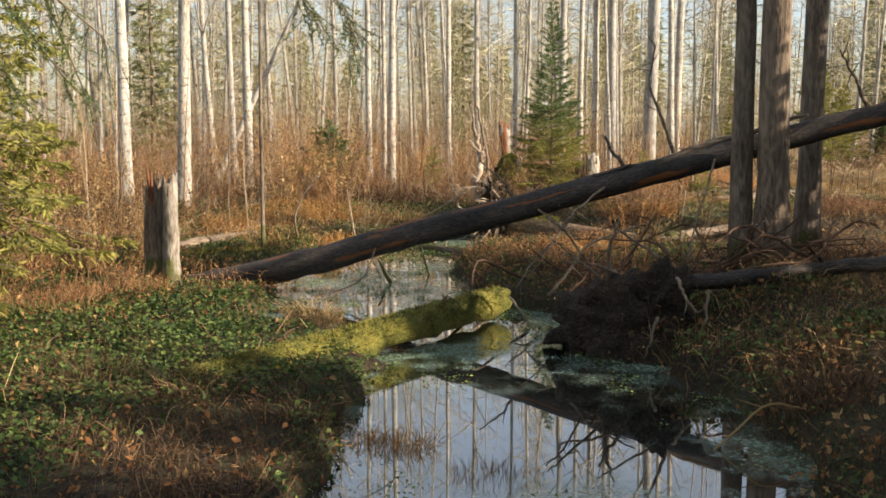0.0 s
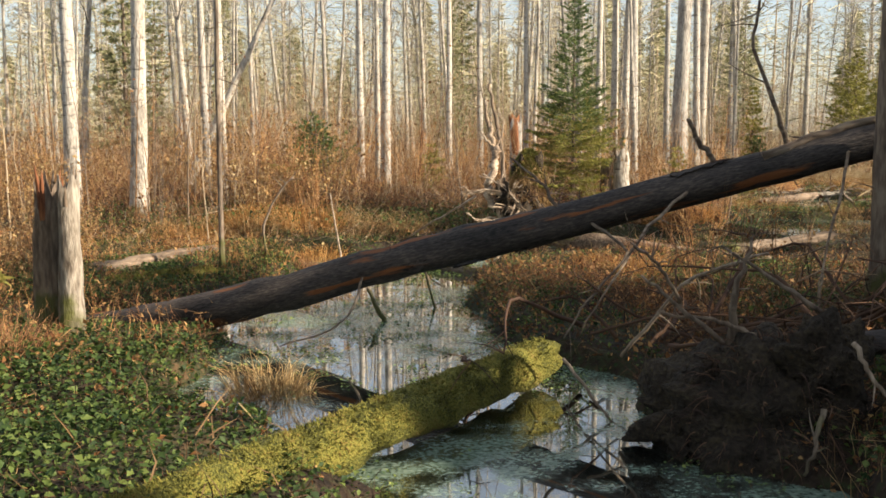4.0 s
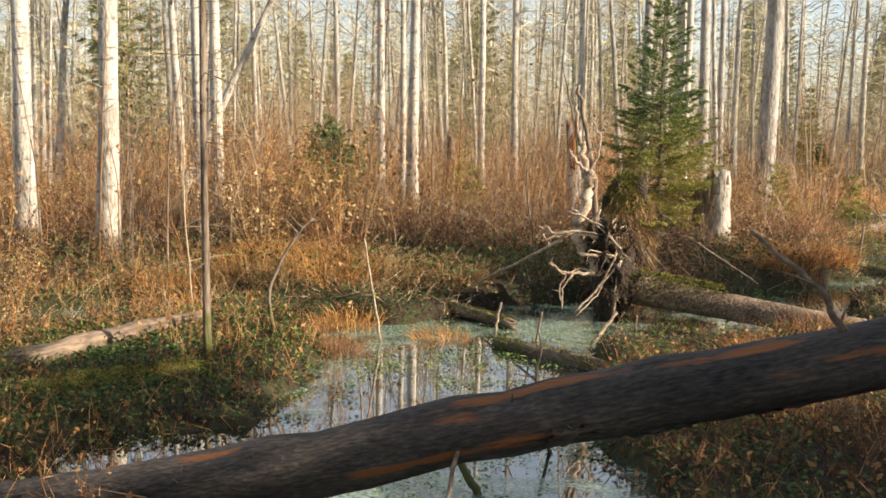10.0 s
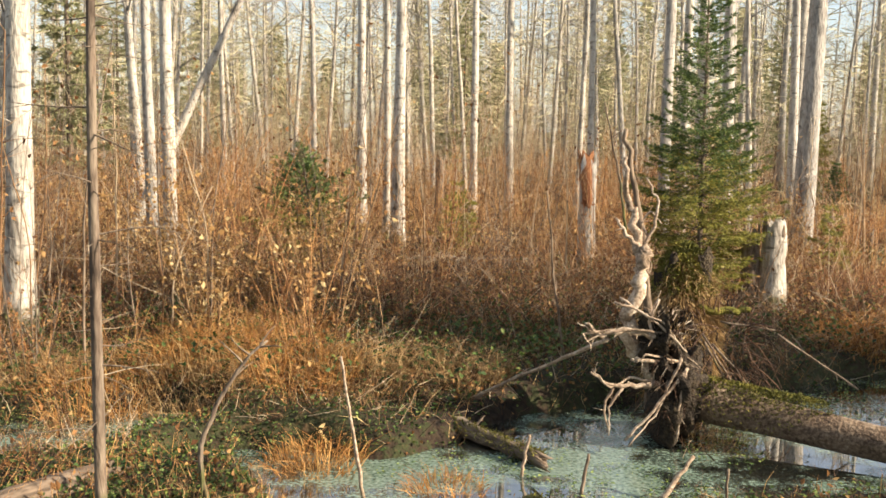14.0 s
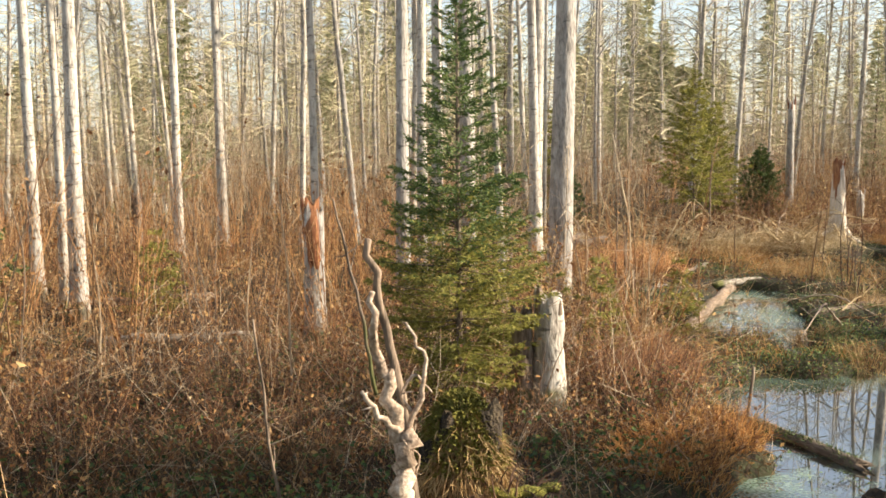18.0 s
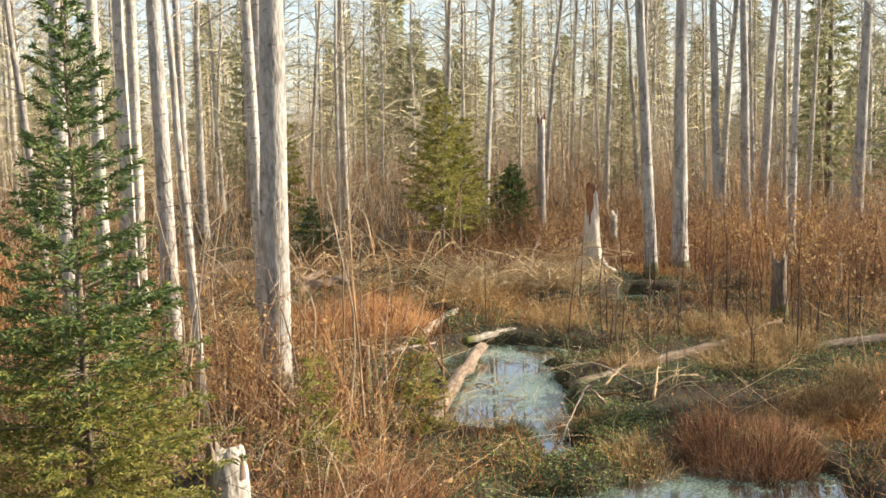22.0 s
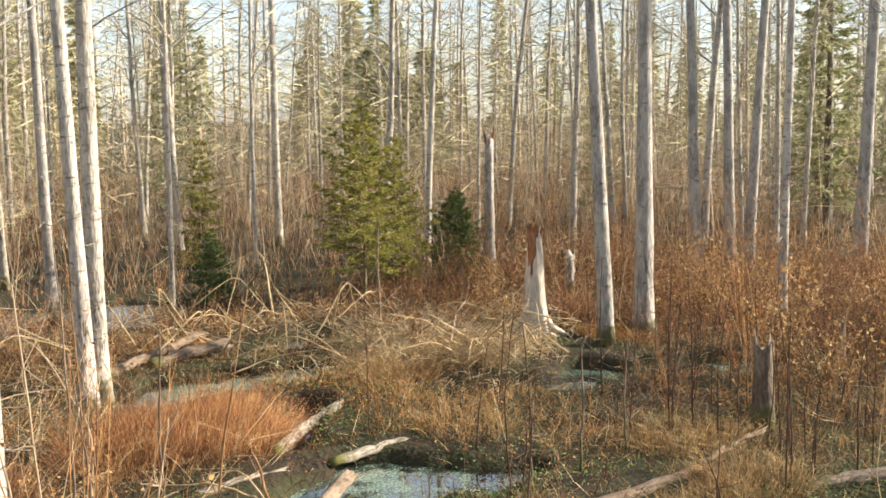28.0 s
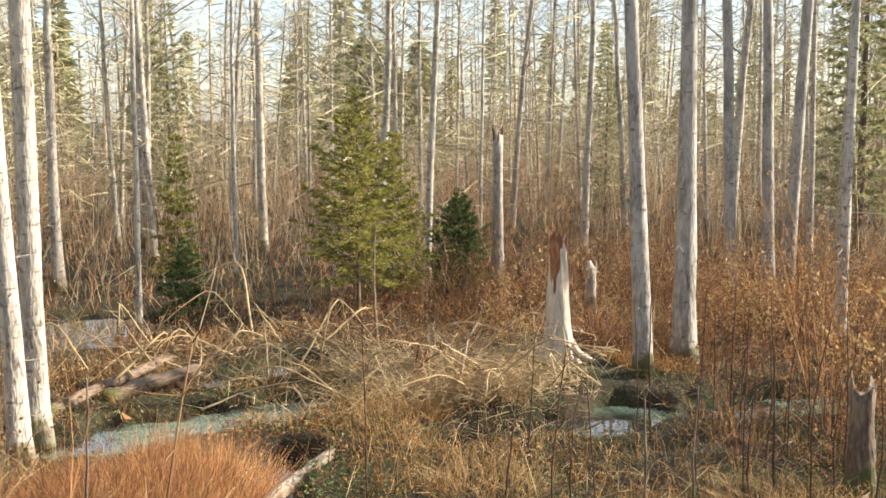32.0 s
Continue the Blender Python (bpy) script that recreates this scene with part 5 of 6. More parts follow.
for k, (a, b) in enumerate((((2.3, 22.4, 0.86), (3.05, 22.2, 0.36)), ((1.7, 22.3, 1.0), (2.2, 22.2, 0.94)), ((1.5, 22.2, 0.9), (1.75, 21.9, 0.45)), ((1.6, 22.2, 0.8), (1.95, 22.0, 0.4)), ((1.55, 22.3, 0.8), (1.8, 22.0, 0.3)))):
    limb(mound, "stick", (a, b), 0.014, 0.008, DEAD if k in (0, 2) else BROWN, 2, 130 + k, "", 0.2)


root_tangle(mound, "hanging_rootwork", (0.30, -0.35, 0.62), (0.34, 0.25, 0.42), 190, DARKTWIG, 44, (0.2, 0.65), 0.006, 0.7)


# ---- loose sticks ----
def stick(pts, r0, r1, mat, label, seed, twigs=0, tl=0.4, name="stick"):
    root = thing(name, pts[0][0], pts[0][1], pts[0][2], label, "sapling" if name == "young_sapling" else "stick", "thin saplings" if name == "young_sapling" else "loose sticks")
    limb(root, "shaft", pts, r0, r1, mat, twigs, seed, "", tl)
    return root


STICKS = (
    (((1.02, 22.2, 0.5), (0.96, 22.2, 1.4), (0.88, 22.2, 1.9), (0.76, 22.2, 2.4), (0.70, 22.2, 2.85)), 0.045, 0.022, BROWNPALE, "crooked grey dead stem behind bleached roots", 0),
    (((0.35, 23.3, 0.2), (0.2, 23.3, 1.2), (0.1, 23.3, 2.2)), 0.016, 0.007, BROWNPALE, "thin bare stem beside bleached roots", 8),
    (((0.72, 22.15, 1.9), (0.62, 22.15, 2.5), (0.48, 22.15, 3.1)), 0.014, 0.006, BROWN, "thin bare stem leaning behind bleached roots", 4),
    (((0.45, 21.45, 0.98), (-0.2, 22.0, 0.55), (-0.95, 22.5, 0.05)), 0.02, 0.012, ROOT, "long bleached stick leaning on the roots", 2),
    (((-1.64, 20.05, -0.02), (-1.74, 20.0, 0.6), (-1.82, 20.0, 1.12)), 0.017, 0.010, ROOT, "thin bleached stick standing in duckweed", 0),
    (((-0.38, 20.6, 0.0), (-0.32, 20.6, 0.35)), 0.016, 0.012, ROOT, "short broken stick standing in weed", 0),
    (((0.05, 20.2, 0.0), (0.1, 20.2, 0.32)), 0.016, 0.012, DEAD, "short broken stake in the weed", 0),
    (((0.62, 20.0, 0.0), (0.9, 20.1, 0.34)), 0.025, 0.016, ROOT, "short pale stick leaning out of the weed", 0),
    (((1.0, 19.6, 0.0), (1.02, 19.6, 0.4)), 0.014, 0.010, DEAD, "thin stake standing in the weed", 0),
    (((5.96, 26.4, -0.1), (6.05, 26.4, 0.75)), 0.025, 0.018, DEAD, "grey stake standing in the pool", 0),
    (((-2.62, 19.1, 0.1), (-2.7, 19.1, 0.7), (-2.5, 19.15, 1.15), (-2.25, 19.2, 1.4)), 0.022, 0.009, BROWN, "crooked leafless stem on a tussock", 8),
    (((-0.2, 16.2, -0.05), (-0.35, 16.1, 0.5), (-0.3, 16.1, 0.8)), 0.014, 0.008, BROWN, "thin dead stem standing in the pool", 4),
    (((-0.75, 15.3, -0.05), (-0.95, 15.4, 0.35)), 0.03, 0.02, BROWN, "dark broken stick leaning out of the water", 0),
    (((1.2, 11.8, 0.5), (1.6, 11.4, 1.15), (2.1, 11.2, 1.35)), 0.015, 0.010, DEAD, "pale forked dead branch on the root ball", 6),
    (((1.5, 11.2, 1.0), (1.3, 11.0, 1.3), (1.1, 10.9, 1.45)), 0.014, 0.009, DEAD, "pale dead branch beside the root ball", 5),
    (((0.75, 11.7, 0.5), (0.95, 11.4, 0.25), (1.15, 11.2, 0.02)), 0.014, 0.008, DEAD, "thin pale stick hanging to the water", 2),
    (((2.7, 7.4, 0.35), (2.3, 7.3, 0.45), (1.9, 7.2, 0.12)), 0.012, 0.007, TAN, "bent straw-coloured stem over the water", 1),
    (((1.75, 6.9, 0.01), (1.85, 7.25, 0.03)), 0.02, 0.015, ROOT, "short bleached stick afloat in weed", 0),
    (((8.46, 34.7, 0.1), (8.44, 34.7, 1.1), (8.5, 34.7, 2.35)), 0.02, 0.008, BROWN, "thin dark upright sapling stem by the marsh", 7),
    (((13.6, 33.6, 0.1), (13.65, 33.6, 1.0), (13.6, 33.6, 1.9)), 0.02, 0.008, BROWN, "thin dark upright stem on the marsh edge", 7),
    (((14.6, 33.9, 0.1), (14.55, 33.9, 0.9), (14.6, 33.9, 1.7)), 0.02, 0.008, BROWN, "dark bare stem on the marsh edge", 7),
    (((12.6, 33.2, 0.1), (12.55, 33.2, 0.7), (12.6, 33.2, 1.3)), 0.016, 0.008, BROWN, "dark bare stem beside a pool", 6),
    (((15.7, 44.0, 0.2), (15.66, 44.0, 1.2), (15.7, 44.0, 2.6)), 0.03, 0.015, DEAD, "thin pale dead stem before a spruce", 5),
)
for k, (pts, r0, r1, m, lab, tw) in enumerate(STICKS):
    stick([(a, b, c - 0.13 * (b < 13)) for a, b, c in pts], r0, r1, m, lab, 150 + k, tw, 0.35)


def brush_pile(x, y, spread, n, label, seed, high=0.9, sway=0.0, lift=0.35, mat=None, hay=0):
    """A heap of fallen branches: each long branch a part, fine twigs joined."""
    gen = np.random.default_rng(seed)
    root = thing("brush_pile", x, y, float(gz(x, y)), label, "brush pile")
    for k in range(n):
        a = gen.uniform(0, 2 * np.pi)
        px, py = x + gen.normal() * spread[0] * 0.5, y + gen.normal() * spread[1] * 0.5
        ln = gen.uniform(0.5, 2.3)
        z0 = float(gz(px, py)) + gen.uniform(0, 0.25)
        q = [(px, py, z0), (px + 0.5 * ln * math.cos(a), py + 0.5 * ln * math.sin(a), z0 + lift * ln * gen.uniform(0.3, 1.2)), (px + ln * math.cos(a + sway), py + ln * math.sin(a + sway), z0 + high * gen.uniform(0.1, 1.0))]
        limb(root, "branch", q, gen.uniform(0.009, 0.026), 0.006, (ROOT, STRAW, TWIG, STRAW)[int(gen.integers(4))] if mat is None else mat, 9, seed + k, "", 0.55)
    if hay:
        m = hay
        px, py = x + gen.normal(size=m) * spread[0] * 0.55, y + gen.normal(size=m) * spread[1] * 0.55
        s = Soup()
        at = on_ground(px, py, 0)
        at[:, 2] += gen.uniform(0, 0.35, m)
        at -= np.array(root.matrix_basis.translation)
        blades(s, at, gen.normal(size=(m, 3)) * (1, 1, 0.5) + (0, 0, 0.5), gen.uniform(0.2, 0.6, m), 0.008, 0.5, gen)
        tagged(part("dead_grass", s.mesh("dead_grass", STRAW, False), root, "tangled straw-coloured grass"), kind="stuff")
    return root


brush_pile(14.6, 40.4, (2.0, 1.2), 46, "tangled heap of sunlit tan fallen branches", 700, 0.8, 0, 0.36, hay=4200)
brush_pile(15.6, 39.2, (1.3, 0.8), 24, "straw-coloured dead branches fallen beside a bleached trunk", 705, 0.9, 0.2, 0.45, STRAW, hay=1500)
brush_pile(12.5, 44.0, (2.6, 1.8), 30, "arching bleached dead branches over the marsh", 760, 1.1, 0.5, 0.75, STRAW, hay=300)
brush_pile(10.6, 30.6, (0.9, 0.7), 9, "small heap of pale sticks by the stream", 820, 0.4)
brush_pile(1.9, 12.9, (1.2, 0.8), 16, "tangle of grey-brown dead twigs on the bank", 860, 0.7, 0.4, 0.3, DARKTWIG)
brush_pile(3.4, 12.2, (1.5, 1.0), 22, "tangle of dark dead twigs below the fallen log", 900, 0.9, 0.4, 0.3, DARKTWIG)
brush_pile(9.6, 33.6, (0.8, 0.6), 8, "fallen sticks over the white logs", 940, 0.4)


# thin pale saplings in the brush
for k in range(60):
    gen = np.random.default_rng(1900 + k)
    x, y = (gen.uniform(4.2, 8.2), gen.uniform(29.5, 35)) if k < 26 else (gen.uniform(-8.5, -3.2), gen.uniform(20.5, 27)) if k < 50 else (gen.uniform(-3, 1.5), gen.uniform(27.5, 31))
    if pool(x, y) > -0.1:
        continue
    h, z = gen.uniform(1.6, 3.8), float(gz(x, y))
    stick(((x, y, z - 0.05), (x + gen.normal() * 0.1, y, z + 0.5 * h), (x + gen.normal() * 0.25, y + gen.normal() * 0.2, z + h)), gen.uniform(0.010, 0.018), 0.005, (HAZEL, BROWNPALE, TWIG)[k % 3], ("thin pale leafless sapling in the brush", "thin brown leafless sapling in the brush", "slender twiggy sapling in the brush")[k % 3], 1950 + k, 14, 0.7, "young_sapling")

# thin dark stems on the near side of the marsh
gen = np.random.default_rng(990)
for k in range(52):
    x, y = gen.uniform(11.5, 19.5), gen.uniform(30.4, 36.4)
    if pool(x, y) > -0.1 or y < 30 + 0.1 * (x - 11):
        continue
    h = gen.uniform(1.0, 2.5)
    z = float(gz(x, y))
    stick(((x, y, z - 0.05), (x + gen.normal() * 0.05, y, z + 0.5 * h), (x + gen.normal() * 0.12, y, z + h)), gen.uniform(0.009, 0.016), 0.005, DARKTWIG, "thin dark leafless stem on the marsh", 1000 + k, 8, 0.35, "young_sapling")

# ---- shrubs ----
def shrub_kind(x, y, label, seed, stems=9, high=2.2, leafy=60, mat=None, name="shrub"):
    gen = np.random.default_rng(seed)
    root = thing(name, x, y, float(gz(x, y)), label, "shrub", "leafless shrubs")
    s = Soup()
    a = gen.uniform(0, 2 * np.pi, stems)
    base = np.stack([0.12 * np.cos(a), 0.12 * np.sin(a), 0 * a - 0.05], -1)
    way = np.stack([np.cos(a), np.sin(a), gen.uniform(2.2, 5.5, stems)], -1)
    ln = high * gen.uniform(0.55, 1.1, stems)
    _, c = strands(s, base, way, ln, gen.uniform(0.006, 0.011, stems), 0.14, 5, 5, 0, gen)
    tips = []
    for k in (1, 2, 3, 4):
        b = np.repeat(c[:, k], 3, 0)
        w = np.repeat(unit(way), 3, 0) + gen.normal(size=(len(b), 3)) * 0.55
        _, c2 = strands(s, b, w, np.repeat(ln, 3) * gen.uniform(0.12, 0.34, len(b)), 0.0035, 0.2, 3, 3, 0, gen)
        tips.append(c2[:, 1:].reshape(-1, 3))
    tagged(part("stem_tangle", s.mesh("stem_tangle", mat or TWIG), root), kind="stuff")
    if leafy:
        tips = np.concatenate(tips)
        at = tips[gen.integers(0, len(tips), leafy)] + gen.normal(size=(leafy, 3)) * 0.02
        s = Soup()
        leaves(s, at, gen.normal(size=(leafy, 3)), gen.uniform(0.04, 0.10, leafy), gen)
        tagged(part("leaves", s.mesh("leaves", PALELEAF if leafy > 200 else DRYLEAF, False), root, "curled dry leaves"), kind="stuff")
    return root


LEAFY = [shrub_kind(-70 - 3 * k, 76, "leafless shrub hung with pale curled leaves", 440 + k, 10, 1.7 + 0.3 * k, 330, TWIG) for k in range(3)]
SHRUBS = [shrub_kind(-70 - 3 * k, 70, ("rusty leafless shrub with a few curled leaves", "bare brown shrub of thin upright stems")[k % 2], 400 + k, 6 + k, 1.5 + 0.28 * k, (70, 0)[k % 2] + 12 * k, (TWIG, REDTWIG)[k % 2]) for k in range(8)]


TALL = [shrub_kind(-70 - 4 * k, 82, "tall leafless shrub of thin fanning stems with a few dark leaves", 470 + k, 7 + k, 4.2 + 0.4 * k, 110, BROWN) for k in range(2)]


def in_clearing(x, y):
    return np.clip(1.55 - np.hypot((x - 13.2) / 6.6, (y - 38.2) / 7.2), 0, 1)


def near_path(x, y):
    pts = np.array([(0, -2), (0, 4), (-0.7, 8), (-1.3, 11.5), (-1.0, 14.2), (-0.2, 17), (1.4, 19), (3.4, 20.9), (5.6, 22.8), (6.9, 26)])
    d = np.full(np.shape(x), 99.0)
    for (x0, y0), (x1, y1) in zip(pts[:-1], pts[1:]):
        t = np.clip(((x - x0) * (x1 - x0) + (y - y0) * (y1 - y0)) / ((x1 - x0) ** 2 + (y1 - y0) ** 2), 0, 1)
        d = np.minimum(d, np.hypot(x - x0 - t * (x1 - x0), y - y0 - t * (y1 - y0)))
    return d


def place_shrubs():
    gen = np.random.default_rng(88)
    made = 0
    while made < 240:
        near = made < 150
        x, y = (gen.uniform(-13, 26), gen.uniform(22, 46)) if near else (gen.uniform(-22, 48), gen.uniform(40, 80))
        if pool(x, y) > -0.3 or in_clearing(x, y) > 0.25 or near_path(x, y) < 2.5 or math.hypot(x - 2.8, y - 27.2) < 1.4 or (0.2 < x < 6 and y < 26.5) or (6 < x < 17 and 23 < y < 31 and gen.random() < 0.75):
            continue
        s = gen.uniform(0.6, 1.15) * (0.7 if y < 30 else 1.0)
        ob = copy_thing(SHRUBS[int(gen.integers(8))], pose(x, y, float(gz(x, y)) - 0.02, 0, 0, gen.uniform(0, 360)))
        ob.scale = (s, s, s)
        made += 1
    for x, y, s in ((-5.0, 15.2, 0.5), (-4.4, 21.8, 0.6), (-2.5, 23.4, 0.7), (2.6, 14.2, 0.6), (3.6, 15.3, 0.7), (3.0, 16.8, 0.55), (-6.0, 19.5, 0.7), (-2.9, 14.6, 0.4), (5.2, 31.2, 0.9), (4.9, 33.2, 0.95), (5.9, 33.0, 0.9), (18.6, 35.6, 0.9), (17.6, 34.6, 0.8), (19.6, 36.8, 1.0), (20.6, 37.6, 1.0), (17.2, 36.0, 0.8), (16.2, 34.8, 0.7)):
        ob = copy_thing(SHRUBS[int(gen.integers(8))], pose(x, y, float(gz(x, y)) - 0.02, 0, 0, gen.uniform(0, 360)))
        ob.scale = (s, s, s)

    for x, y, s in ((-2.3, 26.4, 0.95), (-5.2, 22.9, 0.8), (0.3, 29.6, 0.9), (-7.0, 28.0, 1.0), (-4.4, 27.6, 0.85), (7.9, 37.6, 0.6), (21.5, 38.2, 0.9), (24.0, 41.0, 1.0)):
        ob = copy_thing(TALL[int(gen.integers(2))], pose(x, y, float(gz(x, y)) - 0.02, 0, 0, gen.uniform(0, 360)))
        ob.scale = (s, s, s)
    for k in range(104):
        x, y = (gen.uniform(17.5, 29), gen.uniform(32.5, 45)) if k < 44 else (gen.uniform(-10, -2.2), gen.uniform(22.5, 32)) if k < 74 else (gen.uniform(-9, -4.2), gen.uniform(13.5, 23)) if k < 92 else (gen.uniform(3.6, 7.5), gen.uniform(28.5, 35))
        if pool(x, y) > -0.4 or (k < 44 and in_clearing(x, y) > 0.75) or math.hypot(x - 16.8, y - 33.7) < 1.2:
            continue
        ob = copy_thing(LEAFY[int(gen.integers(3))], pose(x, y, float(gz(x, y)) - 0.02, 0, 0, gen.uniform(0, 360)))
        s = gen.uniform(0.6, 1.0) * (0.75 if k >= 74 else 1)
        ob.scale = (s, s, s)


place_shrubs()


# ---- undergrowth ----
def brush(name, n, area, high, rad, odds, mat, label, seed, twigs=2, leafy=0.0, leaf_mat=None, segs=2, spread=0.34, tmax=0.5):
    gen = np.random.default_rng(seed)
    x, y = scatter(n, *area, odds, gen)
    hm = np.clip(1 - 0.75 * in_clearing(x, y), 0.25, 1) * np.where(x < 7, np.clip(0.32 + (y - 22.5) / 9, 0.32, 1), 1) * np.clip(1 + 0.55 * vnoise(x * 0.45, y * 0.45, 21) + 0.35 * vnoise(x * 1.3, y * 1.3, 22), 0.25, 2)
    m = len(x)
    way = np.stack([gen.normal(size=m) * spread, gen.normal(size=m) * spread, np.ones(m)], -1)
    ln = high[0] + (high[1] - high[0]) * gen.random(m) ** 1.6
    ln = ln * hm
    s = Soup()
    _, c = strands(s, on_ground(x, y, -0.03), way, ln, gen.uniform(0.7, 1.3, m) * rad, gen.uniform(0.05, 0.5, m)[:, None] if segs > 1 else 0.18, segs, 3, 0, gen)
    tips = c[:, -1]
    for k in range(twigs):
        f = gen.uniform(0.35, 0.95, m)[:, None]
        b = c[:, 0] * (1 - f) + c[:, -1] * f
        _, c2 = strands(s, b, way + gen.normal(size=(m, 3)) * 0.85, ln * gen.uniform(0.15, tmax, m), rad * 0.55, 0.2, 1, 3, 0, gen)
        tips = np.concatenate([tips, c2[:, -1], 0.5 * (c2[:, -1] + c2[:, 0])])
    ob = stuff(name, s, mat, label, "undergrowth")
    if leafy:
        k = gen.integers(0, len(tips), int(leafy * m))
        s = Soup()
        leaves(s, tips[k] + gen.normal(size=(len(k), 3)) * 0.015, gen.normal(size=(len(k), 3)), gen.uniform(0.03, 0.075, len(k)), gen)
        stuff("dry_leaves", s, leaf_mat or DRYLEAF, "small curled russet leaves on the undergrowth", "leaves", False)
    return ob


# trodden or wet spots where little grows
OPEN_SPOTS = ((17.2, 39.3, 1.2), (17.9, 40.2, 0.8), (-3.9, 18.5, 0.4), (-4.3, 18.2, 0.4), (-3.6, 17.5, 0.35), (10.6, 31.2, 0.5), (10.9, 31.4, 0.5), (7.6, 34.3, 0.5), (8.6, 34.5, 0.5), (9.4, 34.8, 0.4), (11.2, 35.2, 0.4), (11.9, 35.4, 0.4), (7.3, 34.0, 0.6), (8.2, 34.2, 0.6), (9.1, 34.5, 0.6), (8.6, 33.3, 0.5), (9.9, 34.7, 0.5), (7.5, 30.4, 0.6), (8.2, 31.9, 0.4), (11.4, 31.4, 0.6), (12.6, 31.8, 0.6), (13.8, 32.2, 0.6), (15.2, 32.5, 0.6), (16.9, 38.8, 1.0), (17.6, 39.9, 1.0), (11.0, 41.8, 0.8), (15.7, 36.6, 0.9), (16.5, 36.7, 0.7), (17.0, 39.7, 1.3), (16.4, 38.8, 0.8), (-1.25, 9.2, 0.22), (-0.8, 9.8, 0.22), (-1.7, 8.6, 0.2), (-3.4, 14.0, 0.5), (-4.0, 14.3, 0.6), (-2.8, 13.9, 0.45), (10.4, 39.3, 0.7), (18.2, 35.8, 0.5))


def dry(x, y):
    """One on land, thinning to none along the water's edge."""
    out = np.clip((0.06 - pool(x, y)) / 0.14, 0, 1)
    for cx, cy, r in OPEN_SPOTS:
        out = out * (1 - 0.92 * np.exp(-((x - cx) ** 2 + (y - cy) ** 2) / (r * r)))
    return out


def wet_bank(x, y):
    """Low where moss takes the place of grass, on the near side of the marsh."""
    inside = np.clip((x - 8.3) / 1.0, 0, 1) * np.clip((17.5 - x) / 1.5, 0, 1) * np.clip((y - 27.2) / 0.8, 0, 1) * np.clip((34.2 - y) / 1.0, 0, 1)
    return 1 - 0.72 * inside


def off_stage(x, y):
    """Odds that leave the pools, the spruce and the open marsh free."""
    low = np.where((x > -0.6) & (x < 6.2) & (y < 25.2), 0.0, 1.0) * np.where((x > 5) & (x < 17) & (y > 24) & (y < 31.5), 0.16, 1.0)
    return dry(x, y) * low * np.clip((y - 21.5 - 0.25 * np.abs(x)) / 4, 0.12, 1) * wet_bank(x, y) * (1 - 0.85 * in_clearing(x, y))


brush("undergrowth", 11000, (-16, 30, 20.5, 50), (0.4, 1.7), 0.0042, lambda x, y: off_stage(x, y) * np.clip(0.75 + 0.6 * vnoise(x * 0.4, y * 0.4, 31), 0, 1), TWIG, "dense brown leafless undergrowth of thin stems", 901, 4, 2.0)
brush("undergrowth", 14000, (-16, 30, 20.5, 50), (0.3, 1.2), 0.0042, lambda x, y: off_stage(x, y) * np.clip(0.7 + 0.8 * vnoise(x * 0.3 + 9, y * 0.3, 32), 0, 1), REDTWIG, "rust-coloured dead stems of tall marsh herbs", 902, 3, 2.2, PALELEAF)
# far brush in the stem colour that was lightened for haze
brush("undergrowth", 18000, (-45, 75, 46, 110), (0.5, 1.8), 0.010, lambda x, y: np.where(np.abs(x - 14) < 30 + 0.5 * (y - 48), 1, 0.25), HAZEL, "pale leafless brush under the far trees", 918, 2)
brush("undergrowth", 26000, (-45, 75, 48, 110), (0.4, 1.5), 0.010, lambda x, y: np.clip(0.8 + 0.4 * vnoise(x * 0.2, y * 0.2, 33), 0, 1) * np.where(np.abs(x - 14) < 30 + 0.5 * (y - 48), 1, 0.25), REDTWIG, "rusty brush under the far trees", 903, 2, 0.0)
brush("undergrowth", 8000, (-16, 40, 24, 60), (1.4, 3.8), 0.0055, lambda x, y: 0.4 * off_stage(x, y) * (1 - np.clip(3 * in_clearing(x, y), 0, 1)), TWIG, "thin tall leafless saplings in the brush", 904, 4, 2.0, DRYLEAF, 3, 0.12, 0.3)
# far saplings, their paleness partly haze painted into the stem colour
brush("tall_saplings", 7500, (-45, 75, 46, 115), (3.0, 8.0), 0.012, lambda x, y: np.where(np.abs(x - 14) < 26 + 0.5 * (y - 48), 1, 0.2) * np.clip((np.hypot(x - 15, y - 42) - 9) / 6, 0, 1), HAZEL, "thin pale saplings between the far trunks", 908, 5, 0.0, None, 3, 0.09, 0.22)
# dark twiggy growth on the banks near the start
brush("brambles", 16000, (-8, 5.5, 22.3, 31), (0.3, 0.9), 0.0038, lambda x, y: dry(x, y) * np.clip(0.8 + 0.6 * vnoise(x * 0.5, y * 0.5, 45), 0.1, 1), DARKTWIG, "low dark bramble stems under the brush", 909, 3, 1.0, DRYLEAF, 2, 0.7, 0.6)
brush("bank_stems", 5000, (1.6, 7.0, 4.5, 12.5), (0.3, 0.9), 0.003, lambda x, y: dry(x, y), DARKTWIG, "thin dark stems standing in the bank grass", 919, 3, 0.8, DRYLEAF, 2, 0.4, 0.5)
brush("brambles", 13000, (-7, -0.6, 4.5, 20.5), (0.2, 0.6), 0.0035, lambda x, y: dry(x, y) * np.clip(0.5 + 0.9 * vnoise(x * 0.8, y * 0.8, 46), 0.05, 1), DARKTWIG, "dark twigs among the green plants of the bank", 910, 3, 0.6, DRYLEAF, 2, 0.7, 0.6)
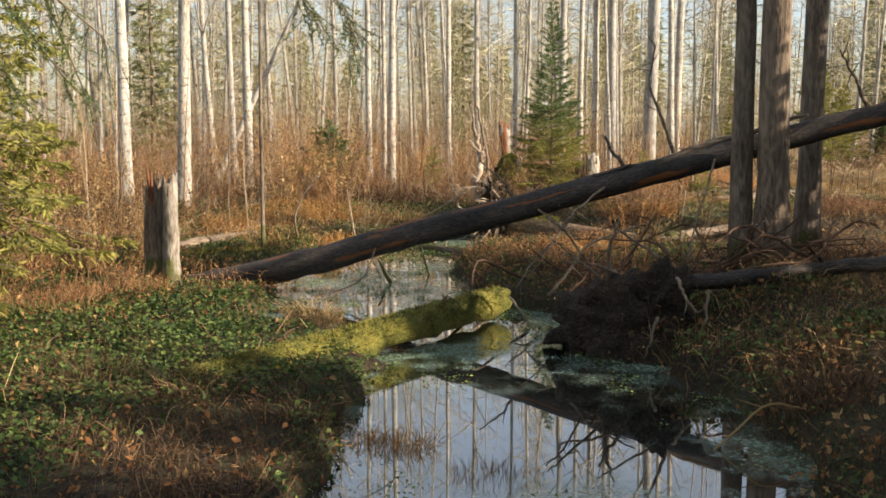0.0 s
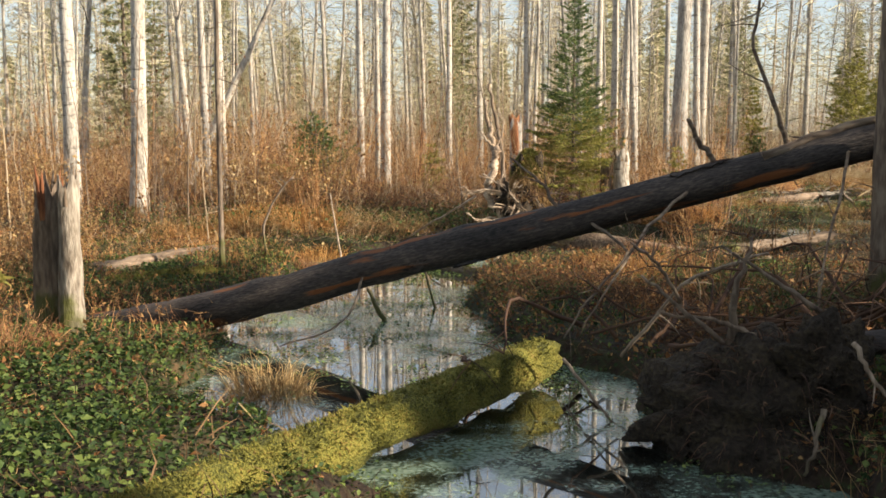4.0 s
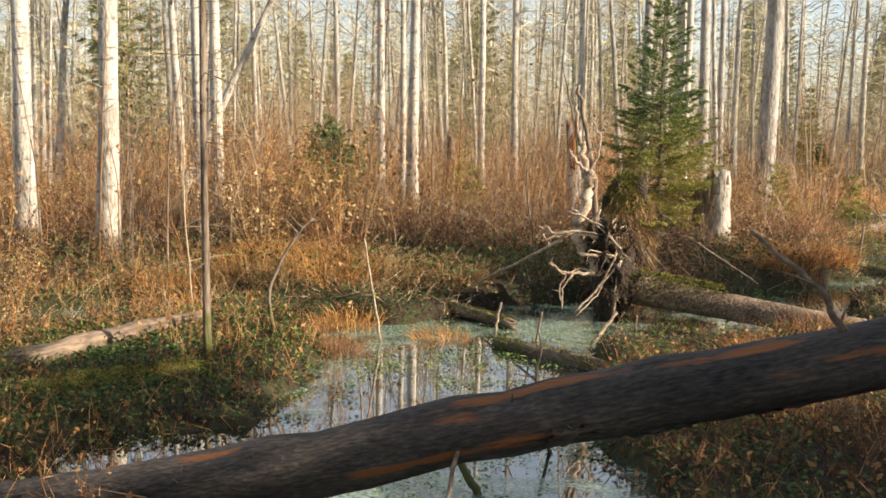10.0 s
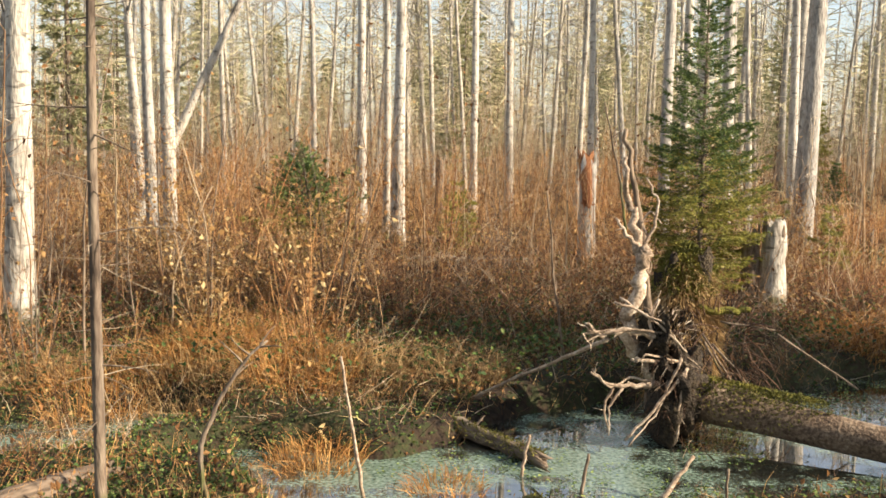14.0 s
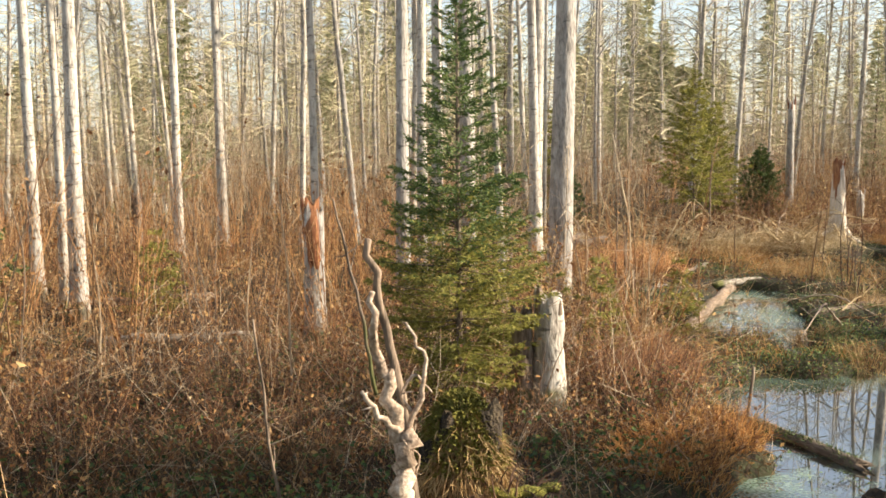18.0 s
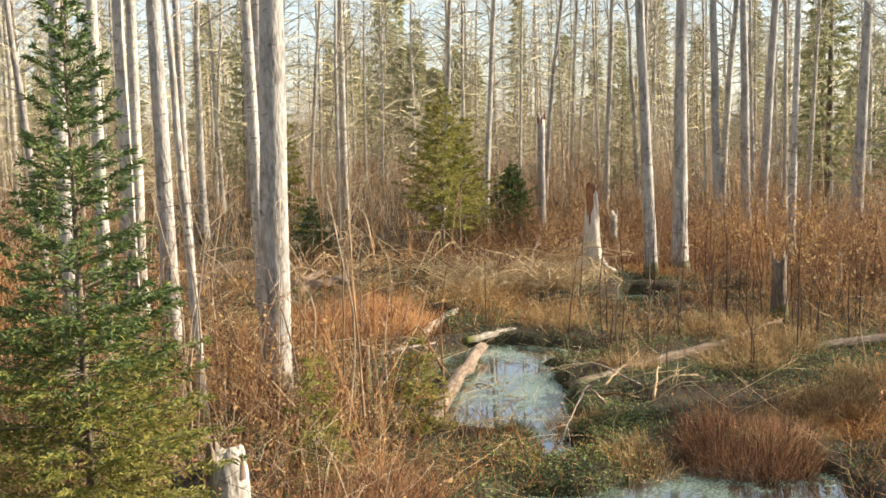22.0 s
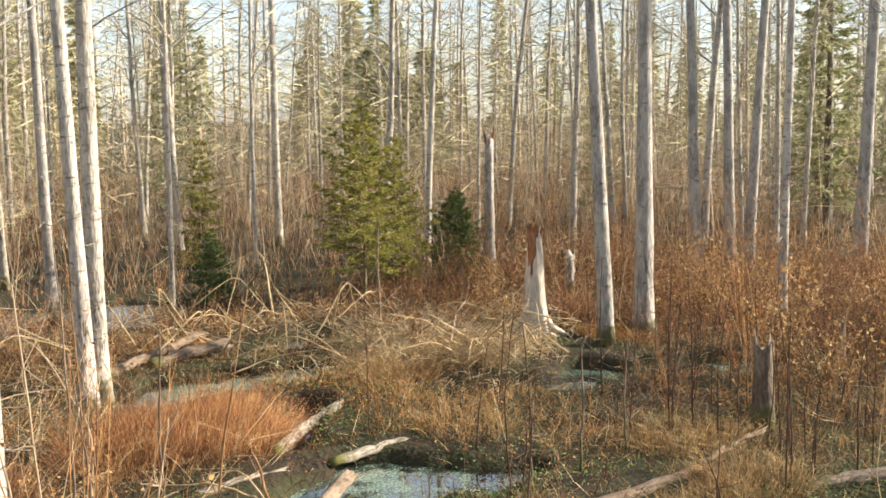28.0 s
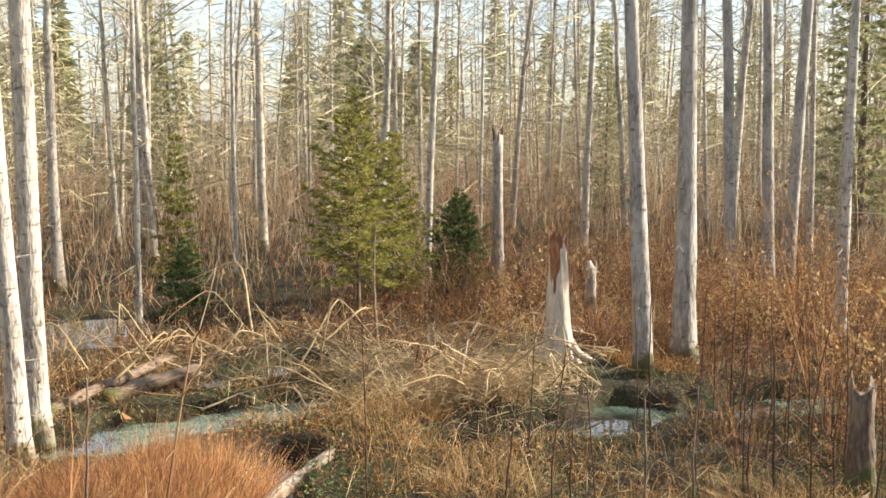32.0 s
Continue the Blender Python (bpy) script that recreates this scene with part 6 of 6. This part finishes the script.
brush("bank_twigs", 9500, (0.4, 7.5, 5.5, 20.5), (0.25, 0.8), 0.0035, lambda x, y: dry(x, y) * np.clip((x - 0.2) / 1.5, 0, 1), DARKTWIG, "tangled dark brown twigs on the stream bank", 905, 3, 0.25, DRYLEAF, 2, 0.7, 0.6)
brush("bank_twigs", 9000, (-10, -1.2, 10.5, 23), (0.3, 1.1), 0.0035, lambda x, y: dry(x, y) * np.clip(0.25 + 0.3 * (-x - 2.2) + 0.3 * vnoise(x, y, 44), 0.1, 0.9), REDTWIG, "thin rusty stems on the marsh edge", 906, 3, 0.5, DRYLEAF, 2, 0.45, 0.5)
brush("bank_twigs", 12000, (5.5, 22, 27, 45), (0.2, 0.6), 0.0035, lambda x, y: dry(x, y) * wet_bank(x, y) * np.clip(0.4 + 1.3 * vnoise(x * 0.5, y * 0.5, 47), 0, 1), DARKTWIG, "low brown twigs over the open marsh", 907, 3, 0.4, DRYLEAF, 2, 0.55, 0.55)

brush("low_brush", 15000, (8, 24, 36, 49), (0.25, 0.75), 0.0045, lambda x, y: dry(x, y) * np.clip(0.55 + 1.0 * vnoise(x * 0.5, y * 0.5, 49), 0, 1), RUST, "low rust-brown brush over the marsh", 947, 3, 1.2, DRYLEAF, 2, 0.5, 0.5)
brush("low_brush", 9000, (-9, 6, 22, 34), (0.5, 1.3), 0.004, lambda x, y: off_stage(x, y) * np.clip(0.5 + 1.0 * vnoise(x * 0.5, y * 0.5, 50), 0, 1), RUST, "rust-brown brush between the trunks", 948, 3, 1.2, DRYLEAF, 2, 0.4, 0.5)

brush("low_brush", 9000, (17.6, 31, 34.8, 47), (0.5, 1.5), 0.0045, lambda x, y: dry(x, y) * np.clip((x - 17.4) / 1.5, 0, 1) * (np.hypot(x - 17.6, y - 40.0) > 1.2) * np.clip(0.6 + 0.9 * vnoise(x * 0.5, y * 0.5, 78), 0, 1), RUST, "tall rust-brown brush round the trunks", 952, 4, 1.6, DRYLEAF, 2, 0.35, 0.45)

brush("bank_twigs", 6500, (0.3, 5.5, 11.8, 19), (0.3, 0.9), 0.0038, lambda x, y: dry(x, y) * np.clip(0.6 + 0.9 * vnoise(x * 0.8, y * 0.8, 81), 0, 1), RUST, "rust-brown twigs on the stream bank", 953, 4, 0.9, DRYLEAF, 2, 0.7, 0.6)

# fallen twigs lying across the low growth
brush("fallen_twigs", 1900, (6, 21, 28, 44), (1.2, 3.4), 0.0055, lambda x, y: dry(x, y) * wet_bank(x, y) * np.clip(0.5 + 1.0 * vnoise(x * 0.7, y * 0.7, 48), 0, 1), STRAW, "bleached fallen twigs lying over the marsh", 945, 2, 0.0, None, 3, 2.2, 0.4)
brush("fallen_twigs", 2600, (-8, 5.5, 20.5, 31), (0.6, 2.0), 0.005, lambda x, y: dry(x, y), HAZEL, "pale fallen twigs lying in the brush", 946, 2, 0.0, None, 3, 1.6, 0.4)


def grass(name, n, area, ln, width, odds, mat, label, seed, lean=0.45, bend=0.45):
    gen = np.random.default_rng(seed)
    x, y = scatter(n, *area, odds, gen)
    m = len(x)
    way = np.stack([gen.normal(size=m) * lean, gen.normal(size=m) * lean, np.ones(m)], -1)
    s = Soup()
    blades(s, on_ground(x, y, -0.02), way, gen.uniform(*ln, m) * (1 + 0.3 * vnoise(x * 0.8, y * 0.8, 41)), gen.uniform(0.6, 1.3, m) * width, bend, gen)
    return stuff(name, s, mat, label, "grass", False)


grass("withered_grass", 38000, (-7.5, 8, 4.2, 21), (0.10, 0.32), 0.006, lambda x, y: dry(x, y) * np.clip(0.65 + 0.7 * vnoise(x * 0.6, y * 0.6, 51) + 0.5 * (x > 1.5), 0.05, 1), OLD, "withered brown grass on the banks", 911, 0.7, 0.7)
grass("withered_grass", 60000, (-12, 26, 20, 46), (0.18, 0.55), 0.008, lambda x, y: dry(x, y) * np.clip(0.6 + 0.7 * vnoise(x * 0.5, y * 0.5, 52), 0.08, 1), OLD, "withered brown grass under the brush", 912, 0.6, 0.6)
grass("dry_grass", 42000, (-12, 26, 19, 46), (0.2, 0.6), 0.007, lambda x, y: dry(x, y) * np.clip(1.6 * vnoise(x * 0.45, y * 0.45, 53), 0, 1), TAN, "sunlit dry tan grass", 913, 0.45, 0.55)

grass("withered_grass", 13000, (5, 20, 26, 44), (0.1, 0.38), 0.006, lambda x, y: dry(x, y) * wet_bank(x, y) * np.clip(0.75 + 0.6 * vnoise(x * 0.7, y * 0.7, 55), 0.1, 1), OLD, "withered brown grass over the open marsh", 914, 1.1, 0.8)
grass("orange_grass", 34000, (4, 23, 25, 46), (0.18, 0.5), 0.007, lambda x, y: dry(x, y) * wet_bank(x, y) * np.clip(0.25 + 1.8 * vnoise(x * 0.55, y * 0.55, 57), 0, 1), ORANGE, "rusty orange grass over the open marsh", 916, 0.5, 0.5)
grass("orange_grass", 10000, (-9, 5, 13.5, 32), (0.15, 0.5), 0.006, lambda x, y: dry(x, y) * np.clip(0.05 + 1.6 * vnoise(x * 0.7, y * 0.7, 58), 0, 1), ORANGE, "rusty orange grass on the marsh edge", 917, 0.5, 0.5)
grass("dry_grass", 17000, (5, 20, 26, 44), (0.2, 0.5), 0.006, lambda x, y: dry(x, y) * wet_bank(x, y) * np.clip(0.3 + 1.2 * vnoise(x * 0.6, y * 0.6, 56), 0, 1), STRAW, "dry tan grass over the open marsh", 915, 0.8, 0.7)

grass("dry_grass", 7000, (2.0, 6.5, 4.5, 12), (0.2, 0.5), 0.005, lambda x, y: dry(x, y) * np.clip(0.3 + 1.2 * vnoise(x * 0.9, y * 0.9, 59), 0, 1), TAN, "dry tan grass on the shaded bank", 944, 0.5, 0.6)

grass("dry_grass", 9000, (-3.2, -0.3, 4.6, 8.8), (0.12, 0.36), 0.005, lambda x, y: dry(x, y) * np.clip(0.45 + 1.3 * vnoise(x * 0.9, y * 0.9, 60), 0, 1), OLD, "dry russet grass on the bank above the first pool", 949, 0.6, 0.6)

grass("dry_grass", 22000, (-6, 5.5, 21.5, 27), (0.15, 0.45), 0.006, lambda x, y: dry(x, y) * np.clip(0.45 + 1.2 * vnoise(x * 0.8, y * 0.8, 76), 0, 1), OLD, "withered brown grass among the brambles", 950, 0.6, 0.6)
grass("dry_grass", 5000, (-6, 5.5, 21.5, 27), (0.15, 0.5), 0.006, lambda x, y: dry(x, y) * np.clip(0.2 + 1.4 * vnoise(x * 0.8 + 5, y * 0.8, 77), 0, 1), TAN, "dry tan grass among the brambles", 951, 0.5, 0.5)

# the wood beside and behind the way
def wayside(x, y):
    return dry(x, y) * np.where((x > 7.5) | (x < -7) | (y < 4.2), 1.0, 0.25)


grass("withered_grass", 46000, (-22, 32, -10, 27), (0.15, 0.5), 0.012, wayside, OLD, "withered brown grass under the trees beside the stream", 941, 0.7, 0.7)
grass("dry_grass", 16000, (-22, 32, -10, 27), (0.2, 0.5), 0.010, wayside, TAN, "dry tan grass under the trees beside the stream", 942, 0.7, 0.7)
brush("undergrowth", 9000, (-22, 32, -10, 27), (0.3, 0.9), 0.006, wayside, DARKTWIG, "low brown undergrowth beside the stream", 943, 3, 1.0, DRYLEAF, 2, 0.5, 0.5)

TUSSOCKS = (
    # x, y, radius, height, blades, rust
    (9.52, 37.25, 1.30, 0.75, 5200, 4), (10.46, 37.56, 0.8, 0.6, 2400, 4), (8.47, 36.73, 0.9, 0.6, 2600, 4), (9.4, 28.6, 0.45, 0.3, 900, 0), (10.7, 28.2, 0.85, 0.46, 4200, 1), (11.9, 28.6, 0.6, 0.36, 1500, 0), (13.0, 28.9, 0.7, 0.4, 1900, 0), (14.3, 29.3, 0.7, 0.42, 1800, 0), (12.5, 28.1, 0.5, 0.32, 1200, 2),
    (4.25, 25.0, 0.6, 0.36, 2000, 2), (5.0, 25.7, 0.6, 0.42, 2200, 2), (2.0, 18.6, 0.4, 0.3, 600, 2), (2.5, 18.0, 0.4, 0.35, 600, 2), (-1.0, 20.3, 0.3, 0.25, 400, 2), (-2.1, 20.9, 0.4, 0.35, 600, 2), (-4.4, 22.6, 0.6, 0.4, 1000, 2), (4.9, 27.2, 0.6, 0.6, 1800, 1), (5.6, 28.2, 0.7, 0.6, 2000, 1), (2.75, 7.6, 0.4, 0.34, 800, 3), (3.0, 8.4, 0.35, 0.4, 600, 3), (-1.05, 7.6, 0.4, 0.26, 700, 3), (-1.9, 7.9, 0.4, 0.24, 700, 3), (-2.9, 8.2, 0.5, 0.26, 800, 3), (-0.35, 7.3, 0.28, 0.2, 420, 2),
    (0.35, 6.6, 0.3, 0.16, 420, 1), (-1.5, 12.2, 0.30, 0.42, 650, 0), (-0.95, 10.6, 0.25, 0.3, 300, 0), (-3.9, 12.4, 0.6, 0.4, 900, 1), (-4.6, 11.6, 0.7, 0.4, 1000, 1), (-2.1, 19.4, 0.34, 0.26, 800, 1), (-2.8, 19.2, 0.45, 0.24, 700, 3), (-3.4, 22.6, 0.7, 0.5, 1300, 0), (-3.6, 23.8, 0.8, 0.6, 2200, 2), (-2.9, 24.6, 0.8, 0.6, 2000, 2), (-2.4, 22.7, 0.6, 0.5, 1600, 2),
    (-1.9, 22.9, 0.7, 0.45, 1500, 0), (-0.9, 23.1, 0.6, 0.42, 1200, 0), (-4.9, 23.4, 0.8, 0.5, 1400, 0), (2.9, 19.6, 0.4, 0.32, 700, 1), (13.67, 31.27, 0.7, 0.45, 1400, 0), (14.90, 31.89, 0.7, 0.5, 1400, 0), (15.52, 33.73, 0.8, 0.5, 1500, 0), (13.17, 35.89, 0.7, 0.4, 1100, 0),
    (14.85, 39.55, 0.8, 0.45, 1200, 0), (19.13, 39.86, 0.8, 0.4, 1300, 2), (13.49, 39.23, 0.9, 0.5, 1500, 0), (19.13, 41.95, 0.8, 0.7, 1600, 1), (6.59, 35.89, 0.8, 0.6, 1700, 1), (6.39, 31.89, 0.7, 0.6, 1600, 1), (12.03, 32.20, 0.4, 0.4, 700, 0), (9.67, 30.45, 0.35, 0.3, 500, 0),
)


def tussocks():
    for k, (x, y, r, h, n, rust) in enumerate(TUSSOCKS):
        gen = np.random.default_rng(1500 + k)
        n = int(0.75 * n)
        a, d = gen.uniform(0, 2 * np.pi, n), r * np.sqrt(gen.random(n))
        px, py = x + d * np.cos(a), y + d * np.sin(a)
        out = (d / r)[:, None] * np.stack([np.cos(a), np.sin(a), 0 * a], -1)
        s = Soup()
        at = on_ground(px, py, -0.03)
        at[:, 2] = np.maximum(at[:, 2], -0.05)
        ln = h * gen.uniform(0.35, 1.45, n) * (1 - 0.3 * (d / r) ** 2) * (1 + 0.4 * vnoise(px * 2.5, py * 2.5, k))
        way = out * 0.5 + gen.normal(size=(n, 3)) * 0.34 + (0, 0, 1)
        if rust in (1, 4):
            strands(s, at, way, ln, 0.0035, 0.2, 2, 3, 0, gen)
        else:
            blades(s, at, way, ln, 0.007, 0.55, gen)
        tagged(new("tussock", s.mesh("tussock", (TAN, RUST, ORANGE, OLD, REDTWIG)[rust], False)), ("tussock of dry tan grass", "rounded clump of rust-red dead stems", "tussock of sunlit orange grass", "tussock of withered brown grass", "rounded clump of orange-brown dead stems")[rust] + (" at the water's edge" if pool(x, y) > -r else " on the marsh"), "grass tussock", "tussocks", "stuff")


tussocks()


# ---- green plants ----
def ground_leaves(n, area, odds, label, seed, size=(0.03, 0.075), lift=(0.02, 0.16), mat=None, name="ground_plants", water=False):
    gen = np.random.default_rng(seed)
    x, y = scatter(n, *area, odds, gen)
    m = len(x)
    z = (np.full(m, 0.008) if water else gz(x, y)) + gen.uniform(*lift, m)
    s = Soup()
    leaves(s, np.stack([x, y, z], -1), gen.normal(size=(m, 3)) * (0.25 if water else 0.5) + (0, 0, 1), gen.uniform(*size, m), gen, 0.7)
    return stuff(name, s, mat or LEAF, label, "plants", False)


ground_leaves(62000, (-6.5, -0.3, 4.2, 14.5), lambda x, y: dry(x, y) * np.clip(0.3 + 1.5 * vnoise(x * 0.7, y * 0.7, 61) + 0.25 * (y - 6.5), 0, 1), "low green nettle-like plants carpeting the bank", 921, (0.025, 0.07), (0.0, 0.11))
ground_leaves(30000, (-3.5, 3.5, 4.0, 14.5), lambda x, y: (np.abs(pool(x, y) + 0.08) < 0.28) * np.clip(0.6 + 0.9 * vnoise(x * 1.1, y * 1.1, 69), 0, 1), "green water plants along the shore", 929, (0.02, 0.055), (0.0, 0.08))
ground_leaves(30000, (8, 22, 34, 42), lambda x, y: (pool(x, y) < 0.02) * np.clip(-0.1 + 1.9 * vnoise(x * 0.7, y * 0.7, 70), 0, 1), "bright green moss patches on the wet ground", 930, (0.02, 0.05), (0.01, 0.12), CRESS)
ground_leaves(22000, (-6.5, -1.2, 15.5, 23.5), lambda x, y: (pool(x, y) < 0.05) * np.clip(1.7 * vnoise(x * 0.9, y * 0.9, 74), 0, 1), "bright green weed on the wet bank", 933, (0.02, 0.05), (0.0, 0.07), CRESS)
ground_leaves(17000, (-6.5, -2.1, 15.5, 20.5), lambda x, y: (pool(x, y) < 0.05) * np.clip(0.7 + 0.8 * vnoise(x * 0.9, y * 0.9, 71), 0, 1), "dark green plants carpeting the wet bank", 931, (0.025, 0.06), (0.0, 0.11))
ground_leaves(26000, (-3, 2.2, 12, 19.5), lambda x, y: (pool(x, y) > 0) * np.clip(-0.5 + 2.6 * vnoise(x * 3.3, y * 3.3, 72) + 1.2 * vnoise(x * 0.8, y * 0.8, 73), 0, 1), "small clumps of green weed afloat on the pool", 932, (0.015, 0.045), (0.0, 0.015), CRESS, "floating_weed", True)
ground_leaves(46000, (8.3, 17.5, 27.4, 34), lambda x, y: (pool(x, y) < 0.03) * np.clip(0.35 + 1.5 * vnoise(x * 0.9, y * 0.9, 75), 0, 1), "green moss and leaves on the near marsh bank", 934, (0.015, 0.045), (0.0, 0.12), CRESS)
ground_leaves(14000, (6.2, 11.5, 28.0, 30.0), lambda x, y: (pool(x, y) < 0.12) * np.clip(0.5 + 1.2 * vnoise(x * 1.1, y * 1.1, 79), 0, 1), "bright yellow-green moss along the pool", 935, (0.015, 0.045), (0.0, 0.10), CRESS)
ground_leaves(12000, (0.2, 4.5, 12.8, 19.5), lambda x, y: dry(x, y) * np.clip(0.3 + 1.4 * vnoise(x * 0.9, y * 0.9, 80), 0, 1), "green leaves among the twigs of the bank", 936, (0.025, 0.06), (0.0, 0.15))
ground_leaves(26000, (2.0, 6.5, 5.0, 12.0), lambda x, y: dry(x, y) * np.clip(0.45 + 1.2 * vnoise(x * 0.8, y * 0.8, 62), 0, 1), "patches of green plants on the shaded bank", 922)
ground_leaves(64000, (-9, 6, 14, 24), lambda x, y: (pool(x, y) < 0.05) * np.clip(0.5 + 1.6 * vnoise(x * 0.7, y * 0.7, 63), 0, 1), "green marsh plants along the water", 923, (0.02, 0.05), (0.0, 0.1))
ground_leaves(60000, (5, 22, 25, 44), lambda x, y: (pool(x, y) < 0.05) * np.clip(0.4 + 1.8 * vnoise(x * 0.6, y * 0.6, 64), 0, 1), "mossy green plants on the wet ground", 924, (0.02, 0.05), (0.0, 0.09))
ground_leaves(26000, (-7, 5.5, 22, 32), lambda x, y: dry(x, y) * np.clip(0.65 + 1.0 * vnoise(x * 0.6, y * 0.6, 65), 0, 1), "dark green bramble leaves under the brush", 925, (0.03, 0.08), (0.02, 0.4))
ground_leaves(110000, (-7, 8, 4, 24), lambda x, y: (pool(x, y) > -0.05) * np.clip(-0.25 + 2.2 * vnoise(x * 1.3, y * 1.3, 66) + 1.3 * vnoise(x * 4, y * 4, 67), 0, 1) * np.clip((np.hypot(x - 0.45, y - 7.6) - 1.0), 0, 1), "rafts of green weed on the water", 926, (0.012, 0.04), (0.0, 0.02), CRESS, "floating_weed", True)
ground_leaves(46000, (3, 21, 23, 43), lambda x, y: (pool(x, y) > -0.12) * np.clip(0.0 + 2.0 * vnoise(x * 1.3, y * 1.3, 68), 0, 1) * np.clip((np.hypot(x - 7.6, y - 26.4) - 0.9), 0, 1) * np.clip((np.hypot(x - 16.4, y - 37.6) - 0.8), 0, 1), "rafts of green weed on the far pools", 927, (0.012, 0.04), (0.0, 0.02), CRESS, "floating_weed", True)
ground_leaves(50000, (-9, 24, 4, 46), lambda x, y: dry(x, y) * 0.9, "fallen brown leaves on the ground", 928, (0.03, 0.06), (0.0, 0.02), DRYLEAF, "leaf_litter")


# ---- the far wood ----
def distant_wood():
    gen = np.random.default_rng(97)
    trunks, boughs, twigs = Soup(), Soup(), Soup()
    for k in range(430):
        a = radians(gen.uniform(-48, 90))
        d = gen.uniform(95, 190)
        x, y = 2 + d * math.sin(a), 12 + d * math.cos(a)
        h = gen.uniform(13, 21)
        strands(trunks, [(x, y, 0)], [[gen.normal() * 0.03, gen.normal() * 0.03, 1]], h, gen.uniform(0.10, 0.2), 0.02, 3, 5, 0, gen)
    for k in range(150):
        a = radians(gen.uniform(-48, 90))
        d = gen.uniform(85, 190)
        x, y = 2 + d * math.sin(a), 12 + d * math.cos(a)
        h, w = gen.uniform(7, 17), gen.uniform(2.2, 4.2)
        m = 420
        f = gen.random(m) ** 0.8
        b = gen.uniform(0, 2 * np.pi, m)
        r = 0.5 * w * (1 - f) * gen.uniform(0.3, 1.0, m)
        at = np.stack([x + r * np.cos(b), y + r * np.sin(b), 0.8 + f * (h - 0.8)], -1)
        blades(boughs, at, np.stack([np.cos(b), np.sin(b), gen.uniform(-0.7, 0.2, m)], -1), gen.uniform(0.5, 1.1, m), 0.30, 0.2, gen)
        strands(trunks, [(x, y, 0)], [[0, 0, 1]], h, 0.14, 0.0, 2, 5, 0, gen)
    # unattached pale blades, added to veil the background like haze
    for k in range(15):
        m = 1800
        a = np.radians(gen.uniform(-46, 64, m))
        d = gen.uniform(42, 130, m)
        x, y = 4 + d * np.sin(a), 16 + d * np.cos(a)
        ok = np.hypot(x - 15, y - 42) > 14
        x, y, d = x[ok], y[ok], d[ok]
        b = gen.uniform(0, 2 * np.pi, len(x))
        blades(twigs, np.stack([x, y, gen.uniform(1.5, 13, len(x))], -1), np.stack([np.cos(b), np.sin(b), gen.uniform(-0.5, 0.8, len(x))], -1), gen.uniform(0.6, 2.2, len(x)), 0.02 + 0.0004 * d, 0.4, gen)
    stuff("distant_haze_twigs", twigs, HAZE_TWIG, "loose pale twigs added as a veil of haze in the far wood", "twigs", False)
    # both take base colours lightened to imitate haze
    stuff("distant_trunks", trunks, HAZEL, "trunks of the distant wood in a haze-pale colour", "trees")
    stuff("distant_conifers", boughs, OLIVE, "haze-pale olive conifers of the distant wood", "trees", False)


distant_wood()
